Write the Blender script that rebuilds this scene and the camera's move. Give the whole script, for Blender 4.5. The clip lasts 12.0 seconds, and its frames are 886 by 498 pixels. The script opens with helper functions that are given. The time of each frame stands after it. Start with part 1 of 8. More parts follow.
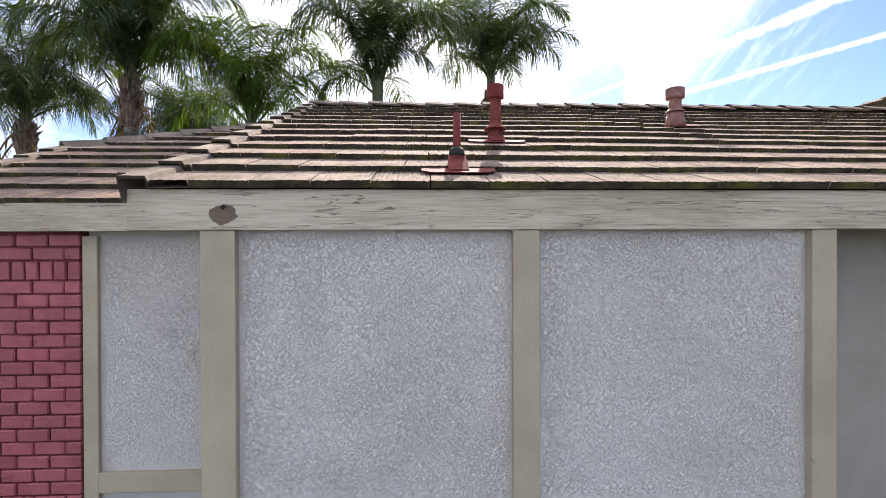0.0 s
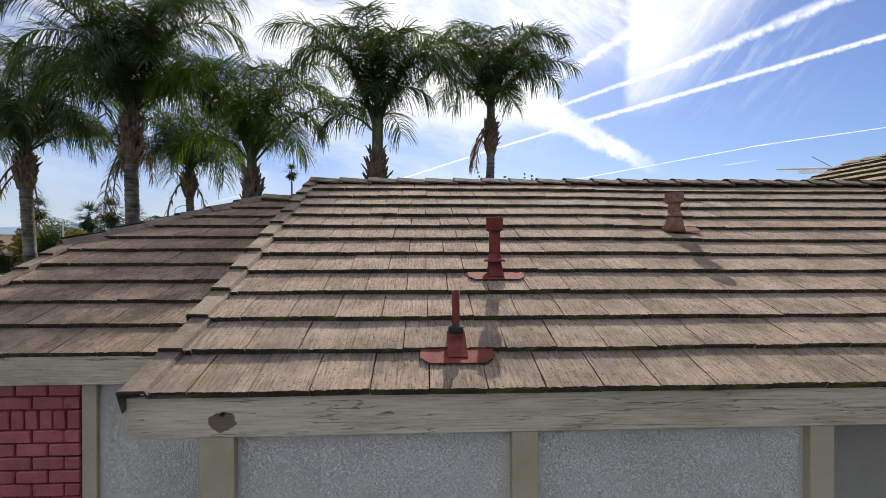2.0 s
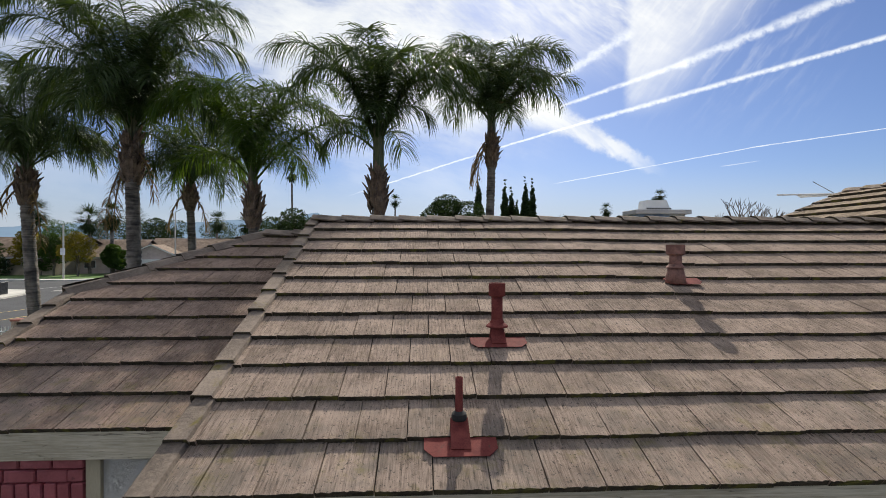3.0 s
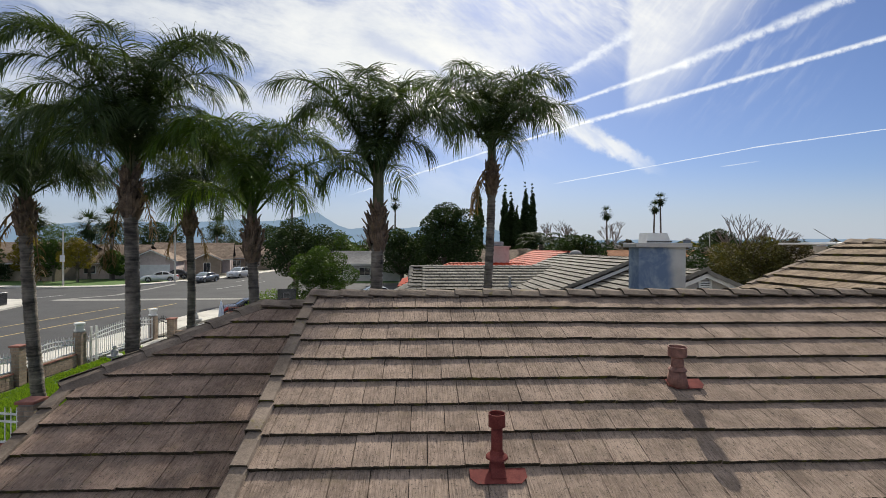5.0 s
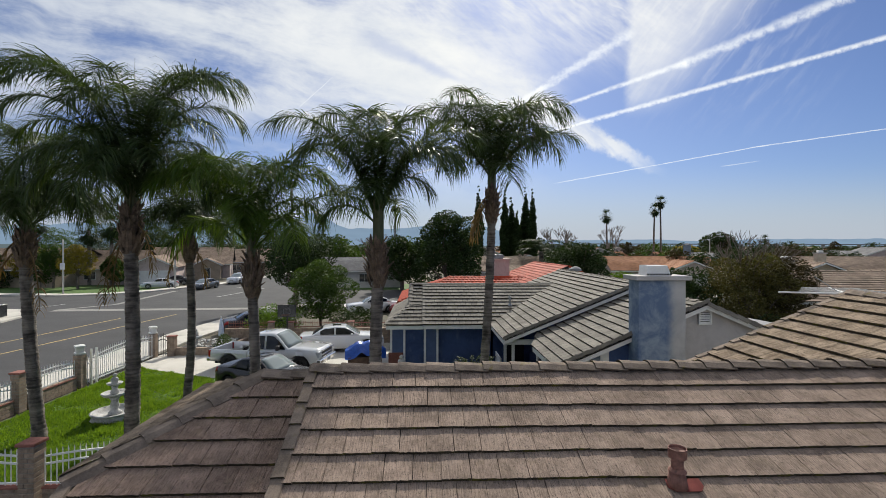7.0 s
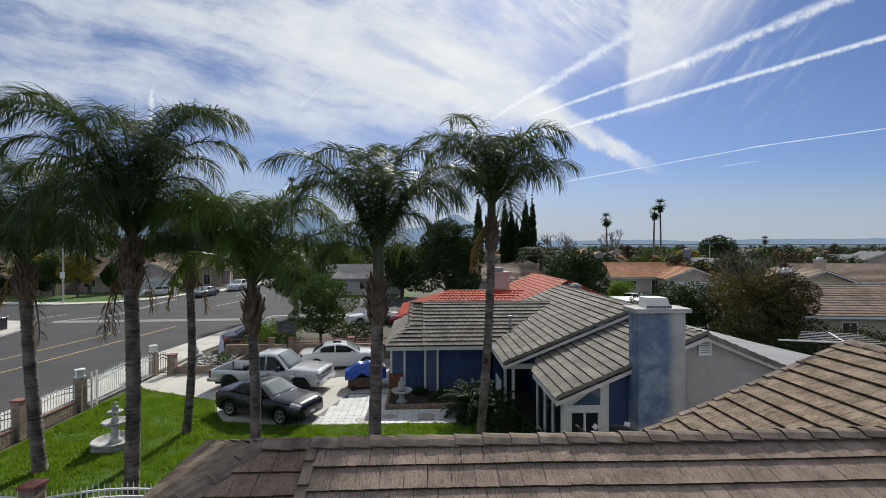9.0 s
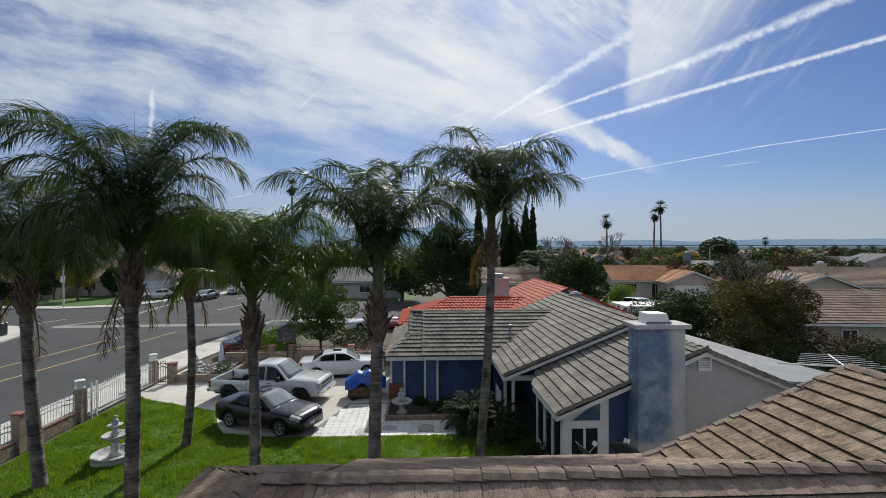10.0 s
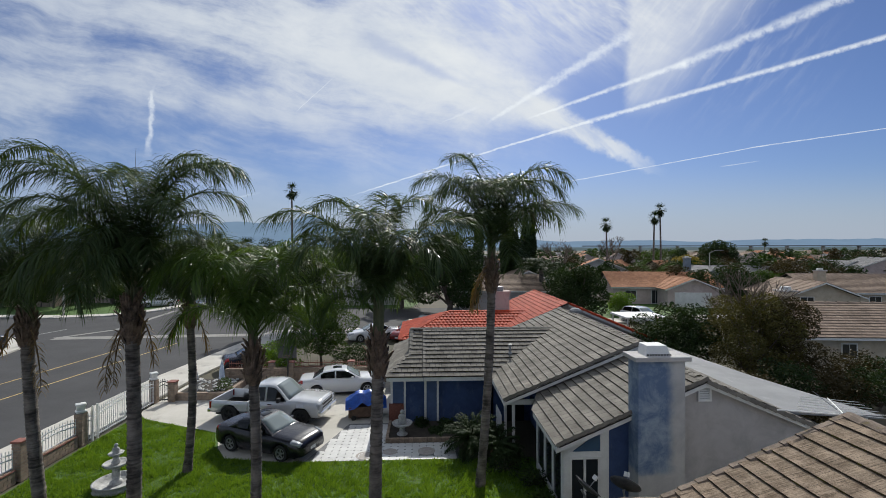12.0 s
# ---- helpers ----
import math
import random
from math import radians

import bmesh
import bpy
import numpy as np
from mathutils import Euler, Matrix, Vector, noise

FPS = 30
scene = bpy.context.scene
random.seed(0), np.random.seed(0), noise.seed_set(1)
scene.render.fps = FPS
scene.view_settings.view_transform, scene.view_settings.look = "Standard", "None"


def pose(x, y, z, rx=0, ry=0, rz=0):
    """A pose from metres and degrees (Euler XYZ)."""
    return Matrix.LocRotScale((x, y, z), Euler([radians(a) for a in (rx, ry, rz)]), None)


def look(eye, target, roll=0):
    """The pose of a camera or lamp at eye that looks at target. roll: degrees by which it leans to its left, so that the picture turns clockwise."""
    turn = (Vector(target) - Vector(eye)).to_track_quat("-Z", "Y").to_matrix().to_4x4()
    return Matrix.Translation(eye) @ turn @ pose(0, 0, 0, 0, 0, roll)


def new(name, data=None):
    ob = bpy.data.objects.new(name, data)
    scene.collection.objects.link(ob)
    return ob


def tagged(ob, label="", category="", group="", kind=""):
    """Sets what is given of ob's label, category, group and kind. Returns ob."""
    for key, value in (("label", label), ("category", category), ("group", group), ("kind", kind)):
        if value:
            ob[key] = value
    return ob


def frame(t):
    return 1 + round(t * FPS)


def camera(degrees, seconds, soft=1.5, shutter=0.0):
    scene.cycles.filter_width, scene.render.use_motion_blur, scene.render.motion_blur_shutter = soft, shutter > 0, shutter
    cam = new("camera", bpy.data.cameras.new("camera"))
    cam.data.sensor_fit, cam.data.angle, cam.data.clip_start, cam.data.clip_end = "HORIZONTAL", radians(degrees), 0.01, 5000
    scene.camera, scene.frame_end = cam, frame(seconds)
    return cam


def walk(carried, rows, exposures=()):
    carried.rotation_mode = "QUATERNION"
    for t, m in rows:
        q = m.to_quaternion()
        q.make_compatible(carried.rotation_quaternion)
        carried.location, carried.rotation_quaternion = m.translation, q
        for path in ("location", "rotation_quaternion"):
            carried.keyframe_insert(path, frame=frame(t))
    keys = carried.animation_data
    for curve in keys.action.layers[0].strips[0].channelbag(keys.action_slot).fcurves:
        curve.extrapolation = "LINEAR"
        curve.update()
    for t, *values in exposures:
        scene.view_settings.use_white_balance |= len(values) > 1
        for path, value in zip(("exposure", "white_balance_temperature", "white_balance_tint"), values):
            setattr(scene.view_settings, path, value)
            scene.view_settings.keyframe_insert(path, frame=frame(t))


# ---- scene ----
cam = camera(89.2, 12.0, soft=0.8)
PATH = [
    (0, (0.057, -0.025, 2.573), (0.142, 1.973, 2.562), -0.2),
    (0.5, (0.064, -0.028, 2.822), (0.149, 1.97, 2.814), -0.2),
    (1, (0.07, -0.036, 3.076), (0.154, 1.962, 3.066), -0.1),
    (1.5, (0.064, -0.032, 3.323), (0.149, 1.966, 3.313), -0.1),
    (2, (0.064, -0.027, 3.569), (0.15, 1.972, 3.56), -0.1),
    (2.5, (0.057, -0.032, 3.818), (0.144, 1.966, 3.81), -0.0),
    (3, (0.044, -0.035, 4.063), (0.13, 1.963, 4.055), -0.0),
    (5, (0.05, 0.013, 5.041), (0.136, 2.011, 5.032), 0.1),
    (5.5, (0.051, 0.018, 5.286), (0.138, 2.016, 5.276), 0.2),
    (6, (0.047, 0.007, 5.535), (0.133, 2.005, 5.525), 0.1),
    (6.5, (0.044, 0.006, 5.781), (0.13, 2.004, 5.771), 0.1),
    (7, (0.047, 0.016, 6.018), (0.133, 2.014, 6.008), 0.1),
    (9, (0.047, 0.008, 6.981), (0.133, 2.006, 6.973), 0.0),
    (9.5, (0.037, 0.004, 7.214), (0.123, 2.002, 7.207), -0.0),
    (10, (0.062, 0.008, 7.444), (0.147, 2.006, 7.437), -0.0),
    (10.5, (0.071, 0.013, 7.683), (0.157, 2.011, 7.677), -0.0),
    (11, (0.087, -0.005, 7.926), (0.173, 1.993, 7.919), -0.1),
    (11.5, (0.078, -0.011, 8.167), (0.163, 1.987, 8.161), -0.1),
    (12, (0.046, -0.024, 8.403), (0.132, 1.974, 8.398), -0.1),
]
EXPOSURES = [(0.0, 1.52, 6650, 13), (0.5, 1.28, 6700, 12), (1.0, 0.90, 6800, 11), (1.5, 0.69, 6800, 9), (2.0, 0.55, 6780, 8), (3.0, 0.28, 6700, 7), (5.0, 0.19, 6800, 7), (7.0, 0.12, 6650, 7), (9.0, -0.02, 6450, 7), (12.0, -0.13, 6300, 7)]
walk(cam, [(t, look(eye, target, roll)) for t, eye, target, roll in PATH], EXPOSURES)

# ---- light ----
SUN_EL, SUN_AZ = radians(38), radians(10.7)      # azimuth: from +y towards +x
sun_way = Vector((math.sin(SUN_AZ) * math.cos(SUN_EL), math.cos(SUN_AZ) * math.cos(SUN_EL), math.sin(SUN_EL)))
sun_data = bpy.data.lights.new("sun", "SUN")
sun_data.energy, sun_data.angle, sun_data.color = 4.6, radians(0.6), (1.0, 0.94, 0.86)
sun = new("sun", sun_data)
sun.matrix_world = look(sun_way * 50, (0, 0, 0))


class Nodes:
    """Short hand for a node tree."""

    def __init__(self, tree):
        self.t = tree

    def add(self, kind, **props):
        n = self.t.nodes.new(kind)
        for key, value in props.items():
            if key in n.inputs:
                n.inputs[key].default_value = value
            elif key == "op":
                n.operation = value
            elif key == "blend":
                n.blend_type = value
            elif key == "data":
                n.data_type = value
        return n

    def link(self, a, b):
        self.t.links.new(a, b)

    def put(self, slot, value):
        if hasattr(value, "is_output"):
            self.link(value, slot)
        else:
            slot.default_value = value

    def math(self, op, a, b=0.0, c=0.0):
        n = self.add("ShaderNodeMath", op=op)
        self.put(n.inputs[0], a)
        self.put(n.inputs[1], b)
        self.put(n.inputs[2], c)
        return n.outputs[0]

    def ramp(self, value, lo, hi, a=0.0, b=1.0):
        n = self.add("ShaderNodeMapRange")
        n.interpolation_type = "SMOOTHSTEP"
        for i, v in enumerate((value, lo, hi, a, b)):
            self.put(n.inputs[i], v)
        return n.outputs[0]

    def mix(self, f, a, b, blend="MIX"):
        n = self.add("ShaderNodeMixRGB", blend=blend)
        for i, v in enumerate((f, a, b)):
            if isinstance(v, tuple) and len(v) == 3:
                v = (*v, 1)
            self.put(n.inputs[i], v)
        return n.outputs[0]

    def noise(self, vector, scale, detail=4, rough=0.55, warp=0.0):
        n = self.add("ShaderNodeTexNoise", Scale=scale, Detail=detail, Roughness=rough, Distortion=warp)
        self.link(vector, n.inputs["Vector"])
        return n.outputs[0]

    def scaled(self, vector, xyz, turn=0.0, shift=(0, 0, 0)):
        n = self.add("ShaderNodeMapping")
        n.inputs["Scale"].default_value = xyz
        n.inputs["Rotation"].default_value = (0, 0, turn)
        n.inputs["Location"].default_value = shift
        self.link(vector, n.inputs[0])
        return n.outputs[0]

    def spun(self, vector, turn, xyz, shift=(0, 0, 0)):
        """Turned first, then stretched: noise in it runs along that bearing."""
        return self.scaled(self.scaled(vector, (1, 1, 1), -turn), xyz, 0.0, shift)

    def xyz(self, x, y, z=0.0):
        n = self.add("ShaderNodeCombineXYZ")
        for i, v in enumerate((x, y, z)):
            self.put(n.inputs[i], v)
        return n.outputs[0]


# sky: clear blue with a cirrus veil, streaks and condensation trails
world = bpy.data.worlds.new("sky")
scene.world = world
world.use_nodes = True
world.node_tree.nodes.clear()
W = Nodes(world.node_tree)
sky = W.add("ShaderNodeTexSky")
sky.sky_type, sky.sun_disc, sky.sun_elevation, sky.sun_rotation = "NISHITA", False, SUN_EL, SUN_AZ
sky.air_density, sky.dust_density, sky.ozone_density = 1.0, 0.6, 1.6
way = W.add("ShaderNodeTexCoord").outputs["Generated"]
sep = W.add("ShaderNodeSeparateXYZ")
W.link(way, sep.inputs[0])
TURN = radians(2.46)
dx, dy, dz = sep.outputs
ahead = W.math("ADD", W.math("MULTIPLY", dx, math.sin(TURN)), W.math("MULTIPLY", dy, math.cos(TURN)))
side = W.math("SUBTRACT", W.math("MULTIPLY", dx, math.cos(TURN)), W.math("MULTIPLY", dy, math.sin(TURN)))
deep = W.math("MAXIMUM", ahead, 0.05)
a = W.math("DIVIDE", side, deep)                 # tangent of the angle aside and up, as seen from the house
b = W.math("DIVIDE", dz, deep)


PX = W.math("MULTIPLY_ADD", a, 7.95, 7.84)       # sky chart: tenths of the view's width aside, and down from the top
PY = W.math("MULTIPLY_ADD", b, -7.95, 4.38)
chart = W.xyz(PX, PY, 0.0)


def band(p, q, w0, w1, soft=0.6, ragged=0.1, fade=(0.0, 0.0), fine=3.0):
    """A streak across the sky chart from p to q: half widths at its ends, softness as a share of them, ragged edges."""
    ux, uy = q[0] - p[0], q[1] - p[1]
    n = math.hypot(ux, uy)
    ux, uy = ux / n, uy / n
    rx, ry = W.math("SUBTRACT", PX, p[0]), W.math("SUBTRACT", PY, p[1])
    along = W.math("ADD", W.math("MULTIPLY", rx, ux), W.math("MULTIPLY", ry, uy))
    rag = W.math("MULTIPLY", W.math("SUBTRACT", W.noise(chart, fine, 6, 0.68), 0.5), ragged)
    off = W.math("ADD", W.math("ADD", W.math("MULTIPLY", rx, -uy), W.math("MULTIPLY", ry, ux)), rag)
    wide = W.math("MAXIMUM", W.math("MULTIPLY_ADD", along, (w1 - w0) / n, w0), 0.008)
    core = W.ramp(W.math("DIVIDE", W.math("ABSOLUTE", off), wide), 1.0 + soft, max(0.0, 1.0 - soft))
    ends = W.math("MULTIPLY", W.ramp(along, -fade[0] - 0.03, fade[0] + 0.01), W.ramp(along, n + fade[1] + 0.03, n - fade[1] - 0.01))
    return W.math("MULTIPLY", core, ends)


def warp(vector, scale, by):
    """Bends a chart vector by noise."""
    wn = W.add("ShaderNodeTexNoise", Scale=scale, Detail=4, Roughness=0.6)
    W.link(vector, wn.inputs["Vector"])
    mv = W.add("ShaderNodeVectorMath", op="MULTIPLY_ADD")
    W.link(wn.outputs["Color"], mv.inputs[0])
    mv.inputs[1].default_value = (by, by, 0)
    mv.inputs[2].default_value = (-by / 2, -by / 2, 0)
    add = W.add("ShaderNodeVectorMath", op="ADD")
    W.link(vector, add.inputs[0])
    W.link(mv.outputs[0], add.inputs[1])
    return add.outputs[0]


bent = warp(chart, 0.30, 0.9)
fibre = warp(chart, 0.7, 0.35)
streaks = W.noise(W.spun(bent, radians(14), (0.20, 1.05, 1)), 1.0, 10, 0.62)
puffs = W.noise(W.spun(bent, radians(10), (0.42, 0.75, 1), (3, 1, 0)), 1.0, 12, 0.62)
ripple = W.noise(W.spun(fibre, radians(38), (0.7, 3.2, 1), (1, 5, 0)), 1.5, 9, 0.66)
comb = W.noise(W.spun(fibre, radians(-52), (0.7, 4.2, 1), (7, 2, 0)), 1.2, 8, 0.66)
# the veil: thick up and ahead, streaky towards one side, gone towards the other and near the horizon
veil = W.math("MULTIPLY", W.ramp(PY, 4.0, 1.6, 0.12, 1.0), W.ramp(PX, 10.6, 7.6))
veil = W.math("MULTIPLY", veil, W.ramp(W.math("ADD", W.math("MULTIPLY", streaks, 0.62), W.math("MULTIPLY", puffs, 0.38)), 0.38, 0.60, 0.06, 0.90))
heart = band((2.4, 0.0), (9.6, 1.98), 1.25, 0.50, 0.75, 1.5, (2.2, 0.5), 0.9)
heart = W.math("MULTIPLY", heart, W.ramp(W.math("ADD", W.math("MULTIPLY", puffs, 0.5), W.math("MULTIPLY", streaks, 0.5)), 0.36, 0.60, 0.10, 1.0))
core = band((6.6, 0.62), (9.9, 2.10), 0.50, 0.26, 0.6, 0.5, (1.0, 0.3), 1.6)
core = W.math("MULTIPLY", core, W.ramp(W.math("ADD", W.math("MULTIPLY", ripple, 0.5), W.math("MULTIPLY", puffs, 0.5)), 0.25, 0.60, 0.45, 1.0))
tail = band((9.2, 1.76), (11.3, 2.84), 0.25, 0.11, 0.6, 0.40, (0.4, 0.6), 2.6)
tail = W.math("MULTIPLY", tail, W.ramp(ripple, 0.25, 0.60, 0.55, 1.0))
ceil = W.math("MULTIPLY", W.math("MULTIPLY", W.ramp(PX, 5.6, 7.2), W.ramp(PX, 12.6, 10.6)), W.ramp(PY, 1.7, 0.1))
ceil = W.math("MULTIPLY", ceil, W.ramp(W.math("ADD", W.math("MULTIPLY", ripple, 0.55), W.math("MULTIPLY", puffs, 0.45)), 0.36, 0.62, 0.18, 1.0))
left_edge = W.math("MULTIPLY_ADD", W.math("SUBTRACT", W.noise(chart, 4.0, 6, 0.7), 0.5), 0.16, W.math("MULTIPLY_ADD", PY, -0.03, 11.10))
right_edge = W.math("MULTIPLY_ADD", PY, -0.86, 13.0)
wedge = W.math("MULTIPLY", W.ramp(W.math("SUBTRACT", PX, left_edge), -0.06, 0.14), W.ramp(W.math("SUBTRACT", PX, right_edge), 0.9, -0.9))
wedge = W.math("MULTIPLY", W.math("MULTIPLY", wedge, W.ramp(PY, 2.15, 1.7)), W.ramp(W.math("ADD", W.math("MULTIPLY", comb, 0.35), W.math("MULTIPLY", puffs, 0.65)), 0.28, 0.62, 0.55, 0.95))
wisps = W.math("MULTIPLY", W.math("MULTIPLY", W.ramp(PX, 10.8, 11.8), W.ramp(PX, 15.4, 13.0)), W.math("MULTIPLY", W.ramp(PY, 2.7, 0.8), W.ramp(comb, 0.46, 0.70)))
clumps = W.ramp(W.noise(chart, 6.0, 6, 0.7), 0.30, 0.58, 0.42, 0.95)
trails = [
    (band((15.05, -0.08), (12.0, 1.17), 0.082, 0.055, 0.9, 0.20, (0.02, 0.10)), 0.80),
    (band((12.2, 1.09), (9.45, 2.06), 0.045, 0.014, 0.9, 0.08, (0.10, 0.2), 6.0), 0.90),
    (band((15.9, 0.60), (10.4, 2.16), 0.038, 0.032, 0.85, 0.08, (0.02, 0.02), 6.0), 0.95),
    (band((10.42, 2.154), (8.9, 2.60), 0.021, 0.015, 0.5, 0.05, (0.02, 0.02), 7.0), 0.90),
    (band((8.92, 2.594), (6.4, 3.40), 0.015, 0.010, 0.5, 0.05, (0.02, 0.3), 7.0), 0.80),
    (band((15.9, 2.25), (13.4, 2.60), 0.008, 0.010, 0.5, 0.03, (0.02, 0.10), 7.0), 0.75),
    (band((13.5, 2.585), (9.9, 3.24), 0.008, 0.004, 0.5, 0.03, (0.08, 0.15), 7.0), 0.70),
    (band((11.15, 0.60), (9.45, 1.66), 0.070, 0.050, 0.9, 0.22, (0.10, 0.10), 5.0), 0.72),
    (band((9.6, 1.56), (8.72, 2.12), 0.045, 0.022, 0.9, 0.14, (0.05, 0.15), 5.0), 0.70),
    (band((8.45, 1.90), (7.85, 2.15), 0.025, 0.010, 0.7, 0.12, (0.15, 0.15), 5.0), 0.35),
    (band((13.36, 2.865), (12.80, 2.945), 0.008, 0.008, 0.6, 0.02, (0.1, 0.06), 7.0), 0.45),
    (band((5.85, 1.42), (5.30, 1.92), 0.008, 0.008, 0.6, 0.04, (0.1, 0.1), 5.0), 0.40),
    (band((4.5, 3.42), (3.9, 3.55), 0.014, 0.010, 0.7, 0.08, (0.15, 0.15), 5.0), 0.35),
    (band((2.72, 1.62), (2.62, 2.60), 0.03, 0.055, 0.8, 0.34, (0.15, 0.25), 2.2), 0.75),
]


def screen_over(base, layers):
    """Lays sheer layers over one another."""
    for layer, share in layers:
        base = W.math("SUBTRACT", 1.0, W.math("MULTIPLY", W.math("SUBTRACT", 1.0, base), W.math("SUBTRACT", 1.0, W.math("MULTIPLY", layer, share))))
    return base


cloud = screen_over(W.math("MULTIPLY", veil, 0.85), [(heart, 0.72), (core, 0.74), (tail, 0.84), (ceil, 0.80), (wedge, 0.80), (wisps, 0.22)])
trail = screen_over(0.0, [(W.math("MULTIPLY", t, clumps), s * 0.78) for t, s in trails])
# a trail's shadow on the cloud, painted as a streak of thinner cover
gap = band((6.5, 0.70), (8.1, 1.42), 0.14, 0.05, 0.9, 0.2, (0.4, 0.4), 2.0)
cloud = W.math("MULTIPLY", cloud, W.math("MULTIPLY_ADD", gap, -0.38, 1.0))
cloud = W.math("MULTIPLY", cloud, W.ramp(b, 0.0, 0.12))
haze = W.ramp(b, 0.20, 0.0, 0.0, 0.86)
bg_sky = W.add("ShaderNodeBackground", Strength=0.076)
tint = W.mix(0.66, sky.outputs[0], (0.37, 0.53, 1.0), "MULTIPLY")
W.link(tint, bg_sky.inputs[0])
bg_cloud = W.add("ShaderNodeBackground", Strength=0.92)
W.link(W.mix(W.ramp(W.math("ADD", W.math("MULTIPLY", puffs, 0.6), W.math("MULTIPLY", PX, 0.03)), 0.32, 0.72), (0.76, 0.80, 0.87), (1.0, 1.0, 1.0)), bg_cloud.inputs[0])
bg_haze = W.add("ShaderNodeBackground", Strength=0.60)
bg_haze.inputs[0].default_value = (0.74, 0.83, 1.0, 1)
m1 = W.add("ShaderNodeMixShader")
W.link(haze, m1.inputs[0])
W.link(bg_sky.outputs[0], m1.inputs[1])
W.link(bg_haze.outputs[0], m1.inputs[2])
m2 = W.add("ShaderNodeMixShader")
W.link(cloud, m2.inputs[0])
W.link(m1.outputs[0], m2.inputs[1])
W.link(bg_cloud.outputs[0], m2.inputs[2])
bg_trail = W.add("ShaderNodeBackground", Strength=1.05)
bg_trail.inputs[0].default_value = (0.96, 0.98, 1.0, 1)
m3 = W.add("ShaderNodeMixShader")
W.link(trail, m3.inputs[0])
W.link(m2.outputs[0], m3.inputs[1])
W.link(bg_trail.outputs[0], m3.inputs[2])
W.link(m3.outputs[0], W.add("ShaderNodeOutputWorld").inputs[0])


# ---- materials ----
def surface(name, dark, light, scale=6.0, rough=0.85, bump=0.2, bump_scale=40.0, metal=0.0, vary=0.0, grain=None,
            stain=None, stain_scale=2.0, stain_at=(0.55, 0.7), depth=0.01, island=0.0, coat=0.0, spec=0.5):
    """A two-scale procedural surface in world metres. grain: stretch of the fine relief along x, y, z; stain: a second colour in blots."""
    m = bpy.data.materials.new(name)
    m.use_nodes = True
    n = Nodes(m.node_tree)
    bsdf = m.node_tree.nodes["Principled BSDF"]
    geo = n.add("ShaderNodeNewGeometry")
    place = geo.outputs["Position"]
    fine = n.scaled(place, grain) if grain else place
    big = n.noise(place, scale, 5, 0.6)
    small = n.noise(fine, bump_scale, 5, 0.65)
    f = n.math("ADD", n.math("MULTIPLY", big, 0.6), n.math("MULTIPLY", small, 0.4))
    col = n.mix(n.ramp(f, 0.33, 0.67), dark, light)
    if stain:
        blot = n.noise(place, stain_scale, 7, 0.68, 0.4)
        col = n.mix(n.ramp(blot, stain_at[0], stain_at[1]), col, stain)
    if vary:
        info = n.add("ShaderNodeObjectInfo").outputs["Random"]
        col = n.mix(1.0, col, n.xyz(*[n.math("MULTIPLY_ADD", info, 2 * vary, 1 - vary)] * 3), "MULTIPLY")
    if island:
        rnd = geo.outputs["Random Per Island"]
        col = n.mix(1.0, col, n.xyz(*[n.math("MULTIPLY_ADD", rnd, 2 * island, 1 - island)] * 3), "MULTIPLY")
    n.link(col, bsdf.inputs["Base Color"])
    bsdf.inputs["Metallic"].default_value = metal
    bsdf.inputs["Specular IOR Level"].default_value = spec
    n.link(n.ramp(small, 0.2, 0.8, max(0.02, rough - 0.12), min(1, rough + 0.1)), bsdf.inputs["Roughness"])
    if bump:
        bn = n.add("ShaderNodeBump", Strength=bump, Distance=depth)
        n.link(small, bn.inputs["Height"])
        n.link(bn.outputs[0], bsdf.inputs["Normal"])
    if coat:
        bsdf.inputs["Coat Weight"].default_value = coat
        bsdf.inputs["Coat Roughness"].default_value = 0.04
    return m


def leaf_material(name, dark, light, through_light=0.35, rough=0.62, vary=0.3):
    """Foliage: a glossy leaf that lets some light through."""
    m = bpy.data.materials.new(name)
    m.use_nodes = True
    n = Nodes(m.node_tree)
    bsdf = m.node_tree.nodes["Principled BSDF"]
    out = m.node_tree.nodes["Material Output"]
    geo = n.add("ShaderNodeNewGeometry")
    rnd = geo.outputs["Random Per Island"]
    col = n.mix(n.math("MULTIPLY_ADD", n.noise(geo.outputs["Position"], 1.3, 3), 0.5, n.math("MULTIPLY", rnd, 0.5)), dark, light)
    n.link(col, bsdf.inputs["Base Color"])
    bsdf.inputs["Roughness"].default_value = rough
    bsdf.inputs["Specular IOR Level"].default_value = 0.25
    tr = n.add("ShaderNodeBsdfTranslucent")
    n.link(n.mix(1.0, col, (1.6, 1.5, 0.5), "MULTIPLY"), tr.inputs[0])
    ms = n.add("ShaderNodeMixShader")
    ms.inputs[0].default_value = through_light
    n.link(bsdf.outputs[0], ms.inputs[1])
    n.link(tr.outputs[0], ms.inputs[2])
    n.link(ms.outputs[0], out.inputs[0])
    return m


def glass_material(name, tint=(0.02, 0.025, 0.03), rough=0.03):
    m = bpy.data.materials.new(name)
    m.use_nodes = True
    bsdf = m.node_tree.nodes["Principled BSDF"]
    bsdf.inputs["Base Color"].default_value = (*tint, 1)
    bsdf.inputs["Roughness"].default_value = rough
    bsdf.inputs["Specular IOR Level"].default_value = 0.7
    return m


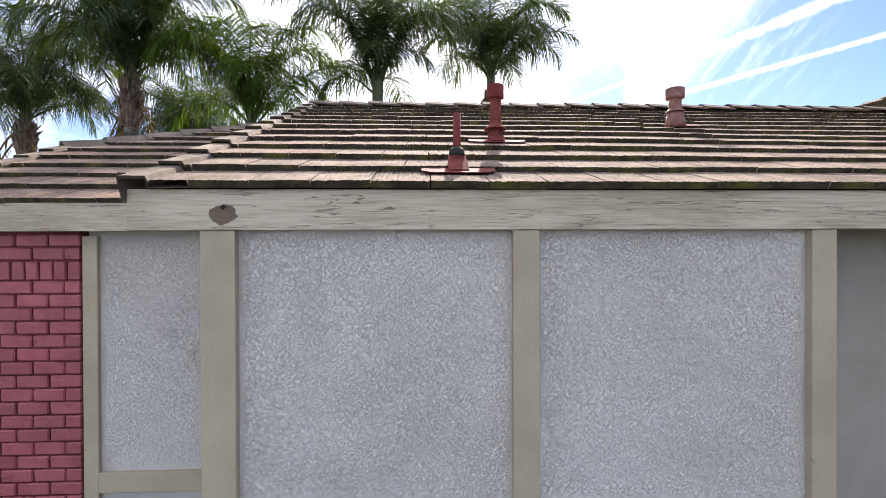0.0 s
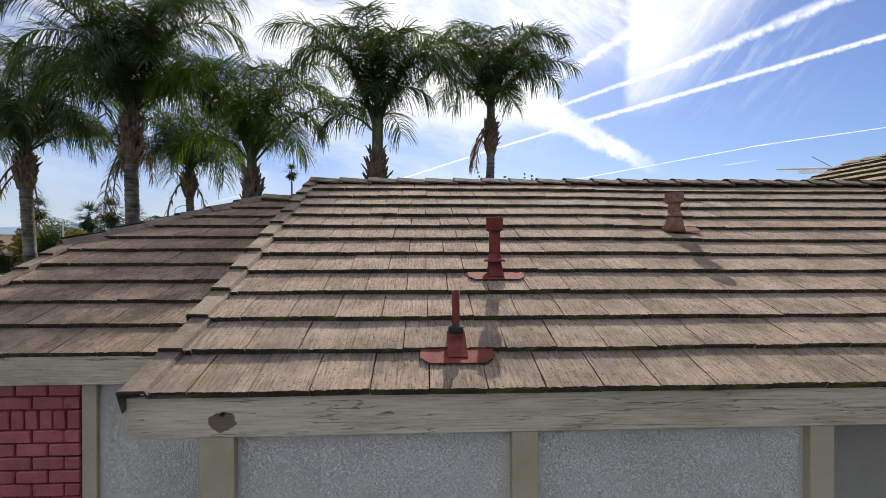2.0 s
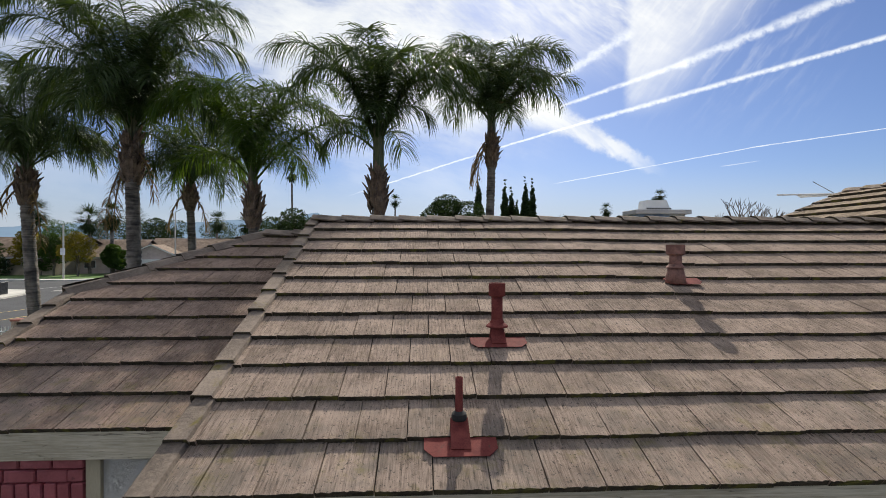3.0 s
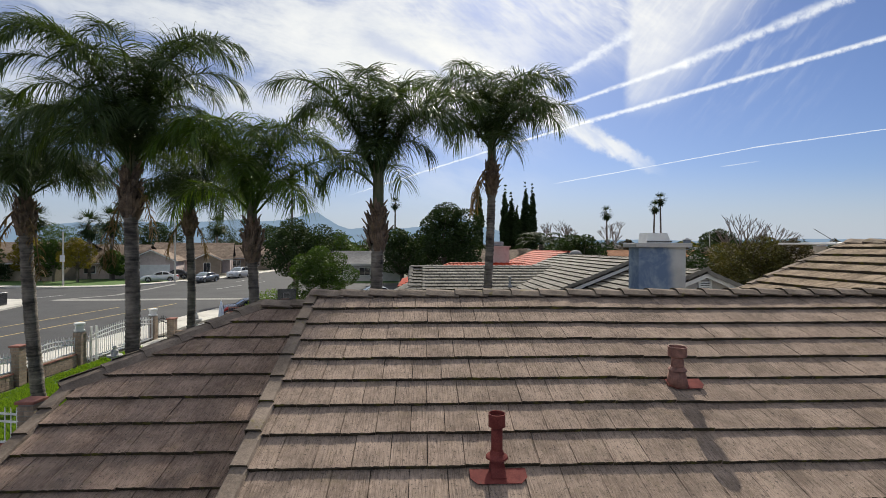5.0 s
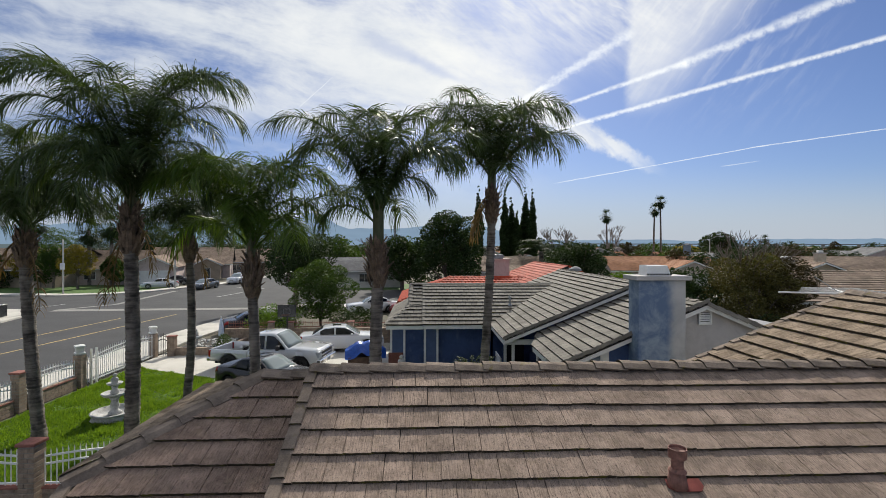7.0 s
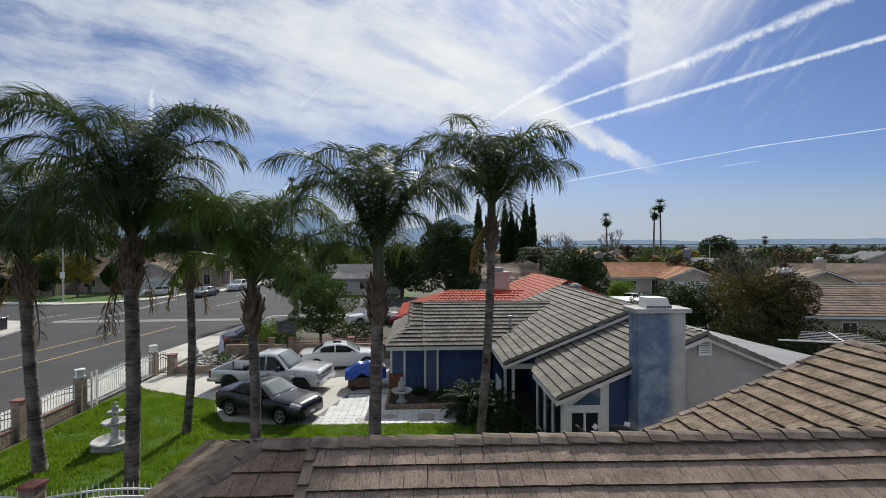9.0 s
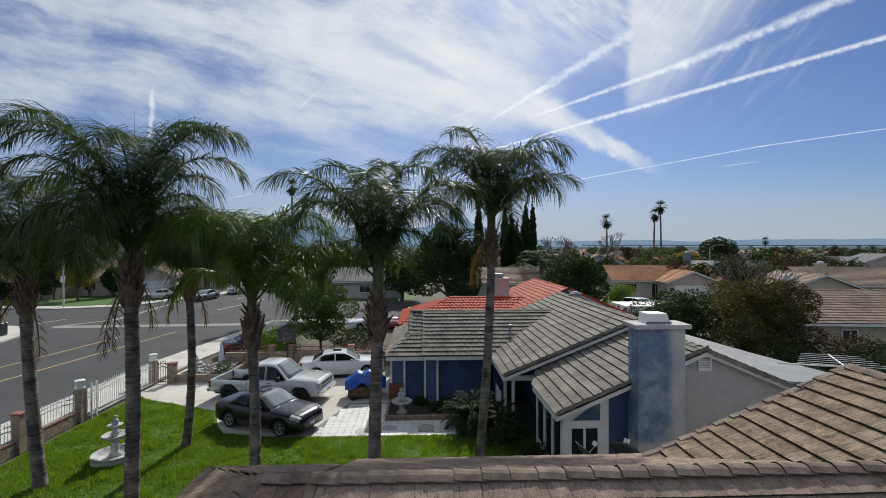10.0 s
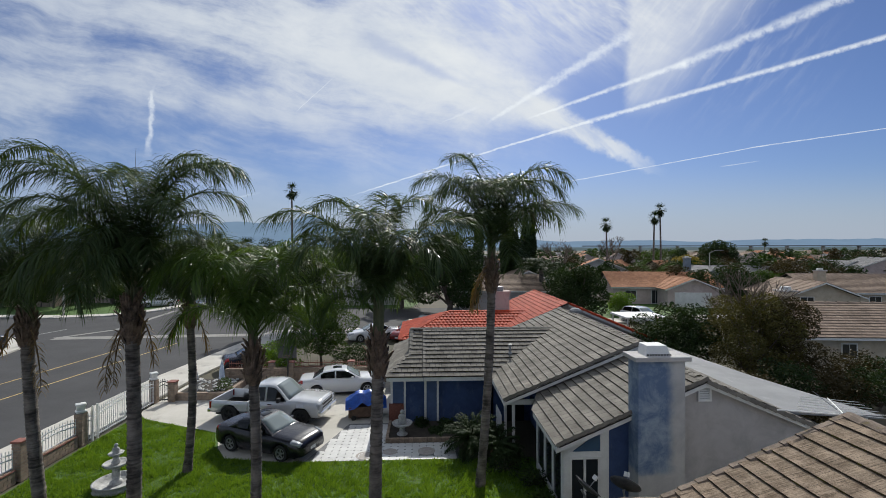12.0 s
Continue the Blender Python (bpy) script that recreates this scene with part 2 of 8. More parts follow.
def tile_material(name, dark, light, lichen=0.25, stretch=(150, 9, 9)):
    """Striated concrete roof tile; stretch: how fine the striations are along each axis."""
    m = bpy.data.materials.new(name)
    m.use_nodes = True
    n = Nodes(m.node_tree)
    bsdf = m.node_tree.nodes["Principled BSDF"]
    geo = n.add("ShaderNodeNewGeometry")
    place = geo.outputs["Position"]
    info = n.add("ShaderNodeObjectInfo").outputs["Random"]
    own = n.add("ShaderNodeVectorMath", op="ADD")
    n.link(place, own.inputs[0])
    n.link(n.xyz(*[n.math("MULTIPLY", info, 40.0)] * 3), own.inputs[1])
    lines = n.noise(n.scaled(own.outputs[0], stretch), 1.0, 4, 0.65)
    blot = n.noise(place, 3.2, 6, 0.68)
    grit = n.noise(place, 210, 3, 0.7)
    worn = n.noise(place, 24, 6, 0.75)
    f = n.math("ADD", n.math("ADD", n.math("MULTIPLY", lines, 0.30), n.math("MULTIPLY", blot, 0.35)), n.math("ADD", n.math("MULTIPLY", grit, 0.15), n.math("MULTIPLY", worn, 0.20)))
    col = n.mix(n.ramp(f, 0.41, 0.59), dark, light)
    score = n.ramp(lines, 0.42, 0.30)
    col = n.mix(n.math("MULTIPLY", score, 0.45), col, (0.060, 0.050, 0.043))
    pits = n.ramp(n.noise(place, 46, 4, 0.75), 0.58, 0.64)
    col = n.mix(n.math("MULTIPLY", pits, 0.75), col, (0.05, 0.045, 0.04))
    sep = n.add("ShaderNodeSeparateXYZ")
    n.link(place, sep.inputs[0])
    damp = n.ramp(sep.outputs[2], 3.35, 2.85, 0.25, 1.0)
    grey = n.math("MULTIPLY", n.ramp(n.noise(place, 3.0, 8, 0.78), 0.44, 0.60), n.math("MULTIPLY", damp, 0.55))
    col = n.mix(grey, col, (0.105, 0.098, 0.085))
    moss = n.math("MULTIPLY", n.ramp(n.noise(place, 5.5, 7, 0.75), 0.52, 0.70), damp)
    col = n.mix(n.math("MULTIPLY", moss, lichen), col, (0.19, 0.165, 0.045))
    isl = geo.outputs["Random Per Island"]
    both = n.math("MULTIPLY_ADD", n.math("ADD", info, isl), 0.15, 0.85)
    col = n.mix(1.0, col, n.xyz(both, both, both), "MULTIPLY")
    n.link(col, bsdf.inputs["Base Color"])
    bsdf.inputs["Roughness"].default_value = 0.97
    bsdf.inputs["Specular IOR Level"].default_value = 0.05
    b1 = n.add("ShaderNodeBump", Strength=0.8, Distance=0.005)
    n.link(n.math("ADD", n.math("SUBTRACT", n.math("MULTIPLY", lines, 0.8), n.math("MULTIPLY", score, 0.4)), n.math("ADD", n.math("MULTIPLY", grit, 0.3), n.math("MULTIPLY", worn, 0.5))), b1.inputs["Height"])
    n.link(b1.outputs[0], bsdf.inputs["Normal"])
    return m


def board(name, dark, light):
    """Painted rough-sawn board: grain along x, fine splits, flaked paint over bare wood and one dark knot."""
    m = bpy.data.materials.new(name)
    m.use_nodes = True
    n = Nodes(m.node_tree)
    bsdf = m.node_tree.nodes["Principled BSDF"]
    place = n.add("ShaderNodeNewGeometry").outputs["Position"]
    grain = n.noise(n.scaled(place, (5, 60, 110)), 1.0, 5, 0.7)
    broad = n.noise(n.scaled(place, (1.2, 1.2, 5)), 1.0, 6, 0.65)
    split = n.ramp(n.math("ABSOLUTE", n.math("SUBTRACT", n.noise(n.scaled(place, (1.6, 20, 26)), 1.0, 3, 0.55), 0.5)), 0.014, 0.0)
    where = n.ramp(n.noise(n.scaled(place, (3.0, 2.0, 14), 0, (4, 0, 0)), 1.0, 4, 0.6), 0.47, 0.60)
    split = n.math("MULTIPLY", split, where)
    flake = n.ramp(n.noise(n.scaled(place, (7, 20, 22)), 1.0, 7, 0.72), 0.645, 0.665)
    sep = n.add("ShaderNodeSeparateXYZ")
    n.link(place, sep.inputs[0])
    kx = n.math("MULTIPLY", n.math("ABSOLUTE", n.math("ADD", sep.outputs[0], 0.905)), 0.75)
    kz = n.math("ABSOLUTE", n.math("SUBTRACT", sep.outputs[2], 2.728))
    kd = n.math("ADD", n.math("SQRT", n.math("ADD", n.math("MULTIPLY", kx, kx), n.math("MULTIPLY", kz, kz))), n.math("MULTIPLY", n.math("SUBTRACT", n.noise(n.scaled(place, (18, 18, 30)), 1.0, 4, 0.6), 0.5), 0.045))
    knot, hole = n.ramp(kd, 0.052, 0.047), n.ramp(n.math("ADD", kx, n.math("ABSOLUTE", n.math("SUBTRACT", sep.outputs[2], 2.766))), 0.017, 0.010)
    col = n.mix(n.ramp(n.math("ADD", n.math("MULTIPLY", grain, 0.5), n.math("MULTIPLY", broad, 0.5)), 0.36, 0.62), dark, light)
    bare = n.mix(grain, (0.10, 0.075, 0.055), (0.24, 0.19, 0.14))
    col = n.mix(n.math("MAXIMUM", n.math("MULTIPLY", flake, 0.8), knot), col, bare)
    col = n.mix(n.math("MAXIMUM", n.math("MULTIPLY", split, 0.55), hole), col, (0.025, 0.02, 0.016))
    n.link(col, bsdf.inputs["Base Color"])
    bsdf.inputs["Roughness"].default_value = 0.85
    bsdf.inputs["Specular IOR Level"].default_value = 0.25
    bn = n.add("ShaderNodeBump", Strength=0.8, Distance=0.006)
    h = n.math("SUBTRACT", n.math("MULTIPLY_ADD", broad, 0.5, n.math("MULTIPLY", grain, 0.5)), n.math("ADD", n.math("MULTIPLY", split, 0.9), n.math("MULTIPLY", flake, 0.3)))
    n.link(h, bn.inputs["Height"])
    n.link(bn.outputs[0], bsdf.inputs["Normal"])
    return m


MAT = {}
MAT["tile_x"] = tile_material("roof tile striated", (0.190, 0.144, 0.115), (0.392, 0.302, 0.244), 0.45)
# a darker, redder tone than tile_x, for the set-back roof
MAT["tile_red_brown"] = tile_material("darker red brown roof tile", (0.158, 0.112, 0.089), (0.342, 0.250, 0.201), 0.45)
# moss and dirt, plus the shade under each course painted in as a darker base
MAT["tile_edge"] = surface("mossy dirty tile edge darkened for shade", (0.032, 0.026, 0.020), (0.090, 0.075, 0.052), 9, 0.95, 0.8, 60, stain=(0.12, 0.11, 0.03), stain_scale=5, stain_at=(0.5, 0.66), spec=0.1)
MAT["tile_y"] = tile_material("roof tile striated across", (0.135, 0.102, 0.073), (0.375, 0.296, 0.222), 0.1, (3, 46, 3))
MAT["cap_tile"] = surface("ridge tile", (0.125, 0.100, 0.082), (0.275, 0.220, 0.176), 5, 0.92, 0.7, 60, vary=0.16, stain=(0.17, 0.14, 0.045), stain_scale=4.5, stain_at=(0.56, 0.72), spec=0.15)
MAT["grey_tile"] = surface("grey roof tile", (0.125, 0.117, 0.102), (0.245, 0.228, 0.200), 1.5, 0.85, 0.3, 30, island=0.16, spec=0.12)
MAT["red_tile"] = surface("red clay tile", (0.30, 0.036, 0.016), (0.47, 0.072, 0.032), 1.5, 0.7, 0.2, 30, island=0.14, spec=0.12)
MAT["peach_tile"] = surface("orange brown tile", (0.27, 0.125, 0.065), (0.42, 0.21, 0.115), 0.8, 0.85, 0.2, 20, island=0.14, spec=0.12)
MAT["brown_tile"] = surface("brown roof tile", (0.190, 0.143, 0.110), (0.320, 0.245, 0.188), 0.8, 0.85, 0.2, 20, island=0.14, spec=0.12)
MAT["deck"] = surface("roof felt", (0.03, 0.028, 0.026), (0.05, 0.046, 0.042), 4, 0.95, 0.1)
MAT["fascia"] = board("peeling beige board", (0.37, 0.322, 0.236), (0.62, 0.555, 0.435))
MAT["trim"] = surface("beige painted trim", (0.37, 0.315, 0.220), (0.47, 0.41, 0.295), 2.5, 0.65, 0.3, 50, grain=(4, 4, 0.5), stain=(0.27, 0.225, 0.155), stain_scale=5, stain_at=(0.62, 0.74))
MAT["bare_wood"] = surface("weathered wood", (0.10, 0.075, 0.055), (0.26, 0.20, 0.15), 6, 0.9, 0.5, 14, grain=(1, 6, 6))
MAT["red_brick"] = surface("dark red painted brick", (0.25, 0.055, 0.066), (0.40, 0.108, 0.122), 7, 0.55, 0.45, 45, vary=0.14, stain=(0.16, 0.03, 0.036), stain_scale=9, stain_at=(0.62, 0.72))
MAT["red_mortar"] = surface("painted mortar", (0.22, 0.05, 0.058), (0.33, 0.085, 0.094), 8, 0.75, 0.5, 60)
MAT["vent_red"] = surface("oxide red painted steel", (0.115, 0.026, 0.024), (0.215, 0.058, 0.050), 12, 0.8, 0.15, 90, stain=(0.09, 0.05, 0.04), stain_scale=14, stain_at=(0.60, 0.70), spec=0.12)
MAT["rust"] = surface("rusty steel", (0.14, 0.062, 0.048), (0.31, 0.155, 0.122), 14, 0.75, 0.35, 70, stain=(0.10, 0.06, 0.05), stain_scale=18)
MAT["rubber"] = surface("black rubber", (0.012, 0.012, 0.012), (0.03, 0.03, 0.03), 20, 0.8, 0.1)
MAT["white"] = surface("white painted wood", (0.66, 0.66, 0.64), (0.80, 0.80, 0.78), 2.0, 0.55, 0.05, 30)
MAT["asphalt"] = surface("asphalt", (0.034, 0.034, 0.036), (0.056, 0.056, 0.058), 0.35, 0.9, 0.4, 60)
MAT["concrete"] = surface("pale concrete", (0.44, 0.42, 0.37), (0.58, 0.555, 0.50), 0.6, 0.85, 0.2, 25, stain=(0.27, 0.255, 0.23), stain_scale=0.5)
MAT["soil"] = surface("dry soil", (0.050, 0.050, 0.030), (0.115, 0.100, 0.066), 0.15, 0.95, 0.4, 3)
MAT["lawn_soil"] = surface("lawn", (0.030, 0.075, 0.010), (0.085, 0.165, 0.022), 1.6, 0.9, 0.6, 30, stain=(0.10, 0.12, 0.03), stain_scale=1.3, stain_at=(0.60, 0.75))
MAT["palm_bark"] = surface("ringed palm trunk", (0.026, 0.021, 0.018), (0.285, 0.248, 0.215), 2.2, 0.95, 1.0, 9, grain=(0.14, 0.14, 1.7), depth=0.05)
MAT["palm_boot"] = surface("dry leaf bases", (0.050, 0.036, 0.027), (0.235, 0.160, 0.110), 5, 0.85, 0.5, 22, grain=(3, 3, 0.5))
MAT["palm_leaf"] = leaf_material("palm leaflets", (0.020, 0.041, 0.014), (0.072, 0.110, 0.042), 0.32, 0.44)
MAT["palm_leaf_bright"] = leaf_material("bright palm leaflets", (0.030, 0.065, 0.012), (0.090, 0.150, 0.028), 0.35, 0.38)
MAT["palm_stalk"] = surface("green stalk", (0.055, 0.075, 0.03), (0.13, 0.13, 0.06), 3, 0.6, 0.1)
MAT["dry_leaf"] = leaf_material("dry palm leaflets", (0.12, 0.075, 0.035), (0.25, 0.17, 0.085), 0.2, 0.7)
MAT["leaf_dark"] = leaf_material("dark leaves", (0.012, 0.028, 0.008), (0.035, 0.060, 0.015), 0.2, 0.65)
MAT["leaf_mid"] = leaf_material("green leaves", (0.022, 0.052, 0.010), (0.065, 0.110, 0.022), 0.3)
MAT["leaf_bright"] = leaf_material("bright green leaves", (0.05, 0.11, 0.012), (0.12, 0.20, 0.025), 0.4)
MAT["leaf_bronze"] = leaf_material("bronze autumn leaves", (0.018, 0.022, 0.007), (0.088, 0.062, 0.026), 0.15, 0.7)
MAT["leaf_olive"] = leaf_material("olive brown leaves", (0.026, 0.036, 0.009), (0.165, 0.140, 0.046), 0.2, 0.7)
MAT["leaf_gold"] = leaf_material("yellowing leaves", (0.13, 0.11, 0.015), (0.26, 0.21, 0.03), 0.3)
MAT["bark"] = surface("grey bark", (0.07, 0.055, 0.045), (0.16, 0.13, 0.11), 4, 0.95, 0.5, 16, grain=(2, 2, 0.5))


def stucco(name, dark, light, scale=80, strength=0.7, depth=0.012, stain=None):
    """Textured render coat with worm-like trowel relief."""
    m = bpy.data.materials.new(name)
    m.use_nodes = True
    n = Nodes(m.node_tree)
    bsdf = m.node_tree.nodes["Principled BSDF"]
    place = n.add("ShaderNodeNewGeometry").outputs["Position"]
    worm = n.noise(place, scale, 3, 0.5, 1.4)
    ridge = n.ramp(n.math("ABSOLUTE", n.math("SUBTRACT", worm, 0.5)), 0.0, 0.055)
    lump = n.noise(place, scale * 0.35, 4, 0.6)
    grit = n.noise(place, 260, 2, 0.6)
    dirt = n.noise(place, 1.1, 7, 0.7, 0.5)
    col = n.mix(n.ramp(dirt, 0.35, 0.70), light, dark)
    if stain:
        col = n.mix(n.ramp(n.noise(n.scaled(place, (2.2, 2.2, 0.9)), 1.2, 7, 0.7), 0.52, 0.70), col, stain)
    # shade of the trowel creases, painted as a patchy darker colour along them
    crease_shade = n.math("MULTIPLY", n.ramp(ridge, 0.25, 0.0), n.ramp(n.noise(place, 9, 5, 0.7), 0.35, 0.65, 0.02, 0.15))
    col = n.mix(crease_shade, col, tuple(c * 0.55 for c in dark))
    n.link(col, bsdf.inputs["Base Color"])
    bsdf.inputs["Roughness"].default_value = 0.92
    bn = n.add("ShaderNodeBump", Strength=strength, Distance=depth)
    n.link(n.math("ADD", n.math("ADD", n.math("MULTIPLY", ridge, 0.6), n.math("MULTIPLY", lump, 0.7)), n.math("MULTIPLY", grit, 0.25)), bn.inputs["Height"])
    n.link(bn.outputs[0], bsdf.inputs["Normal"])
    return m


MAT["stucco"] = stucco("off-white stucco", (0.72, 0.68, 0.635), (0.85, 0.815, 0.77), 84, 1.0, 0.013)
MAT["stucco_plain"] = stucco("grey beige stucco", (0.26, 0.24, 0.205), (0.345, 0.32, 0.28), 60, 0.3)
MAT["stucco_grey"] = stucco("pale grey stucco", (0.40, 0.385, 0.375), (0.52, 0.50, 0.49), 30, 0.4)
MAT["stucco_blue"] = stucco("faded blue stucco", (0.055, 0.095, 0.20), (0.085, 0.14, 0.28), 30, 0.4, stain=(0.20, 0.27, 0.38))
MAT["stucco_navy"] = stucco("navy blue stucco", (0.035, 0.062, 0.15), (0.055, 0.095, 0.215), 30, 0.3, stain=(0.09, 0.13, 0.23))
MAT["stucco_cream"] = stucco("cream stucco", (0.42, 0.36, 0.27), (0.55, 0.48, 0.37), 20, 0.3)
MAT["stucco_pink"] = stucco("pinkish stucco", (0.45, 0.36, 0.33), (0.58, 0.48, 0.45), 20, 0.3)
# near-black colour that stands for the shade inside openings; the panels are solid
MAT["dark"] = surface("painted opening shade", (0.006, 0.006, 0.007), (0.014, 0.014, 0.016), 3, 0.6, 0.0)
MAT["blue_board"] = surface("blue lap siding", (0.050, 0.085, 0.18), (0.075, 0.125, 0.25), 3, 0.6, 0.1, 30)
MAT["red_brown"] = surface("red brown brick face", (0.13, 0.045, 0.03), (0.22, 0.085, 0.06), 12, 0.85, 0.4, 30)
MAT["dark_glass"] = glass_material("dark window glass")
MAT["blue_glass"] = glass_material("blue tinted glass", (0.06, 0.11, 0.18), 0.1)
MAT["grey_metal"] = surface("grey galvanised metal", (0.20, 0.21, 0.22), (0.34, 0.35, 0.36), 5, 0.5, 0.1, 40, metal=0.3)
MAT["white_roof"] = surface("white roof coating", (0.19, 0.195, 0.20), (0.27, 0.275, 0.28), 0.7, 0.8, 0.05, 20, stain=(0.30, 0.30, 0.30), stain_scale=0.9)


def half_painted(name):
    """Grey stucco chimney whose blue coat stops short of one side and of the foot, bleached in blots."""
    m = stucco(name, (0.42, 0.42, 0.42), (0.54, 0.54, 0.53), 30, 0.4)
    n = Nodes(m.node_tree)
    bsdf = m.node_tree.nodes["Principled BSDF"]
    old = bsdf.inputs["Base Color"].links[0].from_socket
    sep = n.add("ShaderNodeSeparateXYZ")
    place = n.add("ShaderNodeNewGeometry").outputs["Position"]
    n.link(place, sep.inputs[0])
    wob = n.math("MULTIPLY", n.math("SUBTRACT", n.noise(place, 2.5, 5, 0.6), 0.5), 0.35)
    coat = n.math("MULTIPLY", n.ramp(n.math("ADD", sep.outputs[0], wob), 7.56, 7.18), n.ramp(n.math("ADD", sep.outputs[2], wob), 1.6, 1.85))
    fade = n.ramp(n.noise(place, 1.6, 7, 0.7, 0.4), 0.40, 0.66)
    blue_coat = n.mix(fade, (0.125, 0.185, 0.30), (0.30, 0.37, 0.46))
    n.link(n.mix(coat, old, blue_coat), bsdf.inputs["Base Color"])
    return m


MAT["chimney"] = half_painted("half painted chimney stucco")
MAT["dish_grey"] = surface("dark grey dish", (0.05, 0.05, 0.055), (0.10, 0.10, 0.105), 6, 0.6, 0.05)
MAT["yellow"] = surface("worn yellow paint", (0.40, 0.28, 0.09), (0.58, 0.43, 0.16), 3, 0.8, 0.1, 40, stain=(0.12, 0.09, 0.04), stain_scale=6, stain_at=(0.58, 0.7))
MAT["road_white"] = surface("worn white road paint", (0.30, 0.30, 0.29), (0.50, 0.50, 0.48), 3, 0.8, 0.1, 40)
MAT["grass"] = leaf_material("grass blades", (0.050, 0.115, 0.012), (0.210, 0.330, 0.048), 0.42, 0.5)
MAT["white_tile"] = surface("white terrace tile", (0.50, 0.50, 0.49), (0.64, 0.64, 0.62), 1.2, 0.5, 0.05, 40, vary=0.06)
MAT["slate"] = surface("dark slate inset", (0.11, 0.11, 0.115), (0.20, 0.20, 0.20), 4, 0.7, 0.1)
MAT["medallion"] = surface("grey brown medallion", (0.28, 0.25, 0.225), (0.42, 0.385, 0.35), 9, 0.7, 0.1)
MAT["dark_soil"] = surface("dark garden soil", (0.025, 0.02, 0.015), (0.06, 0.05, 0.038), 3, 0.95, 0.6, 14)
MAT["white_stone"] = surface("weathered white stone", (0.27, 0.27, 0.265), (0.54, 0.54, 0.52), 5, 0.8, 0.45, 30, stain=(0.14, 0.14, 0.135), stain_scale=6)
MAT["mortar"] = surface("mortar", (0.20, 0.185, 0.16), (0.30, 0.28, 0.25), 6, 0.9, 0.3)
MAT["tan_brick"] = surface("tan brick", (0.20, 0.145, 0.105), (0.36, 0.275, 0.205), 6, 0.85, 0.4, 40, vary=0.15)
MAT["red_cap"] = surface("red brick cap", (0.20, 0.075, 0.055), (0.33, 0.13, 0.10), 8, 0.8, 0.3)
MAT["black_iron"] = surface("black iron", (0.010, 0.010, 0.011), (0.022, 0.022, 0.024), 9, 0.45, 0.1)
MAT["rust_rail"] = surface("rusty red rail", (0.15, 0.055, 0.04), (0.26, 0.10, 0.07), 7, 0.7, 0.2)
MAT["parasol"] = surface("pale blue cloth", (0.38, 0.45, 0.60), (0.60, 0.66, 0.76), 6, 0.85, 0.3, 20)
MAT["dark_board"] = surface("dark acrylic board", (0.02, 0.022, 0.025), (0.05, 0.053, 0.06), 4, 0.3, 0.05)
MAT["cardboard"] = surface("brown board", (0.09, 0.055, 0.035), (0.17, 0.105, 0.07), 5, 0.85, 0.2)
MAT["tarp"] = surface("blue tarpaulin", (0.010, 0.055, 0.30), (0.025, 0.11, 0.48), 5, 0.4, 0.25, 14)
MAT["gutter"] = surface("grey concrete gutter", (0.20, 0.195, 0.18), (0.29, 0.28, 0.26), 0.8, 0.9, 0.2, 25)


def car_paint(name, dark, light, metal=0.4, rough=0.16, coat=0.8):
    return surface(name, dark, light, 0.8, rough, 0.0, 200, metal=metal, coat=coat)


MAT["paint_black"] = car_paint("black car paint", (0.006, 0.006, 0.012), (0.010, 0.010, 0.018), 0.0, 0.3, 0.3)
MAT["paint_silver"] = car_paint("silver car paint", (0.58, 0.59, 0.60), (0.66, 0.67, 0.68), 0.15)
MAT["paint_white"] = car_paint("white car paint", (0.66, 0.67, 0.68), (0.72, 0.73, 0.74), 0.0)
MAT["paint_red"] = car_paint("red car paint", (0.22, 0.02, 0.02), (0.26, 0.03, 0.025), 0.1)
MAT["paint_grey"] = car_paint("grey car paint", (0.10, 0.11, 0.12), (0.14, 0.15, 0.16), 0.3)
MAT["car_glass"] = glass_material("dark car glass", (0.012, 0.014, 0.016), 0.02)
# pale tint stands for reflected sky and the lit interior behind the pane
MAT["windshield"] = glass_material("windshield glass with painted sky sheen", (0.20, 0.235, 0.235), 0.02)
MAT["tyre"] = surface("tyre rubber", (0.012, 0.012, 0.012), (0.025, 0.025, 0.025), 9, 0.85, 0.1)
MAT["alloy"] = surface("alloy wheel", (0.40, 0.41, 0.42), (0.52, 0.53, 0.54), 5, 0.35, 0.0, metal=0.8)
MAT["chrome"] = surface("chrome", (0.60, 0.60, 0.61), (0.70, 0.70, 0.71), 5, 0.15, 0.0, metal=1.0)
MAT["lamp_clear"] = glass_material("clear lamp glass", (0.34, 0.36, 0.38), 0.08)
MAT["lamp_red"] = glass_material("red lamp glass", (0.30, 0.010, 0.010), 0.1)
MAT["plate"] = surface("number plate", (0.55, 0.56, 0.57), (0.65, 0.66, 0.67), 5, 0.5, 0.0)
MAT["slat_grey"] = surface("grey shingle", (0.13, 0.13, 0.135), (0.22, 0.22, 0.22), 0.8, 0.9, 0.2, 15, island=0.1)
MAT["wall_greyblue"] = stucco("grey blue stucco", (0.16, 0.19, 0.23), (0.22, 0.26, 0.31), 15, 0.2)
MAT["wall_tan"] = stucco("tan stucco", (0.27, 0.215, 0.155), (0.37, 0.30, 0.225), 15, 0.2)
MAT["bare_twig"] = surface("bare twigs", (0.12, 0.095, 0.075), (0.22, 0.18, 0.15), 3, 0.9, 0.1)


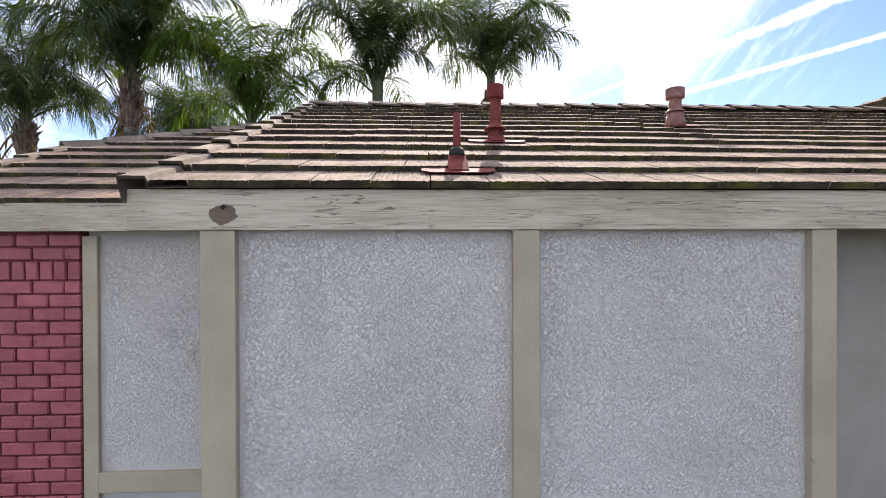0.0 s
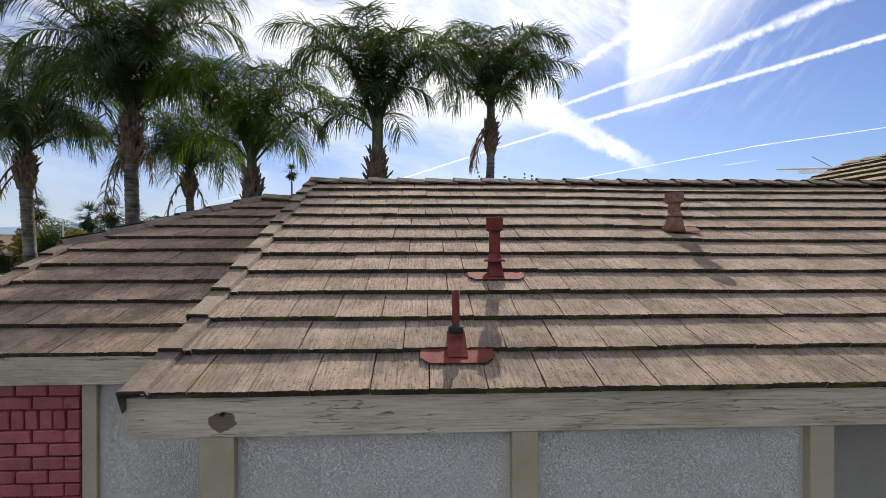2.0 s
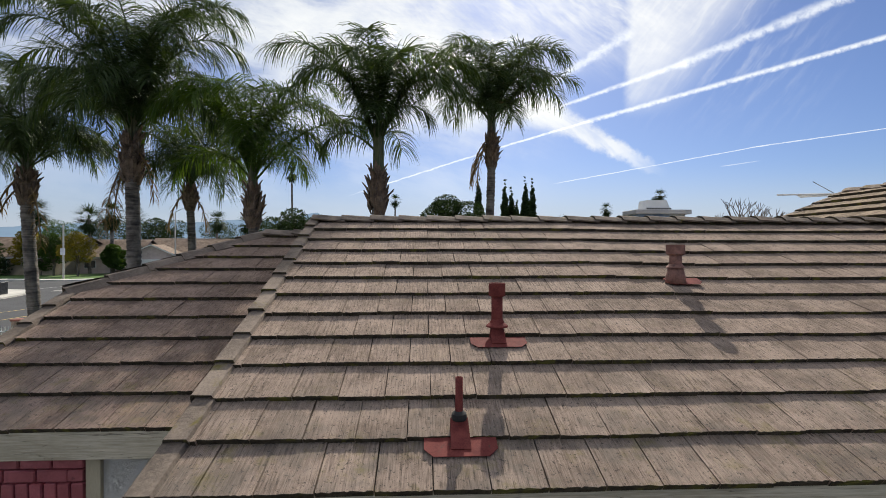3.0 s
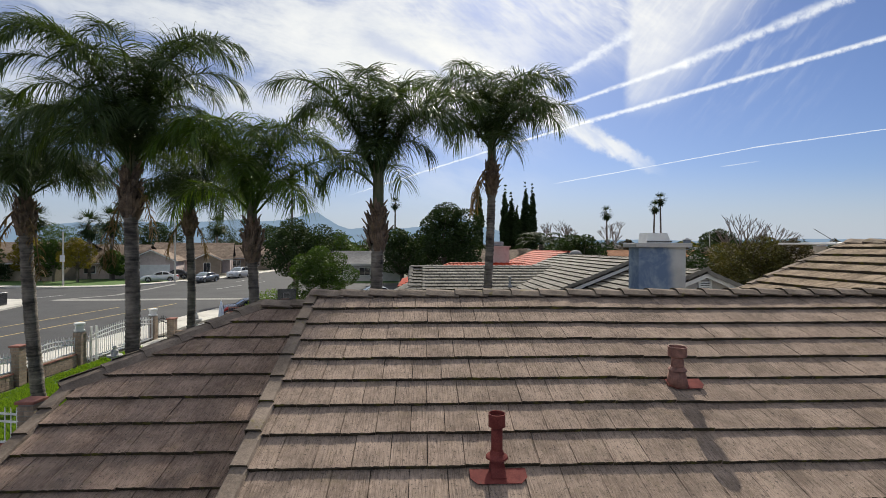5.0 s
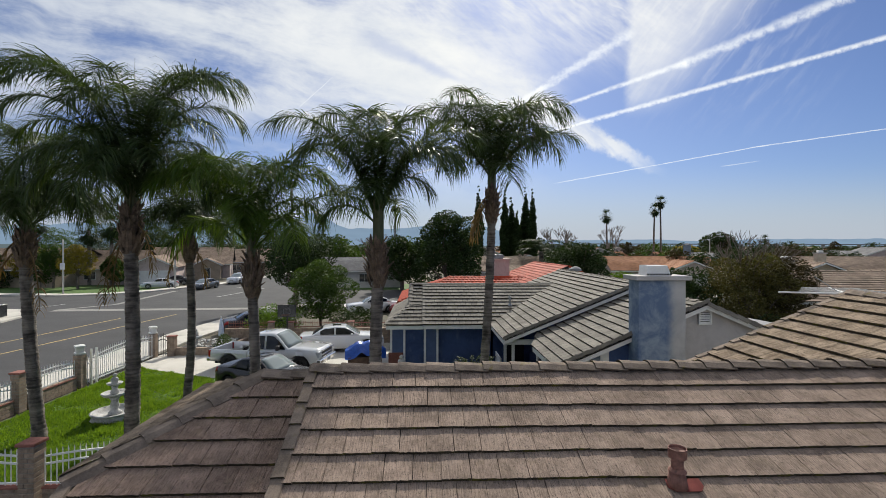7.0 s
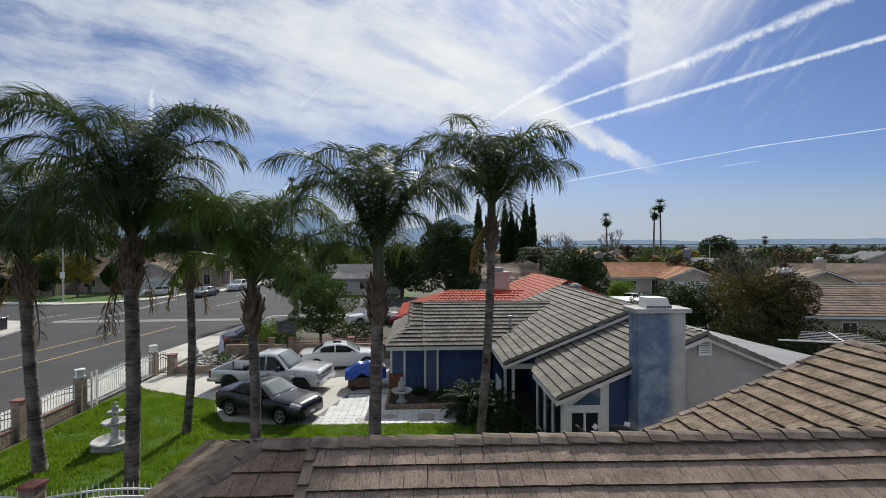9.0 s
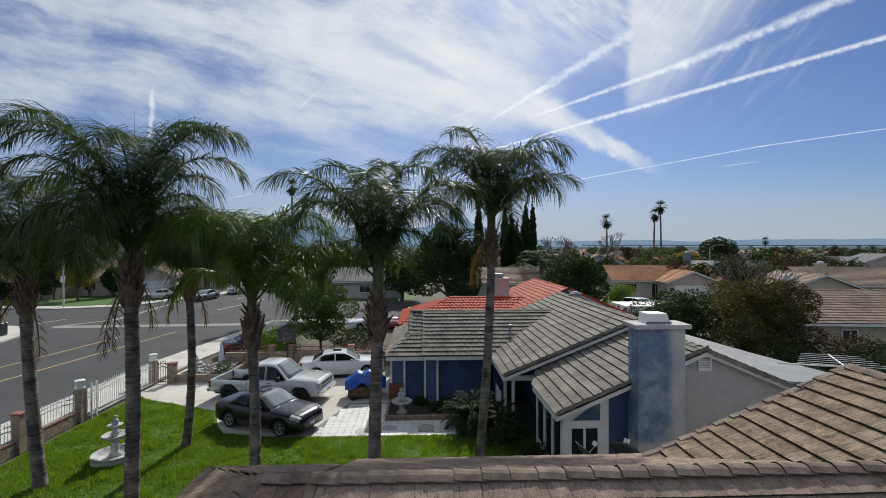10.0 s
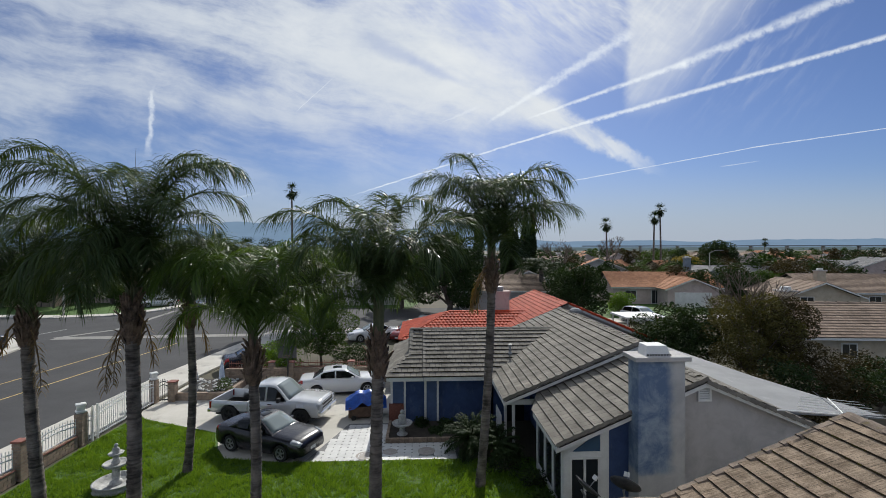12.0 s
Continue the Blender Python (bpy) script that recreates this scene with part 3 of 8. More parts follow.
# ---- mesh helpers ----
def part(name, bm, material, parent=None, label="", smooth=False):
    """Links a bmesh as one mesh object, under a thing or a part."""
    me = bpy.data.meshes.new(name)
    bm.normal_update()
    bm.to_mesh(me)
    bm.free()
    me.materials.append(material)
    if smooth:
        me.shade_smooth()
    ob = new(name, me)
    ob.parent = parent
    if label:
        tagged(ob, label)
    return ob


def thing(name, label, category, at=(0, 0, 0), turn=0.0, group="", kind=""):
    """An Empty that carries the parts of one thing."""
    ob = new(name)
    ob.empty_display_size = 0.1
    ob.matrix_world = pose(*at, 0, 0, turn)
    return tagged(ob, label, category, group, kind)


def box(bm, x0, x1, y0, y1, z0, z1, bevel=0.0):
    m = Matrix.LocRotScale(((x0 + x1) / 2, (y0 + y1) / 2, (z0 + z1) / 2), None, (abs(x1 - x0), abs(y1 - y0), abs(z1 - z0)))
    made = bmesh.ops.create_cube(bm, size=1, matrix=m)
    if bevel:
        edges = list({e for v in made["verts"] for e in v.link_edges})
        bmesh.ops.bevel(bm, geom=edges, offset=bevel, segments=1, affect="EDGES", profile=0.5)
    return bm


def boxed(x0, x1, y0, y1, z0, z1, bevel=0.0):
    return box(bmesh.new(), x0, x1, y0, y1, z0, z1, bevel)


def tube(bm, p, q, r0, r1=None, seg=12, caps=True):
    """A round bar from p to q."""
    p, q = Vector(p), Vector(q)
    r1 = r0 if r1 is None else r1
    m = Matrix.Translation((p + q) / 2) @ (q - p).to_track_quat("Z", "Y").to_matrix().to_4x4()
    bmesh.ops.create_cone(bm, cap_ends=caps, segments=seg, radius1=r0, radius2=r1, depth=(q - p).length, matrix=m)
    return bm


def solid(pts, thick):
    """A slab from a planar outline, thickened along minus its normal."""
    bm = bmesh.new()
    top = [bm.verts.new(p) for p in pts]
    f = bm.faces.new(top)
    f.normal_update()
    d = f.normal * -thick
    low = [bm.verts.new(Vector(p) + d) for p in pts]
    bm.faces.new(list(reversed(low)))
    for i in range(len(pts)):
        j = (i + 1) % len(pts)
        bm.faces.new((top[i], low[i], low[j], top[j]))
    return bm


def prism(bm, outline, depth_vec):
    """An outline of 3D points swept along a vector."""
    a = [bm.verts.new(p) for p in outline]
    b = [bm.verts.new(Vector(p) + Vector(depth_vec)) for p in outline]
    bm.faces.new(a)
    bm.faces.new(list(reversed(b)))
    for i in range(len(a)):
        j = (i + 1) % len(a)
        bm.faces.new((a[j], a[i], b[i], b[j]))
    bmesh.ops.recalc_face_normals(bm, faces=bm.faces)
    return bm


def lathe(bm, profile, at=(0, 0, 0), seg=20):
    """A turned shape from (radius, height) pairs."""
    rings = []
    for r, h in profile:
        rings.append([bm.verts.new((at[0] + r * math.cos(2 * math.pi * k / seg), at[1] + r * math.sin(2 * math.pi * k / seg), at[2] + h)) for k in range(seg)])
    for r0, r1 in zip(rings, rings[1:]):
        for k in range(seg):
            j = (k + 1) % seg
            bm.faces.new((r0[k], r0[j], r1[j], r1[k]))
    bm.faces.new(list(reversed(rings[0])))
    bm.faces.new(rings[-1])
    return bm


# ---- roofs ----
TILE_W, TILE_E, TILE_T = 0.285, 0.337, 0.039


def tile_shape(w=TILE_W, length=TILE_E + 0.05, th=TILE_T, grooves=7, deep=0.004):
    """One striated tile: u across, v up the slope, n off the roof; its foot rests on the course below."""
    rnd = random.Random(grooves)
    bm = bmesh.new()
    us = [0.003 + (w - 0.006) * i / (2 * grooves) for i in range(2 * grooves + 1)]
    front, back = [], []
    for i, u in enumerate(us):
        dip = (deep * rnd.uniform(0.6, 1.2) if i % 2 else 0.0)
        front.append(bm.verts.new((u, rnd.uniform(-0.004, 0.004), 2 * th - 0.5 * dip - rnd.uniform(0, 0.003))))
        back.append(bm.verts.new((u, length, th - dip)))
    f0, f1 = bm.verts.new((us[0], 0.004, th - 0.001)), bm.verts.new((us[-1], 0.004, th - 0.001))
    b0, b1 = bm.verts.new((us[0], length, 0)), bm.verts.new((us[-1], length, 0))
    for i in range(len(us) - 1):
        bm.faces.new((front[i], front[i + 1], back[i + 1], back[i]))
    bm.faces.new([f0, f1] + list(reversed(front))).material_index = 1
    bm.faces.new((f0, front[0], back[0], b0))
    bm.faces.new((front[-1], f1, b1, back[-1]))
    bm.faces.new((f1, f0, b0, b1))
    return bm


def slope_matrix(origin, across, up):
    """Local u, v, n of a roof slope to the world."""
    u, v = Vector(across).normalized(), Vector(up).normalized()
    n = u.cross(v)
    m = Matrix((u, v, n)).transposed().to_4x4()
    m.translation = origin
    return m


def inside(poly, p):
    return all((b[0] - a[0]) * (p[1] - a[1]) - (b[1] - a[1]) * (p[0] - a[0]) >= -1e-6 for a, b in zip(poly, poly[1:] + poly[:1]))


def cut(bm, poly):
    """Trims a bmesh in u, v, n to a convex outline that runs anticlockwise."""
    for a, b in zip(poly, poly[1:] + poly[:1]):
        d = Vector((b[0] - a[0], b[1] - a[1], 0))
        bmesh.ops.bisect_plane(bm, geom=bm.verts[:] + bm.edges[:] + bm.faces[:], plane_co=(a[0], a[1], 0), plane_no=(d.y, -d.x, 0), clear_outer=True)


def lay_tiles(parent, m, poly, material, rnd, skip=lambda u, v: False, dip=lambda u, v: 0.0, e=TILE_E):
    """Separate tiles on a slope, in half bond, trimmed at its outline."""
    shapes = []
    for g in (9, 10, 11):
        bm = tile_shape(grooves=g)
        me = bpy.data.meshes.new("tile")
        bm.to_mesh(me)
        bm.free()
        me.materials.append(material)
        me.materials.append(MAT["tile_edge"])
        shapes.append(me)
    us, vs = [p[0] for p in poly], [p[1] for p in poly]
    row, v = 0, min(vs)
    while v < max(vs) - 0.02:
        u = min(us) - TILE_W * (0.5 if row % 2 else 1.0) - rnd.uniform(0, 0.02)
        while u < max(us):
            at = Matrix.Translation((u, v + rnd.uniform(-0.005, 0.005), rnd.uniform(0, 0.003) - dip(u, v))) @ pose(0, 0, 0, rnd.uniform(-0.35, 0.35), rnd.uniform(-0.5, 0.5), rnd.uniform(-0.5, 0.5))
            corners = [(u + i * TILE_W, v + j * e) for i in (0, 1) for j in (0, 1)]
            hits = [inside(poly, c) for c in corners]
            if all(hits):
                if not skip(u, v):
                    ob = new("tile", rnd.choice(shapes))
                    ob.parent = parent
                    ob.matrix_local = m @ at
            else:
                bm = tile_shape(grooves=7)
                bm.transform(at)
                cut(bm, poly)
                if len(bm.faces) > 1:
                    bm.transform(m)
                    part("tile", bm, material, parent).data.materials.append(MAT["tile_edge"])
                else:
                    bm.free()
            u += TILE_W
        row += 1
        v += e


def joined_tiles(name, parent, m, poly, material, rnd, w=TILE_W, e=TILE_E, th=TILE_T, barrel=0.0, label="", gap=0.003, edge=None):
    """A field of tiles that is too far to pick apart: one mesh, each tile an island of its own."""
    verts, faces = [], []
    us, vs = [p[0] for p in poly], [p[1] for p in poly]
    row, v = 0, min(vs)
    k = 5 if barrel else 3
    while v < max(vs):
        u = min(us) - w * (0.5 if row % 2 else 1.0)
        while u < max(us):
            lift = rnd.uniform(0, 0.006)
            b = len(verts)
            for i in range(k):
                f = i / (k - 1)
                arch = barrel * math.sin(math.pi * f) if barrel else (0.004 if i == 1 else 0)
                uu = u + gap + (w - 2 * gap) * f
                verts += [(uu, v, th * 0.7), (uu, v, 2 * th + arch + lift), (uu, v + e + 0.04, th + arch)]
            for i in range(k - 1):
                p = b + 3 * i
                faces += [(p, p + 3, p + 4, p + 1), (p + 1, p + 4, p + 5, p + 2)]
            u += w
        row += 1
        v += e
    me = bpy.data.meshes.new(name)
    me.from_pydata(verts, [], faces)
    if edge:
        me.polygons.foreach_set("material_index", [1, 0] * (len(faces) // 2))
    bm = bmesh.new()
    bm.from_mesh(me)
    bpy.data.meshes.remove(me)
    cut(bm, poly)
    bm.transform(m)
    field = part(name, bm, material, parent, label)
    if edge:
        field.data.materials.append(edge)
    return tagged(field, kind="stuff")


def cap_mesh(profile, length, material, th=0.016, name="ridge_tile"):
    """A cap tile: a bent cross-section (y, z) swept along x, its far end a little lower so that caps overlap."""
    bm = bmesh.new()
    ends = []
    for x, dz in ((0.0, th + 0.014), (length, 0.0)):
        outer = [bm.verts.new((x, y, z + dz)) for y, z in profile]
        inner = [bm.verts.new((x, y * 0.93, z + dz - th)) for y, z in profile]
        ends.append((outer, inner))
    (o0, i0), (o1, i1) = ends
    n = len(profile)
    for k in range(n - 1):
        bm.faces.new((o0[k], o0[k + 1], o1[k + 1], o1[k]))
        bm.faces.new((i0[k + 1], i0[k], i1[k], i1[k + 1]))
        bm.faces.new((o0[k + 1], o0[k], i0[k], i0[k + 1])).material_index = 1
        bm.faces.new((o1[k], o1[k + 1], i1[k + 1], i1[k]))
    bm.faces.new((o0[0], o1[0], i1[0], i0[0]))
    bm.faces.new((o1[-1], o0[-1], i0[-1], i1[-1]))
    bmesh.ops.recalc_face_normals(bm, faces=bm.faces)
    me = bpy.data.meshes.new(name)
    bm.to_mesh(me)
    bm.free()
    me.materials.append(material)
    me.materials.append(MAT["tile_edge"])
    return me


def lay_caps(parent, p, q, profile, material, rnd, pitch=0.37, name="ridge_tile", side=None):
    """Cap tiles along the line from p to q, each lapping the one before."""
    p, q = Vector(p), Vector(q)
    x = (q - p).normalized()
    y = Vector(side).normalized() if side else Vector((0, 0, 1)).cross(x).normalized()
    y = (y - x * y.dot(x)).normalized()
    z = x.cross(y)
    m = Matrix((x, y, z)).transposed().to_4x4()
    me = cap_mesh(profile, pitch + 0.05, material, name=name)
    count = max(1, round((q - p).length / pitch))
    for i in range(count):
        at = m.copy()
        at.translation = p + x * ((q - p).length * i / count)
        ob = new(name, me)
        ob.parent = parent
        ob.matrix_local = at @ pose(0, rnd.uniform(-0.006, 0.006), rnd.uniform(-0.003, 0.004), rnd.uniform(-1.2, 1.2), rnd.uniform(-0.5, 0.5), rnd.uniform(-1.2, 1.2))


def plan_poly(points, origin, axis_u, axis_up, pitch):
    """Plan points to u, v on a slope with that origin: v runs up the slope."""
    c = math.cos(math.atan(pitch))
    return [((p[0] - origin[0]) * axis_u[0] + (p[1] - origin[1]) * axis_u[1], ((p[0] - origin[0]) * axis_up[0] + (p[1] - origin[1]) * axis_up[1]) / c) for p in points]


def slope(parent, plan, eave, axis_up, pitch, material, rnd, single=True, name="roof", skip=lambda u, v: False, dip=lambda u, v: 0.0, e=TILE_E, th=TILE_T, label="", **kw):
    """A tiled slope over convex plan points; eave: a point (x, y, z) of its deck's foot; axis_up: the plan direction uphill."""
    au = (axis_up[1], -axis_up[0])
    up = Vector((axis_up[0], axis_up[1], pitch)).normalized()
    m = slope_matrix(eave, (au[0], au[1], 0), up)
    poly = plan_poly(plan, eave, au, axis_up, pitch)
    area = sum(a[0] * b[1] - b[0] * a[1] for a, b in zip(poly, poly[1:] + poly[:1]))
    if area < 0:
        poly.reverse()
    low = min(p[1] for p in poly)
    deck = solid([m @ Vector((u, max(v, low + 0.07), 0)) for u, v in poly], 0.02)
    deck_ob = part(name, deck, MAT["deck"], parent)
    if single:
        lay_tiles(deck_ob, m, poly, material, rnd, skip, dip, e)
    else:
        joined_tiles("tile_field", deck_ob, m, poly, material, rnd, e=e, th=th, **kw)
    return deck_ob


RIDGE = [(-0.15, -0.062), (-0.07, -0.012), (0.0, 0.0), (0.07, -0.012), (0.15, -0.062)]
HIP = [(-0.135, -0.080), (-0.075, -0.006), (0.075, -0.006), (0.135, -0.080)]
RAKE = [(0.045, -0.115), (0.043, -0.010), (0.032, 0.0), (-0.085, -0.002), (-0.095, -0.030)]

# ---- ground, road and lawns ----
def sheet(name, pts, z, material, label="", kind="structure", category="", thick=0.0):
    bm = solid([(x, y, z) for x, y in pts], thick) if thick else bmesh.new()
    if not thick:
        bm.faces.new([bm.verts.new((x, y, z)) for x, y in pts])
        bm.normal_update()
        if bm.faces[:] and next(iter(bm.faces)).normal.z < 0:
            bmesh.ops.reverse_faces(bm, faces=bm.faces[:])
    return tagged(part(name, bm, material), label, category, kind=kind)


sheet("ground", [(-2500, -200), (2500, -200), (2500, 3600), (-2500, 3600)], -0.02, MAT["soil"], "dry soil and gardens of the valley floor", category="ground")

# ---- the house with the vent pipes ----
rnd = random.Random(3)
house = thing("house", "single-storey stucco house with brown striated concrete roof tiles", "house")
P_MAIN = 0.412
EAVE_Y, EAVE_Z = 2.159, 2.816
RIDGE_Y, RIDGE_Z = 5.95, EAVE_Z + (5.95 - 2.159) * P_MAIN
LEFT_X, RIGHT_X = -1.40, 9.0


def sag(u, v):
    """The old roof sinks a little along its length and ripples."""
    f = min(1.0, max(0.0, (u - 2.9) / 1.6))
    return 0.024 * f * f * (3 - 2 * f) * min(1.0, v / 1.5) + 0.006 * noise.noise((u * 0.8, v * 1.1, 2))


front = slope(house, [(-1.25, EAVE_Y), (RIGHT_X, EAVE_Y), (RIGHT_X, RIDGE_Y), (-1.33, RIDGE_Y)], (LEFT_X, EAVE_Y, EAVE_Z), (0, 1), P_MAIN,
              MAT["tile_x"], rnd, name="front_roof", dip=sag)
back = slope(house, [(-1.33, RIDGE_Y), (5.6, RIDGE_Y), (5.6, 9.4), (-1.33, 9.4)], (LEFT_X, 9.4, RIDGE_Z - 3.45 * P_MAIN), (0, -1), P_MAIN,
             MAT["tile_x"], rnd, single=False, name="back_roof")
lay_caps(house, (LEFT_X, RIDGE_Y, RIDGE_Z + 0.085), (RIGHT_X, RIDGE_Y, RIDGE_Z + 0.085), RIDGE, MAT["cap_tile"], rnd, 0.375)
up = Vector((0, 1, P_MAIN)).normalized()
lay_caps(house, (-1.31, EAVE_Y - 0.045, EAVE_Z + 0.062), (-1.40, RIDGE_Y, RIDGE_Z + 0.075), RAKE, MAT["cap_tile"], rnd, TILE_E, "rake_tile", side=(-1, 0, 0))

# set-back part with its own roof and a hip
L_EAVE_Y, L_EAVE_Z = 2.985, 2.822
LZ = lambda y: L_EAVE_Z + (y - L_EAVE_Y) * P_MAIN
LRY = 6.33
left_plan = [(-3.42, L_EAVE_Y), (-1.32, L_EAVE_Y), (-1.39, LRY), (-2.18, LRY), (-3.47, 4.92)]
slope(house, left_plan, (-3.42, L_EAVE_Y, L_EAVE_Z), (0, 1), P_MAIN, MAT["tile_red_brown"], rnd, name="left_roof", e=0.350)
lay_caps(house, (-3.45, L_EAVE_Y - 0.045, L_EAVE_Z + 0.062), (-3.58, 4.72, LZ(4.72) + 0.072), RAKE, MAT["cap_tile"], rnd, TILE_E, "rake_tile", side=(-1, 0, 0))
lay_caps(house, (-3.64, 4.73, LZ(4.73) + 0.080), (-2.18, LRY, LZ(LRY) + 0.090), HIP, MAT["cap_tile"], rnd, 0.40, "hip_tile")
lay_caps(house, (-2.15, LRY, LZ(LRY) + 0.085), (-1.38, LRY, LZ(LRY) + 0.085), RIDGE, MAT["cap_tile"], rnd, 0.375)
slope(house, [(-2.18, LRY), (-3.65, 4.75), (-3.65, 7.9)], (-3.65, 4.75, LZ(LRY) - 1.47 * P_MAIN), (1, 0), P_MAIN, MAT["tile_y"], rnd, single=False, name="hip_roof")
slope(house, [(-3.65, 7.9), (LEFT_X, 7.9), (LEFT_X, LRY), (-2.15, LRY)], (-3.65, 7.9, LZ(LRY) - 1.5 * P_MAIN), (0, -1), P_MAIN, MAT["tile_x"], rnd, single=False, name="rear_roof")

# rear wing whose far gable shows its rake
P_WING = 0.416
WX, WZ, WY = 8.25, 5.10, 8.3
slope(house, [(3.9, 5.0), (3.9, WY), (WX, WY), (WX, 5.0)], (3.9, WY, WZ - (WX - 3.9) * P_WING), (1, 0), P_WING, MAT["tile_y"], rnd, single=False, name="wing_roof", w=0.29, th=0.045, barrel=0.004, gap=0.003, edge=MAT["tile_edge"])
slope(house, [(WX, 5.0), (WX, WY), (12.3, WY), (12.3, 5.0)], (12.3, 5.0, WZ - (12.3 - WX) * P_WING), (-1, 0), P_WING, MAT["tile_y"], rnd, single=False, name="wing_roof", w=0.29, th=0.045, barrel=0.004, gap=0.003, edge=MAT["tile_edge"])
lay_caps(house, (3.9, WY + 0.02, WZ - (WX - 3.9) * P_WING + 0.08), (WX, WY + 0.02, WZ + 0.08), [(a * 0.8, b) for a, b in HIP], MAT["cap_tile"], rnd, 0.36, "rake_tile", side=(0, 1, 0))
lay_caps(house, (WX, WY, WZ + 0.085), (WX, 5.0, WZ + 0.085), RIDGE, MAT["cap_tile"], rnd, 0.375)
bm = bmesh.new()
prism(bm, [(4.0, WY - 0.06, 0), (12.2, WY - 0.06, 0), (12.2, WY - 0.06, WZ - 4.1 * P_WING - 0.03), (WX, WY - 0.06, WZ - 0.03), (4.0, WY - 0.06, WZ - 4.1 * P_WING - 0.03)], (0, -0.12, 0))
part("rear_wall", bm, MAT["stucco_plain"], house)

# fascias
part("fascia_board", boxed(-1.355, RIGHT_X, 2.172, 2.212, 2.655, 2.852, 0.003), MAT["fascia"], house, "peeling beige painted fascia board")
part("fascia_board", boxed(-3.55, -1.36, 2.975, 3.01, 2.680, 2.866, 0.003), MAT["fascia"], house)
# walls: panels of stucco between flat trim boards
WALL = 2.226
part("wall", boxed(-0.99, 2.15, WALL, WALL + 0.15, 0, 2.85), MAT["stucco"], house, "off-white worm-textured stucco wall")
# plainer beige render; its darker base colour also carries the recess's shade
part("wall", boxed(2.12, RIGHT_X, 2.50, 2.62, 0, 2.85), MAT["stucco_plain"], house, "grey beige stucco wall with the recess shade painted in")
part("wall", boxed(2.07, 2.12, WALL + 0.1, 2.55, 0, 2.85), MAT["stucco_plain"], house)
part("wall", boxed(-2.20, -0.99, 3.106, 3.28, 0, 2.85), MAT["stucco"], house)
part("wall", boxed(-0.99, -0.90, WALL + 0.15, 3.3, 0, 2.85), MAT["stucco"], house)
for x0, x1 in ((-1.018, -0.853), (0.500, 0.631), (2.035, 2.165)):
    part("trim_board", boxed(x0, x1, 2.180, 2.228, 0, 2.654, 0.003), MAT["trim"], house, "beige painted vertical trim board")
part("trim_board", boxed(-2.224, -2.127, 3.074, 3.108, 0, 2.652, 0.003), MAT["trim"], house)
part("trim_board", boxed(-2.127, -1.018, 3.074, 3.108, 0.925, 1.06, 0.003), MAT["trim"], house)
part("wall", boxed(-3.60, -3.46, 3.262, 7.7, 0, 2.80), MAT["stucco"], house)
brick_wall = part("brick_wall", boxed(-3.62, -2.26, 3.095, 3.26, 0, 2.80), MAT["red_mortar"], house, "dark red painted brick veneer")

brick_mesh, header_mesh = [], []
for wide, tall, store in ((0.201, 0.080, brick_mesh), (0.079, 0.124, header_mesh)):
    for k in range(2):
        me = bpy.data.meshes.new("brick")
        bm = boxed(0, wide, 0, 0.05, 0, tall, 0.007)
        for vert in bm.verts:
            vert.co += Vector((rnd.uniform(-0.0025, 0.0025), rnd.uniform(-0.003, 0.003), rnd.uniform(-0.002, 0.002)))
        bm.to_mesh(me)
        bm.free()
        me.materials.append(MAT["red_brick"])
        store.append(me)
zb, course = 2.672 - 0.0895, 0
while zb > 0.25:
    header = course == 2
    tall = 0.134 if header else 0.0895
    if header:
        zb -= tall - 0.0895
    step = 0.0905 if header else 0.2115
    x = -2.232 - (0.0 if header or course % 2 else step / 2)
    if not header and course % 2 == 1:
        ob = new("brick", brick_mesh[0])
        ob.parent = brick_wall
        ob.matrix_local = Matrix.Translation((-2.232 - 0.1, 3.066, zb)) @ Matrix.Diagonal((0.49, 1, 1, 1))
    x = -2.232 - (0.1057 if not header and course % 2 == 1 else 0.0)
    while x > -3.5:
        ob = new("brick", rnd.choice(header_mesh if header else brick_mesh))
        ob.parent = brick_wall
        ob.matrix_local = Matrix.Translation((x - step + 0.01, 3.066 + rnd.uniform(-0.002, 0.002), zb))
        x -= step
    zb -= 0.0895
    course += 1

# vent pipes
P1_TOP, P2_TOP, P2_RING = 0.32, 0.432, 0.10
def flashing(vent, x, y, w, d):
    z = 1.998 + P_MAIN * y
    bm = bmesh.new()
    c = 0.05
    pts = [(-w / 2 + c, -d / 2), (w / 2 - c, -d / 2), (w / 2, -d / 2 + c), (w / 2, d / 2), (-w / 2, d / 2), (-w / 2, -d / 2 + c)]
    bm = solid([(x + a, y + b, z + b * P_MAIN * 0.85 + 0.004) for a, b in pts], 0.004)
    part("flashing", bm, MAT["vent_red"], vent, "oxide red metal flashing")
    return z


def vent(x, y, w, d, cone, stem, fore=0.0, aside=0.0, coat="vent_red"):
    v = thing("vent_pipe", "oxide red painted metal vent pipe on the tiled roof", "vent pipe", group="vent pipes on the roof")
    flashing(v, x + aside, y - fore, w, d)
    z = 1.998 + P_MAIN * y
    bm = bmesh.new()
    lathe(bm, cone, (x, y + 0.02, z - 0.02), 20)
    part("base_cone", bm, MAT[coat], v, smooth=True)
    bm = bmesh.new()
    lathe(bm, stem, (x, y + 0.02, z - 0.02), 20)
    part("stem", bm, MAT[coat], v, smooth=True)
    if fore:
        foot = 1.998 + P_MAIN * (y - fore)
        part("saddle", prism(bmesh.new(), [(x - 0.055, y - fore - 0.03, foot), (x + 0.055, y - fore - 0.03, foot), (x + 0.05, y + 0.02, z + 0.07), (x - 0.05, y + 0.02, z + 0.07)], (0, 0.03, -0.04)), MAT[coat], v)
    return v, z


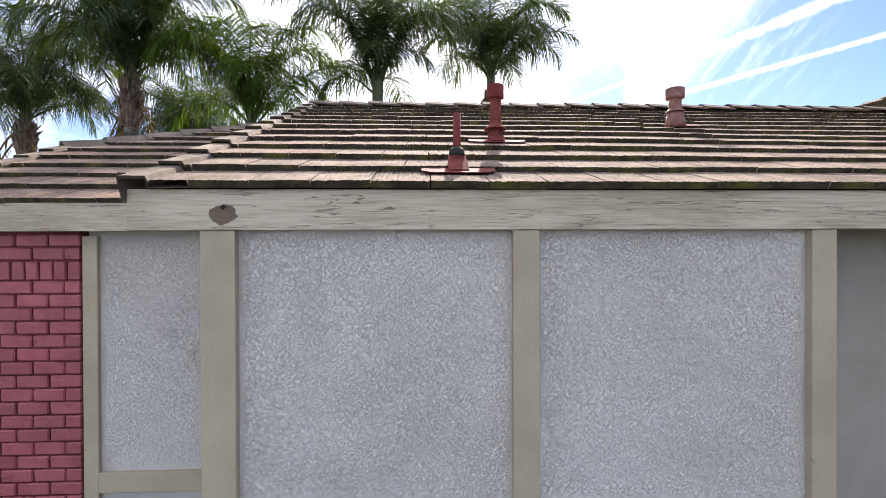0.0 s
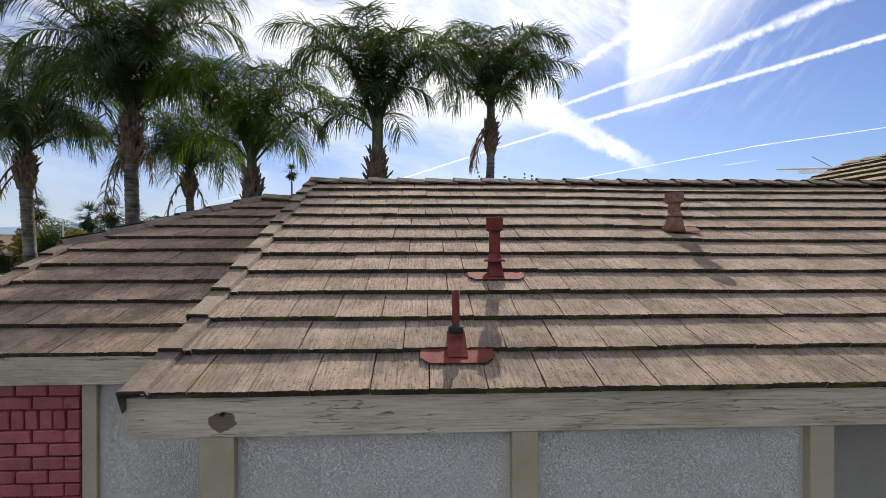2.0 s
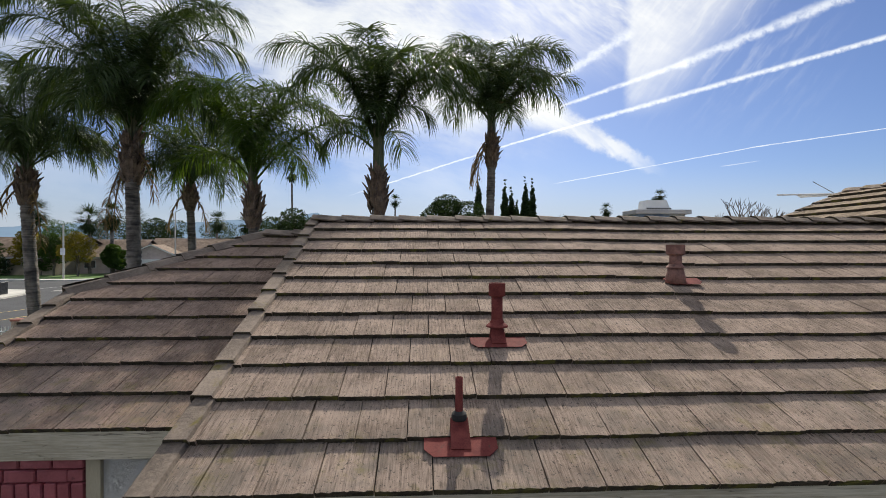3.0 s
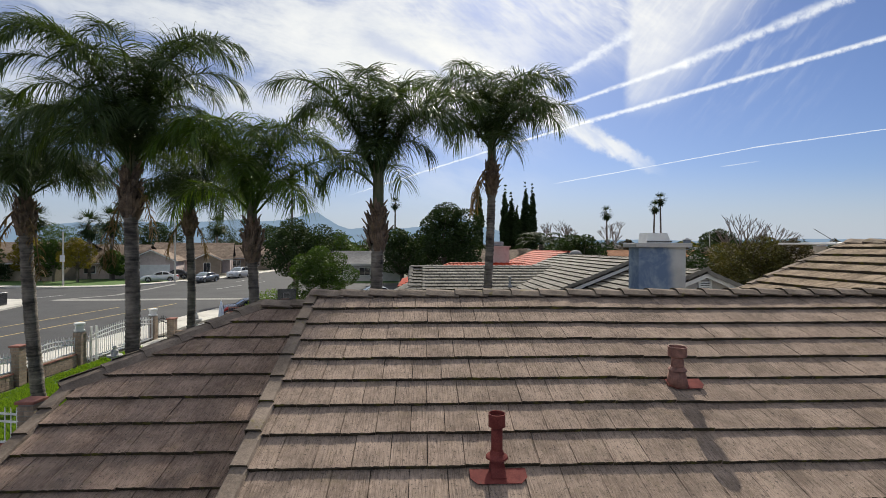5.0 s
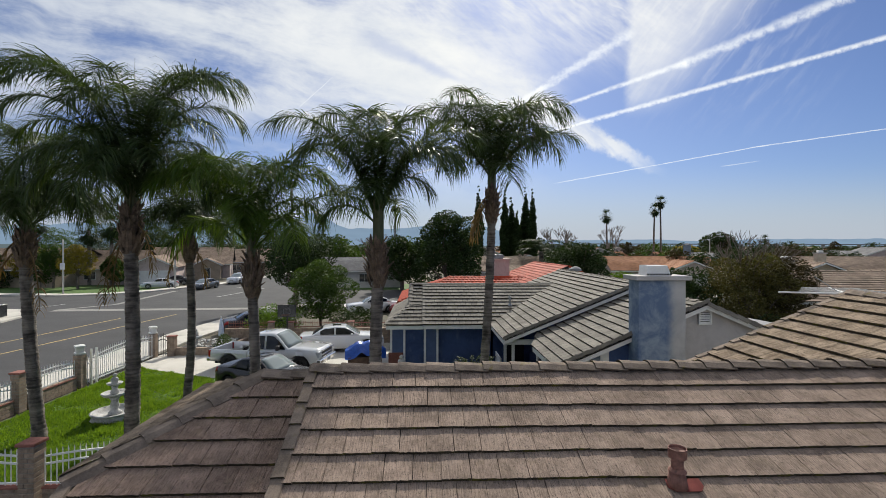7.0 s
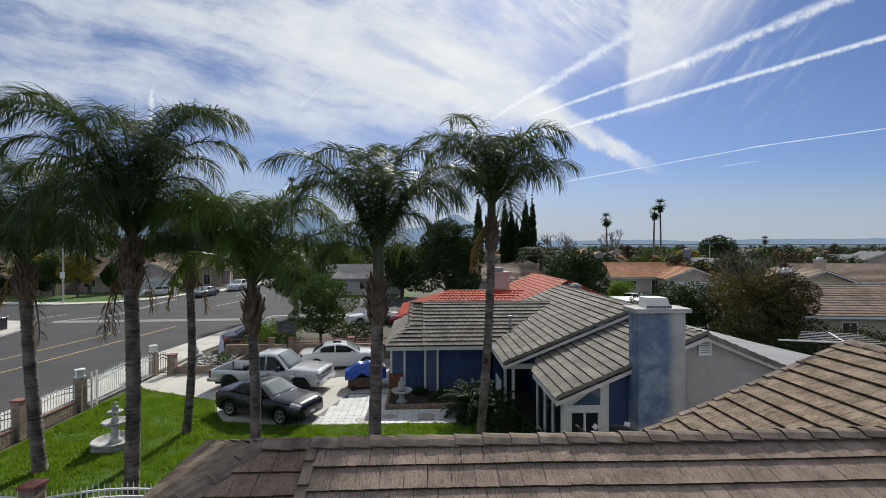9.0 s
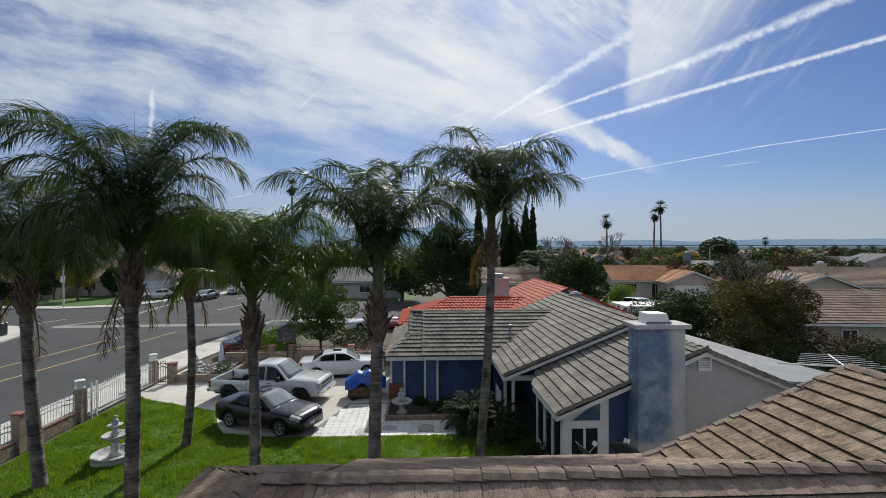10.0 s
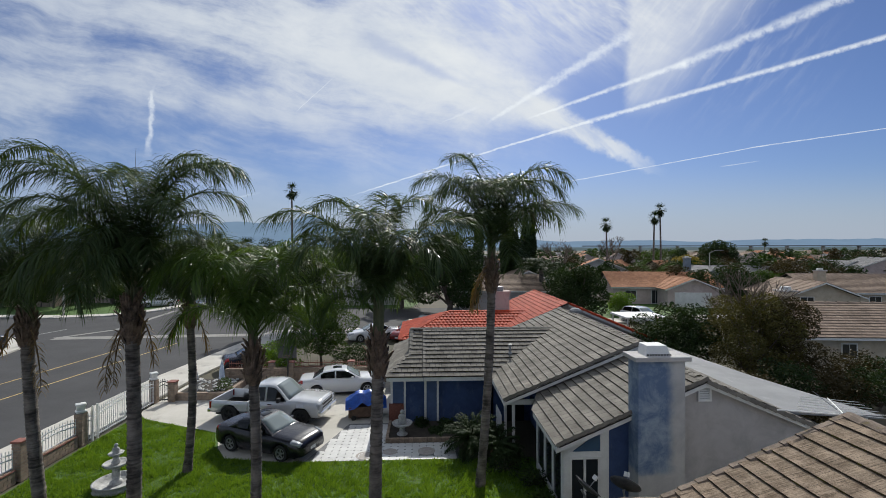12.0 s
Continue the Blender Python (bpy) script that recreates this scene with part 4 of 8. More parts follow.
v1, z1 = vent(0.245, 2.49, 0.40, 0.14, [(0.064, -0.04), (0.052, 0.02), (0.036, 0.09)], [(0.0215, 0.0), (0.0215, P1_TOP), (0.0185, P1_TOP), (0.0185, P1_TOP - 0.03)], 0.10)
part("collar", lathe(bmesh.new(), [(0.037, 0.075), (0.045, 0.09), (0.042, 0.115), (0.024, 0.13)], (0.245, 2.51, z1 - 0.02)), MAT["rubber"], v1, "black rubber collar")
v2, z2 = vent(0.603, 3.35, 0.42, 0.13, [(0.066, -0.03), (0.056, 0.05), (0.048, 0.11)], [(0.043, 0.02), (0.043, P2_TOP - 0.03)], 0.06)
part("collar", lathe(bmesh.new(), [(0.085, P2_RING), (0.080, P2_RING + 0.012), (0.055, P2_RING + 0.03), (0.044, P2_RING + 0.06)], (0.603, 3.37, z2 - 0.02)), MAT["vent_red"], v2)
part("cap", lathe(bmesh.new(), [(0.045, P2_TOP - 0.105), (0.064, P2_TOP - 0.095), (0.064, P2_TOP), (0.058, P2_TOP), (0.058, P2_TOP - 0.03), (0.02, P2_TOP - 0.035)], (0.603, 3.37, z2 - 0.02)), MAT["vent_red"], v2)
v3, z3 = vent(2.49, 4.21, 0.34, 0.14, [(0.10, 0), (0.085, 0.08), (0.066, 0.16)], [(0.058, 0.08), (0.056, 0.34)], 0.0, 0.07, "rust")
part("collar", lathe(bmesh.new(), [(0.085, 0.15), (0.08, 0.16), (0.06, 0.185)], (2.49, 4.23, z3 - 0.02)), MAT["rust"], v3)
part("cap", lathe(bmesh.new(), [(0.06, 0.27), (0.085, 0.285), (0.085, 0.375), (0.078, 0.375), (0.078, 0.35), (0.03, 0.34)], (2.49, 4.23, z3 - 0.02)), MAT["rust"], v3, "rusty vent cap")


# ---- palms ----
def frond_mesh(name, length, droop, rnd, leaflets=64, leaf_len=0.52, material=None, sparse=1.0, bend=1.9, wide=0.011, bare=0.16, fall=1.0, lift=0.3, sway=0.0):
    """A feather leaf that leaves the crown along x, rises and arches over; narrow leaflets in several planes hang from both sides."""
    verts, faces = [], []
    pts, dirs = [], []
    p = Vector((0, 0, 0))
    steps = 18
    for i in range(steps + 1):
        pts.append(p.copy())
        f = i / steps
        ang, yaw = radians(droop[0] + (droop[1] - droop[0]) * f ** bend), radians(sway * f * f)
        d = Vector((math.cos(ang) * math.cos(yaw), math.cos(ang) * math.sin(yaw), math.sin(ang)))
        dirs.append(d)
        p = p + d * length / steps
    for i in range(steps + 1):
        r = 0.028 * (1 - i / steps) ** 0.7 + 0.004
        t = dirs[i].cross(Vector((0, 1, 0)))
        verts += [pts[i] + Vector((0, r, 0)), pts[i] + t * r, pts[i] - Vector((0, r, 0)), pts[i] - t * r]
        if i:
            b = 4 * i
            faces += [(b - 4 + k, b - 4 + (k + 1) % 4, b + (k + 1) % 4, b + k) for k in range(4)]
    for i in range(leaflets):
        f = bare + (1 - bare) * (i + rnd.uniform(-0.4, 0.4)) / leaflets
        k = min(int(f * steps), steps - 1)
        q = pts[k].lerp(pts[k + 1], f * steps - k)
        d = dirs[k]
        up = Vector((-d.z, 0, d.x))
        g = (f - bare) / (1 - bare)
        for s in (-1, 1):
            if rnd.random() > sparse:
                continue
            ln = leaf_len * (0.45 + 0.62 * math.sin(math.pi * min(1, 0.10 + 0.78 * max(g, 0)))) * rnd.uniform(0.72, 1.18)
            cur = (Vector((0, s, 0)) * rnd.uniform(0.7, 1.0) + d * (rnd.uniform(0.2, 0.6) + 0.5 * g * g) + up * rnd.uniform(-0.25, 2 * lift)).normalized()
            side = cur.cross(Vector((rnd.gauss(0, 0.5), rnd.gauss(0, 0.5), 1))).normalized()
            wid = wide * rnd.uniform(0.75, 1.25)
            at = q.copy()
            for j in range(5):
                w = wid * (0.7, 1.1, 1.0, 0.7, 0.08)[j]
                b = len(verts)
                verts += [at - side * w, at + side * w]
                if j:
                    faces.append((b - 2, b - 1, b + 1, b))
                cur = (cur + Vector((0, 0, -(0.12, 0.38, 0.62, 0.8, 0)[j] * fall))).normalized()
                at = at + cur * ln / 4
    me = bpy.data.meshes.new(name)
    me.from_pydata(verts, [], faces)
    me.materials.append(material)
    return me


def trunk_mesh(base, top, r0, r1, rnd, seg=18, rings=46):
    """A ringed palm trunk: leaf scars as small steps all the way up."""
    bm = bmesh.new()
    base, top = Vector(base), Vector(top)
    rows = []
    bow = Vector((rnd.uniform(-0.12, 0.12), rnd.uniform(-0.1, 0.1), 0))
    for i in range(rings * 2 + 1):
        f = i / (rings * 2)
        c = base.lerp(top, f) + bow * math.sin(math.pi * f)
        r = (r0 + (r1 - r0) * f) * (1.25 - 0.25 * min(1, f * 9)) + (0.011 if i % 2 else -0.008) + rnd.uniform(-0.004, 0.004)
        row = []
        for k in range(seg):
            a = 2 * math.pi * k / seg
            rr = r * (1 + 0.025 * math.sin(3 * a + i * 0.7))
            row.append(bm.verts.new(c + Vector((rr * math.cos(a), rr * math.sin(a), 0.012 * math.sin(2 * a + i)))))
        rows.append(row)
    for a, b in zip(rows, rows[1:]):
        for k in range(seg):
            j = (k + 1) % seg
            bm.faces.new((a[k], a[j], b[j], b[k]))
    bm.faces.new(rows[-1])
    return bm


def boots(c, r, height, rnd, count=84):
    """Old leaf bases clasping the neck of a palm."""
    bm = bmesh.new()
    for i in range(count):
        a = 2.4 * i + rnd.uniform(-0.2, 0.2)
        f = i / count
        z = f * height
        out = Vector((math.cos(a), math.sin(a), 0))
        sid = Vector((-math.sin(a), math.cos(a), 0))
        rr = r * (0.84 + 0.30 * math.sin(math.pi * min(1, 0.15 + f)) + rnd.uniform(-0.12, 0.14))
        ln = rnd.uniform(0.16, 0.40)
        w = rnd.uniform(0.05, 0.10)
        p0 = c + Vector((0, 0, z - 0.1)) + out * rr * 0.85
        p1 = c + Vector((0, 0, z + ln * 0.5)) + out * (rr * 1.12 + rnd.uniform(0, 0.03))
        p2 = c + Vector((0, 0, z + ln)) + out * (rr * 1.2 + rnd.uniform(-0.04, 0.16))
        q = []
        for p, ww, t in ((p0, w, 0.02), (p1, w * 0.8, 0.035), (p2, w * 0.28, 0.02)):
            q.append([bm.verts.new(p - sid * ww), bm.verts.new(p + out * t), bm.verts.new(p + sid * ww), bm.verts.new(p - out * t)])
        for u, v in zip(q, q[1:]):
            for k in range(4):
                bm.faces.new((u[k], u[(k + 1) % 4], v[(k + 1) % 4], v[k]))
        bm.faces.new(q[-1])
    bmesh.ops.recalc_face_normals(bm, faces=bm.faces)
    return bm


prnd = random.Random(11)
LOW_FRONDS = [frond_mesh("frond", 3.6, dr, prnd, 70, 0.6, MAT["leaf_dark"], bend=1.6, wide=0.016) for dr in ((70, -50), (50, -70), (30, -80))]
DRY = [frond_mesh("dry_frond", ln, (-40, -89), prnd, leaflets=30, leaf_len=0.4, material=MAT["dry_leaf"], sparse=0.7, bend=0.6, wide=0.014) for ln in (1.5, 2.1)]


def queen_palm(base, neck, r, seed, label, shaft, leading, skirt, leaf="palm_leaf", dry=(), spear=0.0, reach=3.0, leaf_len=0.66, boot=0.95):
    """Queen palm: ringed trunk, clasping leaf bases, a bundle of stalks and arching feather fronds.
    shaft: height of the stalk bundle; leading: fronds by bearing (0 is +x), rise, final angle and length; skirt: how many shorter ones hang below."""
    rnd = random.Random(seed)
    tree = thing("palm_tree", label, "palm tree", at=base, group="palms on the front lawn")
    n = Vector(neck) - Vector(base)
    part("trunk", trunk_mesh((0, 0, -0.1), n, r * 0.90, r * 0.80, rnd), MAT["palm_bark"], tree, smooth=True)
    part("leaf_base", boots(n + Vector((0, 0, -0.12)), r * 0.98, boot, rnd), MAT["palm_boot"], tree, "dry brown leaf bases round the neck")
    c = n + Vector((0, 0, boot * 0.75))
    bm = bmesh.new()
    for i in range(16):
        w = 2.4 * i
        out = Vector((math.cos(w), math.sin(w), 0))
        tube(bm, c + out * r * 0.55 - Vector((0, 0, 0.3)), c + out * r * rnd.uniform(0.3, 0.75) + Vector((0, 0, shaft * rnd.uniform(0.8, 1.15))), 0.05, 0.026, 6)
    part("crown_shaft", bm, MAT["palm_stalk"], tree)
    rows = [(az, el, end, ln * 1.08, rnd.uniform(2.0, 2.5), 0.85) for az, el, end, ln in leading]
    for i in range(skirt):
        f = i / max(1, skirt - 1)
        rows.append((137.5 * i + rnd.uniform(-15, 15), 80 - 34 * f + rnd.uniform(-6, 6), -84 - 6 * f, reach * rnd.uniform(0.85, 1.1), rnd.uniform(1.3, 1.7), 1.0))
    for az, el, end, ln, bend, fall in rows:
        me = frond_mesh("frond", ln, (el, end), rnd, int(38 * ln), leaf_len * 1.38 * rnd.uniform(0.9, 1.1), MAT[leaf], 0.94, bend, 0.0105, 0.14, fall, 0.34, rnd.uniform(-14, 14))
        ob = new("frond", me)
        ob.parent = tree
        at = c + Vector((math.cos(radians(az)), math.sin(radians(az)), 0)) * r * 0.5 + Vector((0, 0, shaft * (0.35 + 0.6 * max(0, el - 30) / 60) * rnd.uniform(0.85, 1.05)))
        ob.matrix_local = Matrix.Translation(at) @ pose(0, 0, 0, rnd.uniform(-8, 8), 0, az)
    for az, drop in dry:
        ob = new("dry_frond", DRY[0 if drop < 0.3 else 1])
        ob.parent = tree
        ob.matrix_local = Matrix.Translation(c + Vector((math.cos(radians(az)) * r, math.sin(radians(az)) * r, -drop))) @ pose(0, 0, 0, 0, 0, az)
    if spear:
        part("spear_leaf", tube(bmesh.new(), c, c + Vector((0.12, 0, spear)), 0.022, 0.003, 6), MAT["palm_stalk"], tree)
    return tree


LB = "tall queen palm with drooping green feather fronds on the lawn"
queen_palm((-11.78, 14.4, 0), (-12.3, 14.5, 5.55), 0.20, 21, LB, 0.7,
           [(12, 80, -75, 4.3), (60, 84, -50, 4.4), (110, 84, -60, 4.2), (160, 82, -60, 4.6), (200, 78, -72, 4.3), (250, 80, -80, 3.8), (300, 80, -80, 3.9), (340, 76, -82, 3.8), (350, 42, -70, 2.4), (20, 70, -80, 3.4), (270, 70, -84, 3.3), (30, 78, -78, 3.8), (350, 66, -84, 3.4)],
           18, dry=((190, 0.35), (330, 0.3), (210, 0.1)), reach=3.2)
queen_palm((-8.0, 12.7, 0), (-7.92, 12.6, 5.98), 0.205, 22, LB, 0.9,
           [(176, 74, -38, 5.6), (140, 85, -30, 4.6), (75, 87, -20, 4.6), (5, 79, -62, 4.7), (40, 84, -45, 4.6), (340, 82, -70, 4.4), (205, 80, -62, 4.3), (240, 84, -70, 4.0), (285, 84, -76, 4.0), (110, 80, -60, 4.2), (20, 74, -74, 4.0), (320, 74, -80, 3.6), (190, 70, -80, 3.6), (265, 76, -84, 3.4), (225, 72, -82, 3.6), (345, 68, -82, 3.5)],
           17, dry=((150, 0.4), (165, 0.5), (345, 0.2)), spear=4.3, reach=3.0, boot=1.15)
queen_palm((-8.84, 17.2, 0), (-8.65, 17.1, 5.62), 0.165, 23, "slender queen palm with dark trunk on the lawn", 0.6,
           [(10, 76, -80, 3.4), (70, 82, -70, 3.2), (130, 82, -70, 3.3), (175, 76, -80, 3.2), (230, 80, -84, 3.0), (290, 80, -84, 3.0), (335, 78, -82, 3.2), (20, 70, -84, 3.0), (195, 70, -84, 3.0)],
           15, dry=((200, 0.1), (350, 0.2)), reach=2.4, leaf_len=0.75, boot=0.7)
queen_palm((-4.72, 12.75, 0), (-4.72, 12.75, 4.78), 0.165, 24, "queen palm with bright green drooping fronds on the lawn", 0.8,
           [(352, 46, -42, 3.5), (10, 80, -62, 3.7), (40, 82, -62, 3.4), (100, 86, -40, 3.0), (172, 78, -70, 3.7), (195, 74, -78, 3.4), (225, 82, -80, 3.2), (270, 85, -82, 3.1), (315, 80, -80, 3.2), (345, 72, -76, 3.2), (210, 70, -80, 3.2), (250, 78, -84, 3.0), (295, 74, -82, 3.0)],
           6, "palm_leaf_bright", reach=2.6, leaf_len=0.74, boot=1.0)
queen_palm((-1.28, 12.1, 0), (-1.18, 12.1, 5.12), 0.195, 25, LB, 1.5,
           [(97, 87, -20, 3.6), (180, 70, -42, 3.7), (2, 72, -46, 3.6), (268, 84, -82, 3.0), (250, 80, -84, 2.8), (290, 80, -84, 2.8), (150, 84, -50, 3.7), (35, 85, -54, 3.6), (345, 66, -78, 2.9), (205, 70, -80, 2.8), (320, 66, -84, 2.7), (275, 76, -86, 2.5), (20, 72, -70, 3.1), (165, 72, -66, 3.2), (80, 84, -40, 3.2)],
           5, reach=1.9, boot=1.05)
queen_palm((2.0, 15.7, 0), (2.42, 15.6, 7.02), 0.175, 26, "tallest queen palm with a lone crown above the roofs", 1.3,
           [(125, 87, -34, 3.9), (3, 74, -66, 3.9), (352, 50, -44, 3.1), (178, 72, -52, 3.7), (60, 86, 40, 2.2), (200, 68, -74, 3.0), (235, 78, -82, 2.8), (300, 76, -82, 2.9), (335, 70, -78, 3.2), (45, 76, -66, 3.2), (150, 76, -66, 3.3), (92, 80, -66, 3.0), (270, 82, -84, 2.8), (215, 76, -78, 3.0), (20, 72, -70, 3.2), (318, 62, -80, 2.6), (8, 54, -80, 3.0), (190, 54, -80, 2.8), (60, 52, -80, 2.8), (130, 52, -80, 2.8), (245, 50, -84, 2.5), (295, 50, -84, 2.5)],
           3, dry=((195, 0.0), (215, 0.15), (180, 0.2)), reach=2.3, leaf_len=0.7, boot=1.0)

# ---- the blue neighbour house ----
nrnd = random.Random(5)
blue = thing("house", "blue stucco house with grey tile roof and white trim", "house")
G = MAT["grey_tile"]
# front range, ridge along x
FE, FR, FZ, FP = 20.95, 24.62, 2.33, 0.438
FRZ = FZ + (FR - FE) * FP
slope(blue, [(0.03, FE), (8.9, FE), (8.9, FR), (0.03, FR)], (0.03, FE, FZ), (0, 1), FP, G, nrnd, single=False, th=0.05, gap=0.007, edge=MAT["tile_edge"])
slope(blue, [(-0.6, FR), (8.9, FR), (8.9, 28.3), (-0.6, 28.3)], (8.9, 28.3, FZ), (0, -1), FP, G, nrnd, single=False, th=0.05, gap=0.007, edge=MAT["tile_edge"])
lay_caps(blue, (-0.66, FR, FRZ + 0.08), (7.3, FR, FRZ + 0.08), RIDGE, G, nrnd, 0.40)
lay_caps(blue, (0.03, FE - 0.03, FZ + 0.075), (0.03, FR, FRZ + 0.075), RAKE, G, nrnd, TILE_E, "rake_tile", side=(-1, 0, 0))
# hipped end, a little lower
HE, HZ = 21.05, 2.30
for hip_plan in ([(-1.73, HE), (0.02, HE), (0.02, 22.7), (-0.62, 22.7)], [(-0.62, 22.7), (0.02, 22.7), (0.02, FR), (-0.62, FR)]):
    y0 = hip_plan[0][1]
    slope(blue, hip_plan, (hip_plan[0][0], y0, HZ + (y0 - HE) * FP), (0, 1), FP, G, nrnd, single=False, th=0.05, gap=0.007, edge=MAT["tile_edge"])
slope(blue, [(-1.73, HE), (-0.62, 22.7), (-0.62, 27.0), (-1.73, 28.3)], (-1.73, 28.3, HZ), (1, 0), 0.62, G, nrnd, single=False, th=0.05, gap=0.007, edge=MAT["tile_edge"])
lay_caps(blue, (-1.73, HE, HZ + 0.07), (-0.62, 22.7, HZ + (22.7 - HE) * FP + 0.08), HIP, G, nrnd, 0.36, "hip_tile")
lay_caps(blue, (-0.62, 22.7, HZ + (22.7 - HE) * FP + 0.07), (-0.62, FR, FRZ + 0.06), HIP, G, nrnd, 0.36, "hip_tile", side=(-1, 0, 0))
# wing with its ridge along y, and a lower front gable
WRX, WP, WE, WY0, WY1 = 8.72, 0.40, 3.18, 17.5, 28.2
WEZ = 2.33
WRZ = WEZ + (WRX - WE) * WP
slope(blue, [(WE, WY0), (WRX, WY0), (WRX, WY1), (WE, WY1)], (WE, WY1, WEZ), (1, 0), WP, G, nrnd, single=False, th=0.05, gap=0.007, edge=MAT["tile_edge"])
slope(blue, [(WRX, WY0), (10.4, WY0), (10.4, WY1), (WRX, WY1)], (10.4, WY0, WRZ - (10.4 - WRX) * WP), (-1, 0), WP, G, nrnd, single=False, th=0.05, gap=0.007, edge=MAT["tile_edge"])
lay_caps(blue, (WRX, WY0, WRZ + 0.08), (WRX, WY1, WRZ + 0.08), RIDGE, G, nrnd, 0.40)
lay_caps(blue, (WE, WY0, WEZ + 0.065), (WRX, WY0, WRZ + 0.065), RAKE, G, nrnd, TILE_E, "rake_tile", side=(0, -1, 0))
EX, EP, EZ, EY = 4.05, 0.415, 2.33, 13.38
GZ = EZ + (WRX - EX) * EP
slope(blue, [(EX, EY), (WRX, EY), (WRX, 18.2), (4.75, 18.2), (EX, 16.4)], (EX, 18.2, EZ), (1, 0), EP, G, nrnd, single=False, th=0.05, gap=0.007, edge=MAT["tile_edge"])
slope(blue, [(WRX, EY), (13.35, EY), (13.35, 18.2), (WRX, 18.2)], (13.35, EY, GZ - (13.35 - WRX) * EP), (-1, 0), EP, G, nrnd, single=False, th=0.05, gap=0.007, edge=MAT["tile_edge"])
lay_caps(blue, (WRX, EY, GZ + 0.08), (WRX, 17.4, GZ + 0.08), RIDGE, G, nrnd, 0.40)
lay_caps(blue, (EX, EY, EZ + 0.065), (6.35, EY, EZ + (6.35 - EX) * EP + 0.065), RAKE, G, nrnd, TILE_E, "rake_tile", side=(0, -1, 0))
lay_caps(blue, (7.8, EY, EZ + (7.8 - EX) * EP + 0.065), (WRX, EY, GZ + 0.065), RAKE, G, nrnd, TILE_E, "rake_tile", side=(0, -1, 0))
lay_caps(blue, (WRX, EY, GZ + 0.065), (13.35, EY, GZ - 4.63 * EP + 0.065), [(-y, z) for y, z in reversed(RAKE)], G, nrnd, TILE_E, "rake_tile", side=(0, 1, 0))


def rake_board(x0, z0, x1, z1, y, tall=0.16, name="bargeboard"):
    part(name, prism(bmesh.new(), [(x0, y, z0 - tall), (x1, y, z1 - tall), (x1, y, z1), (x0, y, z0)], (0, 0.035, 0)), MAT["white"], blue)


rake_board(WE, WEZ + 0.0, WRX, WRZ + 0.0, WY0 + 0.02)
rake_board(EX, EZ, 6.37, EZ + (6.37 - EX) * EP, EY + 0.02)
rake_board(7.78, EZ + (7.78 - EX) * EP, WRX, GZ, EY + 0.02)
rake_board(WRX, GZ, 13.35, GZ - 4.63 * EP, EY + 0.02)
part("fascia_board", boxed(0.03, 3.4, FE + 0.02, FE + 0.06, FZ - 0.16, FZ + 0.01), MAT["white"], blue, "white fascia board")
part("fascia_board", boxed(-1.70, 0.02, HE + 0.02, HE + 0.06, HZ - 0.16, HZ + 0.01), MAT["white"], blue)
part("fascia_board", boxed(EX + 0.01, EX + 0.05, EY + 0.06, 16.4, EZ - 0.16, EZ + 0.01), MAT["white"], blue)
part("fascia_board", boxed(WE + 0.01, WE + 0.05, WY0 + 0.06, 20.9, WEZ - 0.16, WEZ + 0.01), MAT["white"], blue)
part("fascia_board", boxed(-1.71, -1.67, HE + 0.06, 28.2, HZ - 0.16, HZ + 0.01), MAT["white"], blue)
# walls
part("wall", prism(bmesh.new(), [(7.6, 13.62, 0), (13.0, 13.62, 0), (13.0, 13.62, GZ - 4.28 * EP - 0.02), (WRX, 13.62, GZ - 0.03), (7.6, 13.62, EZ + 3.55 * EP - 0.03)], (0, 0.14, 0)), MAT["stucco_grey"], blue, "pale grey stucco gable wall")
part("wall", boxed(5.72, 6.5, 13.62, 13.76, 0, 3.0), MAT["stucco_navy"], blue)
part("wall", boxed(12.86, 13.0, 13.76, 26.5, 0, 2.5), MAT["stucco_grey"], blue)
part("wall", boxed(-1.45, 3.4, 21.62, 21.76, 0, 2.45), MAT["stucco_navy"], blue, "navy blue stucco wall")
part("wall", boxed(-1.45, -1.31, 21.76, 28.0, 0, 2.45), MAT["stucco_navy"], blue)
part("wall", boxed(-1.45, 12.9, 27.9, 28.04, 0, 2.45), MAT["stucco_grey"], blue)
part("wall", boxed(5.2, 5.34, 16.9, 21.7, 0, 2.5), MAT["stucco_navy"], blue)
part("wall", boxed(3.3, 5.34, 21.62, 21.76, 0, 2.5), MAT["stucco_navy"], blue)
part("wall", prism(bmesh.new(), [(4.6, 17.7, 2.35), (10.3, 17.7, 2.35), (10.3, 17.7, WRZ - (10.3 - WRX) * WP - 0.06), (WRX, 17.7, WRZ - 0.06), (4.6, 17.7, 2.8)], (0, 0.1, 0)), MAT["stucco_navy"], blue)
part("wall", boxed(10.16, 10.3, 17.8, 26.8, 2.3, WRZ - (10.3 - WRX) * WP - 0.05), MAT["stucco_grey"], blue)
# chimney
chimney = part("chimney", boxed(6.37, 7.80, 12.98, 13.62, 0, 5.05, 0.012), MAT["chimney"] if "chimney" in MAT else MAT["stucco_blue"], blue, "blue stucco chimney, half bleached to grey")
part("chimney_cap", boxed(6.24, 7.93, 12.86, 13.74, 5.04, 5.17, 0.012), MAT["stucco_grey"], chimney)
bm = bmesh.new()
prism(bm, [(6.62, 13.02, 5.17), (7.38, 13.02, 5.17), (7.30, 13.10, 5.47), (6.70, 13.10, 5.47)], (0, 0.5, 0))
part("chimney_cowl", bm, MAT["white"], chimney, "white metal cowl")
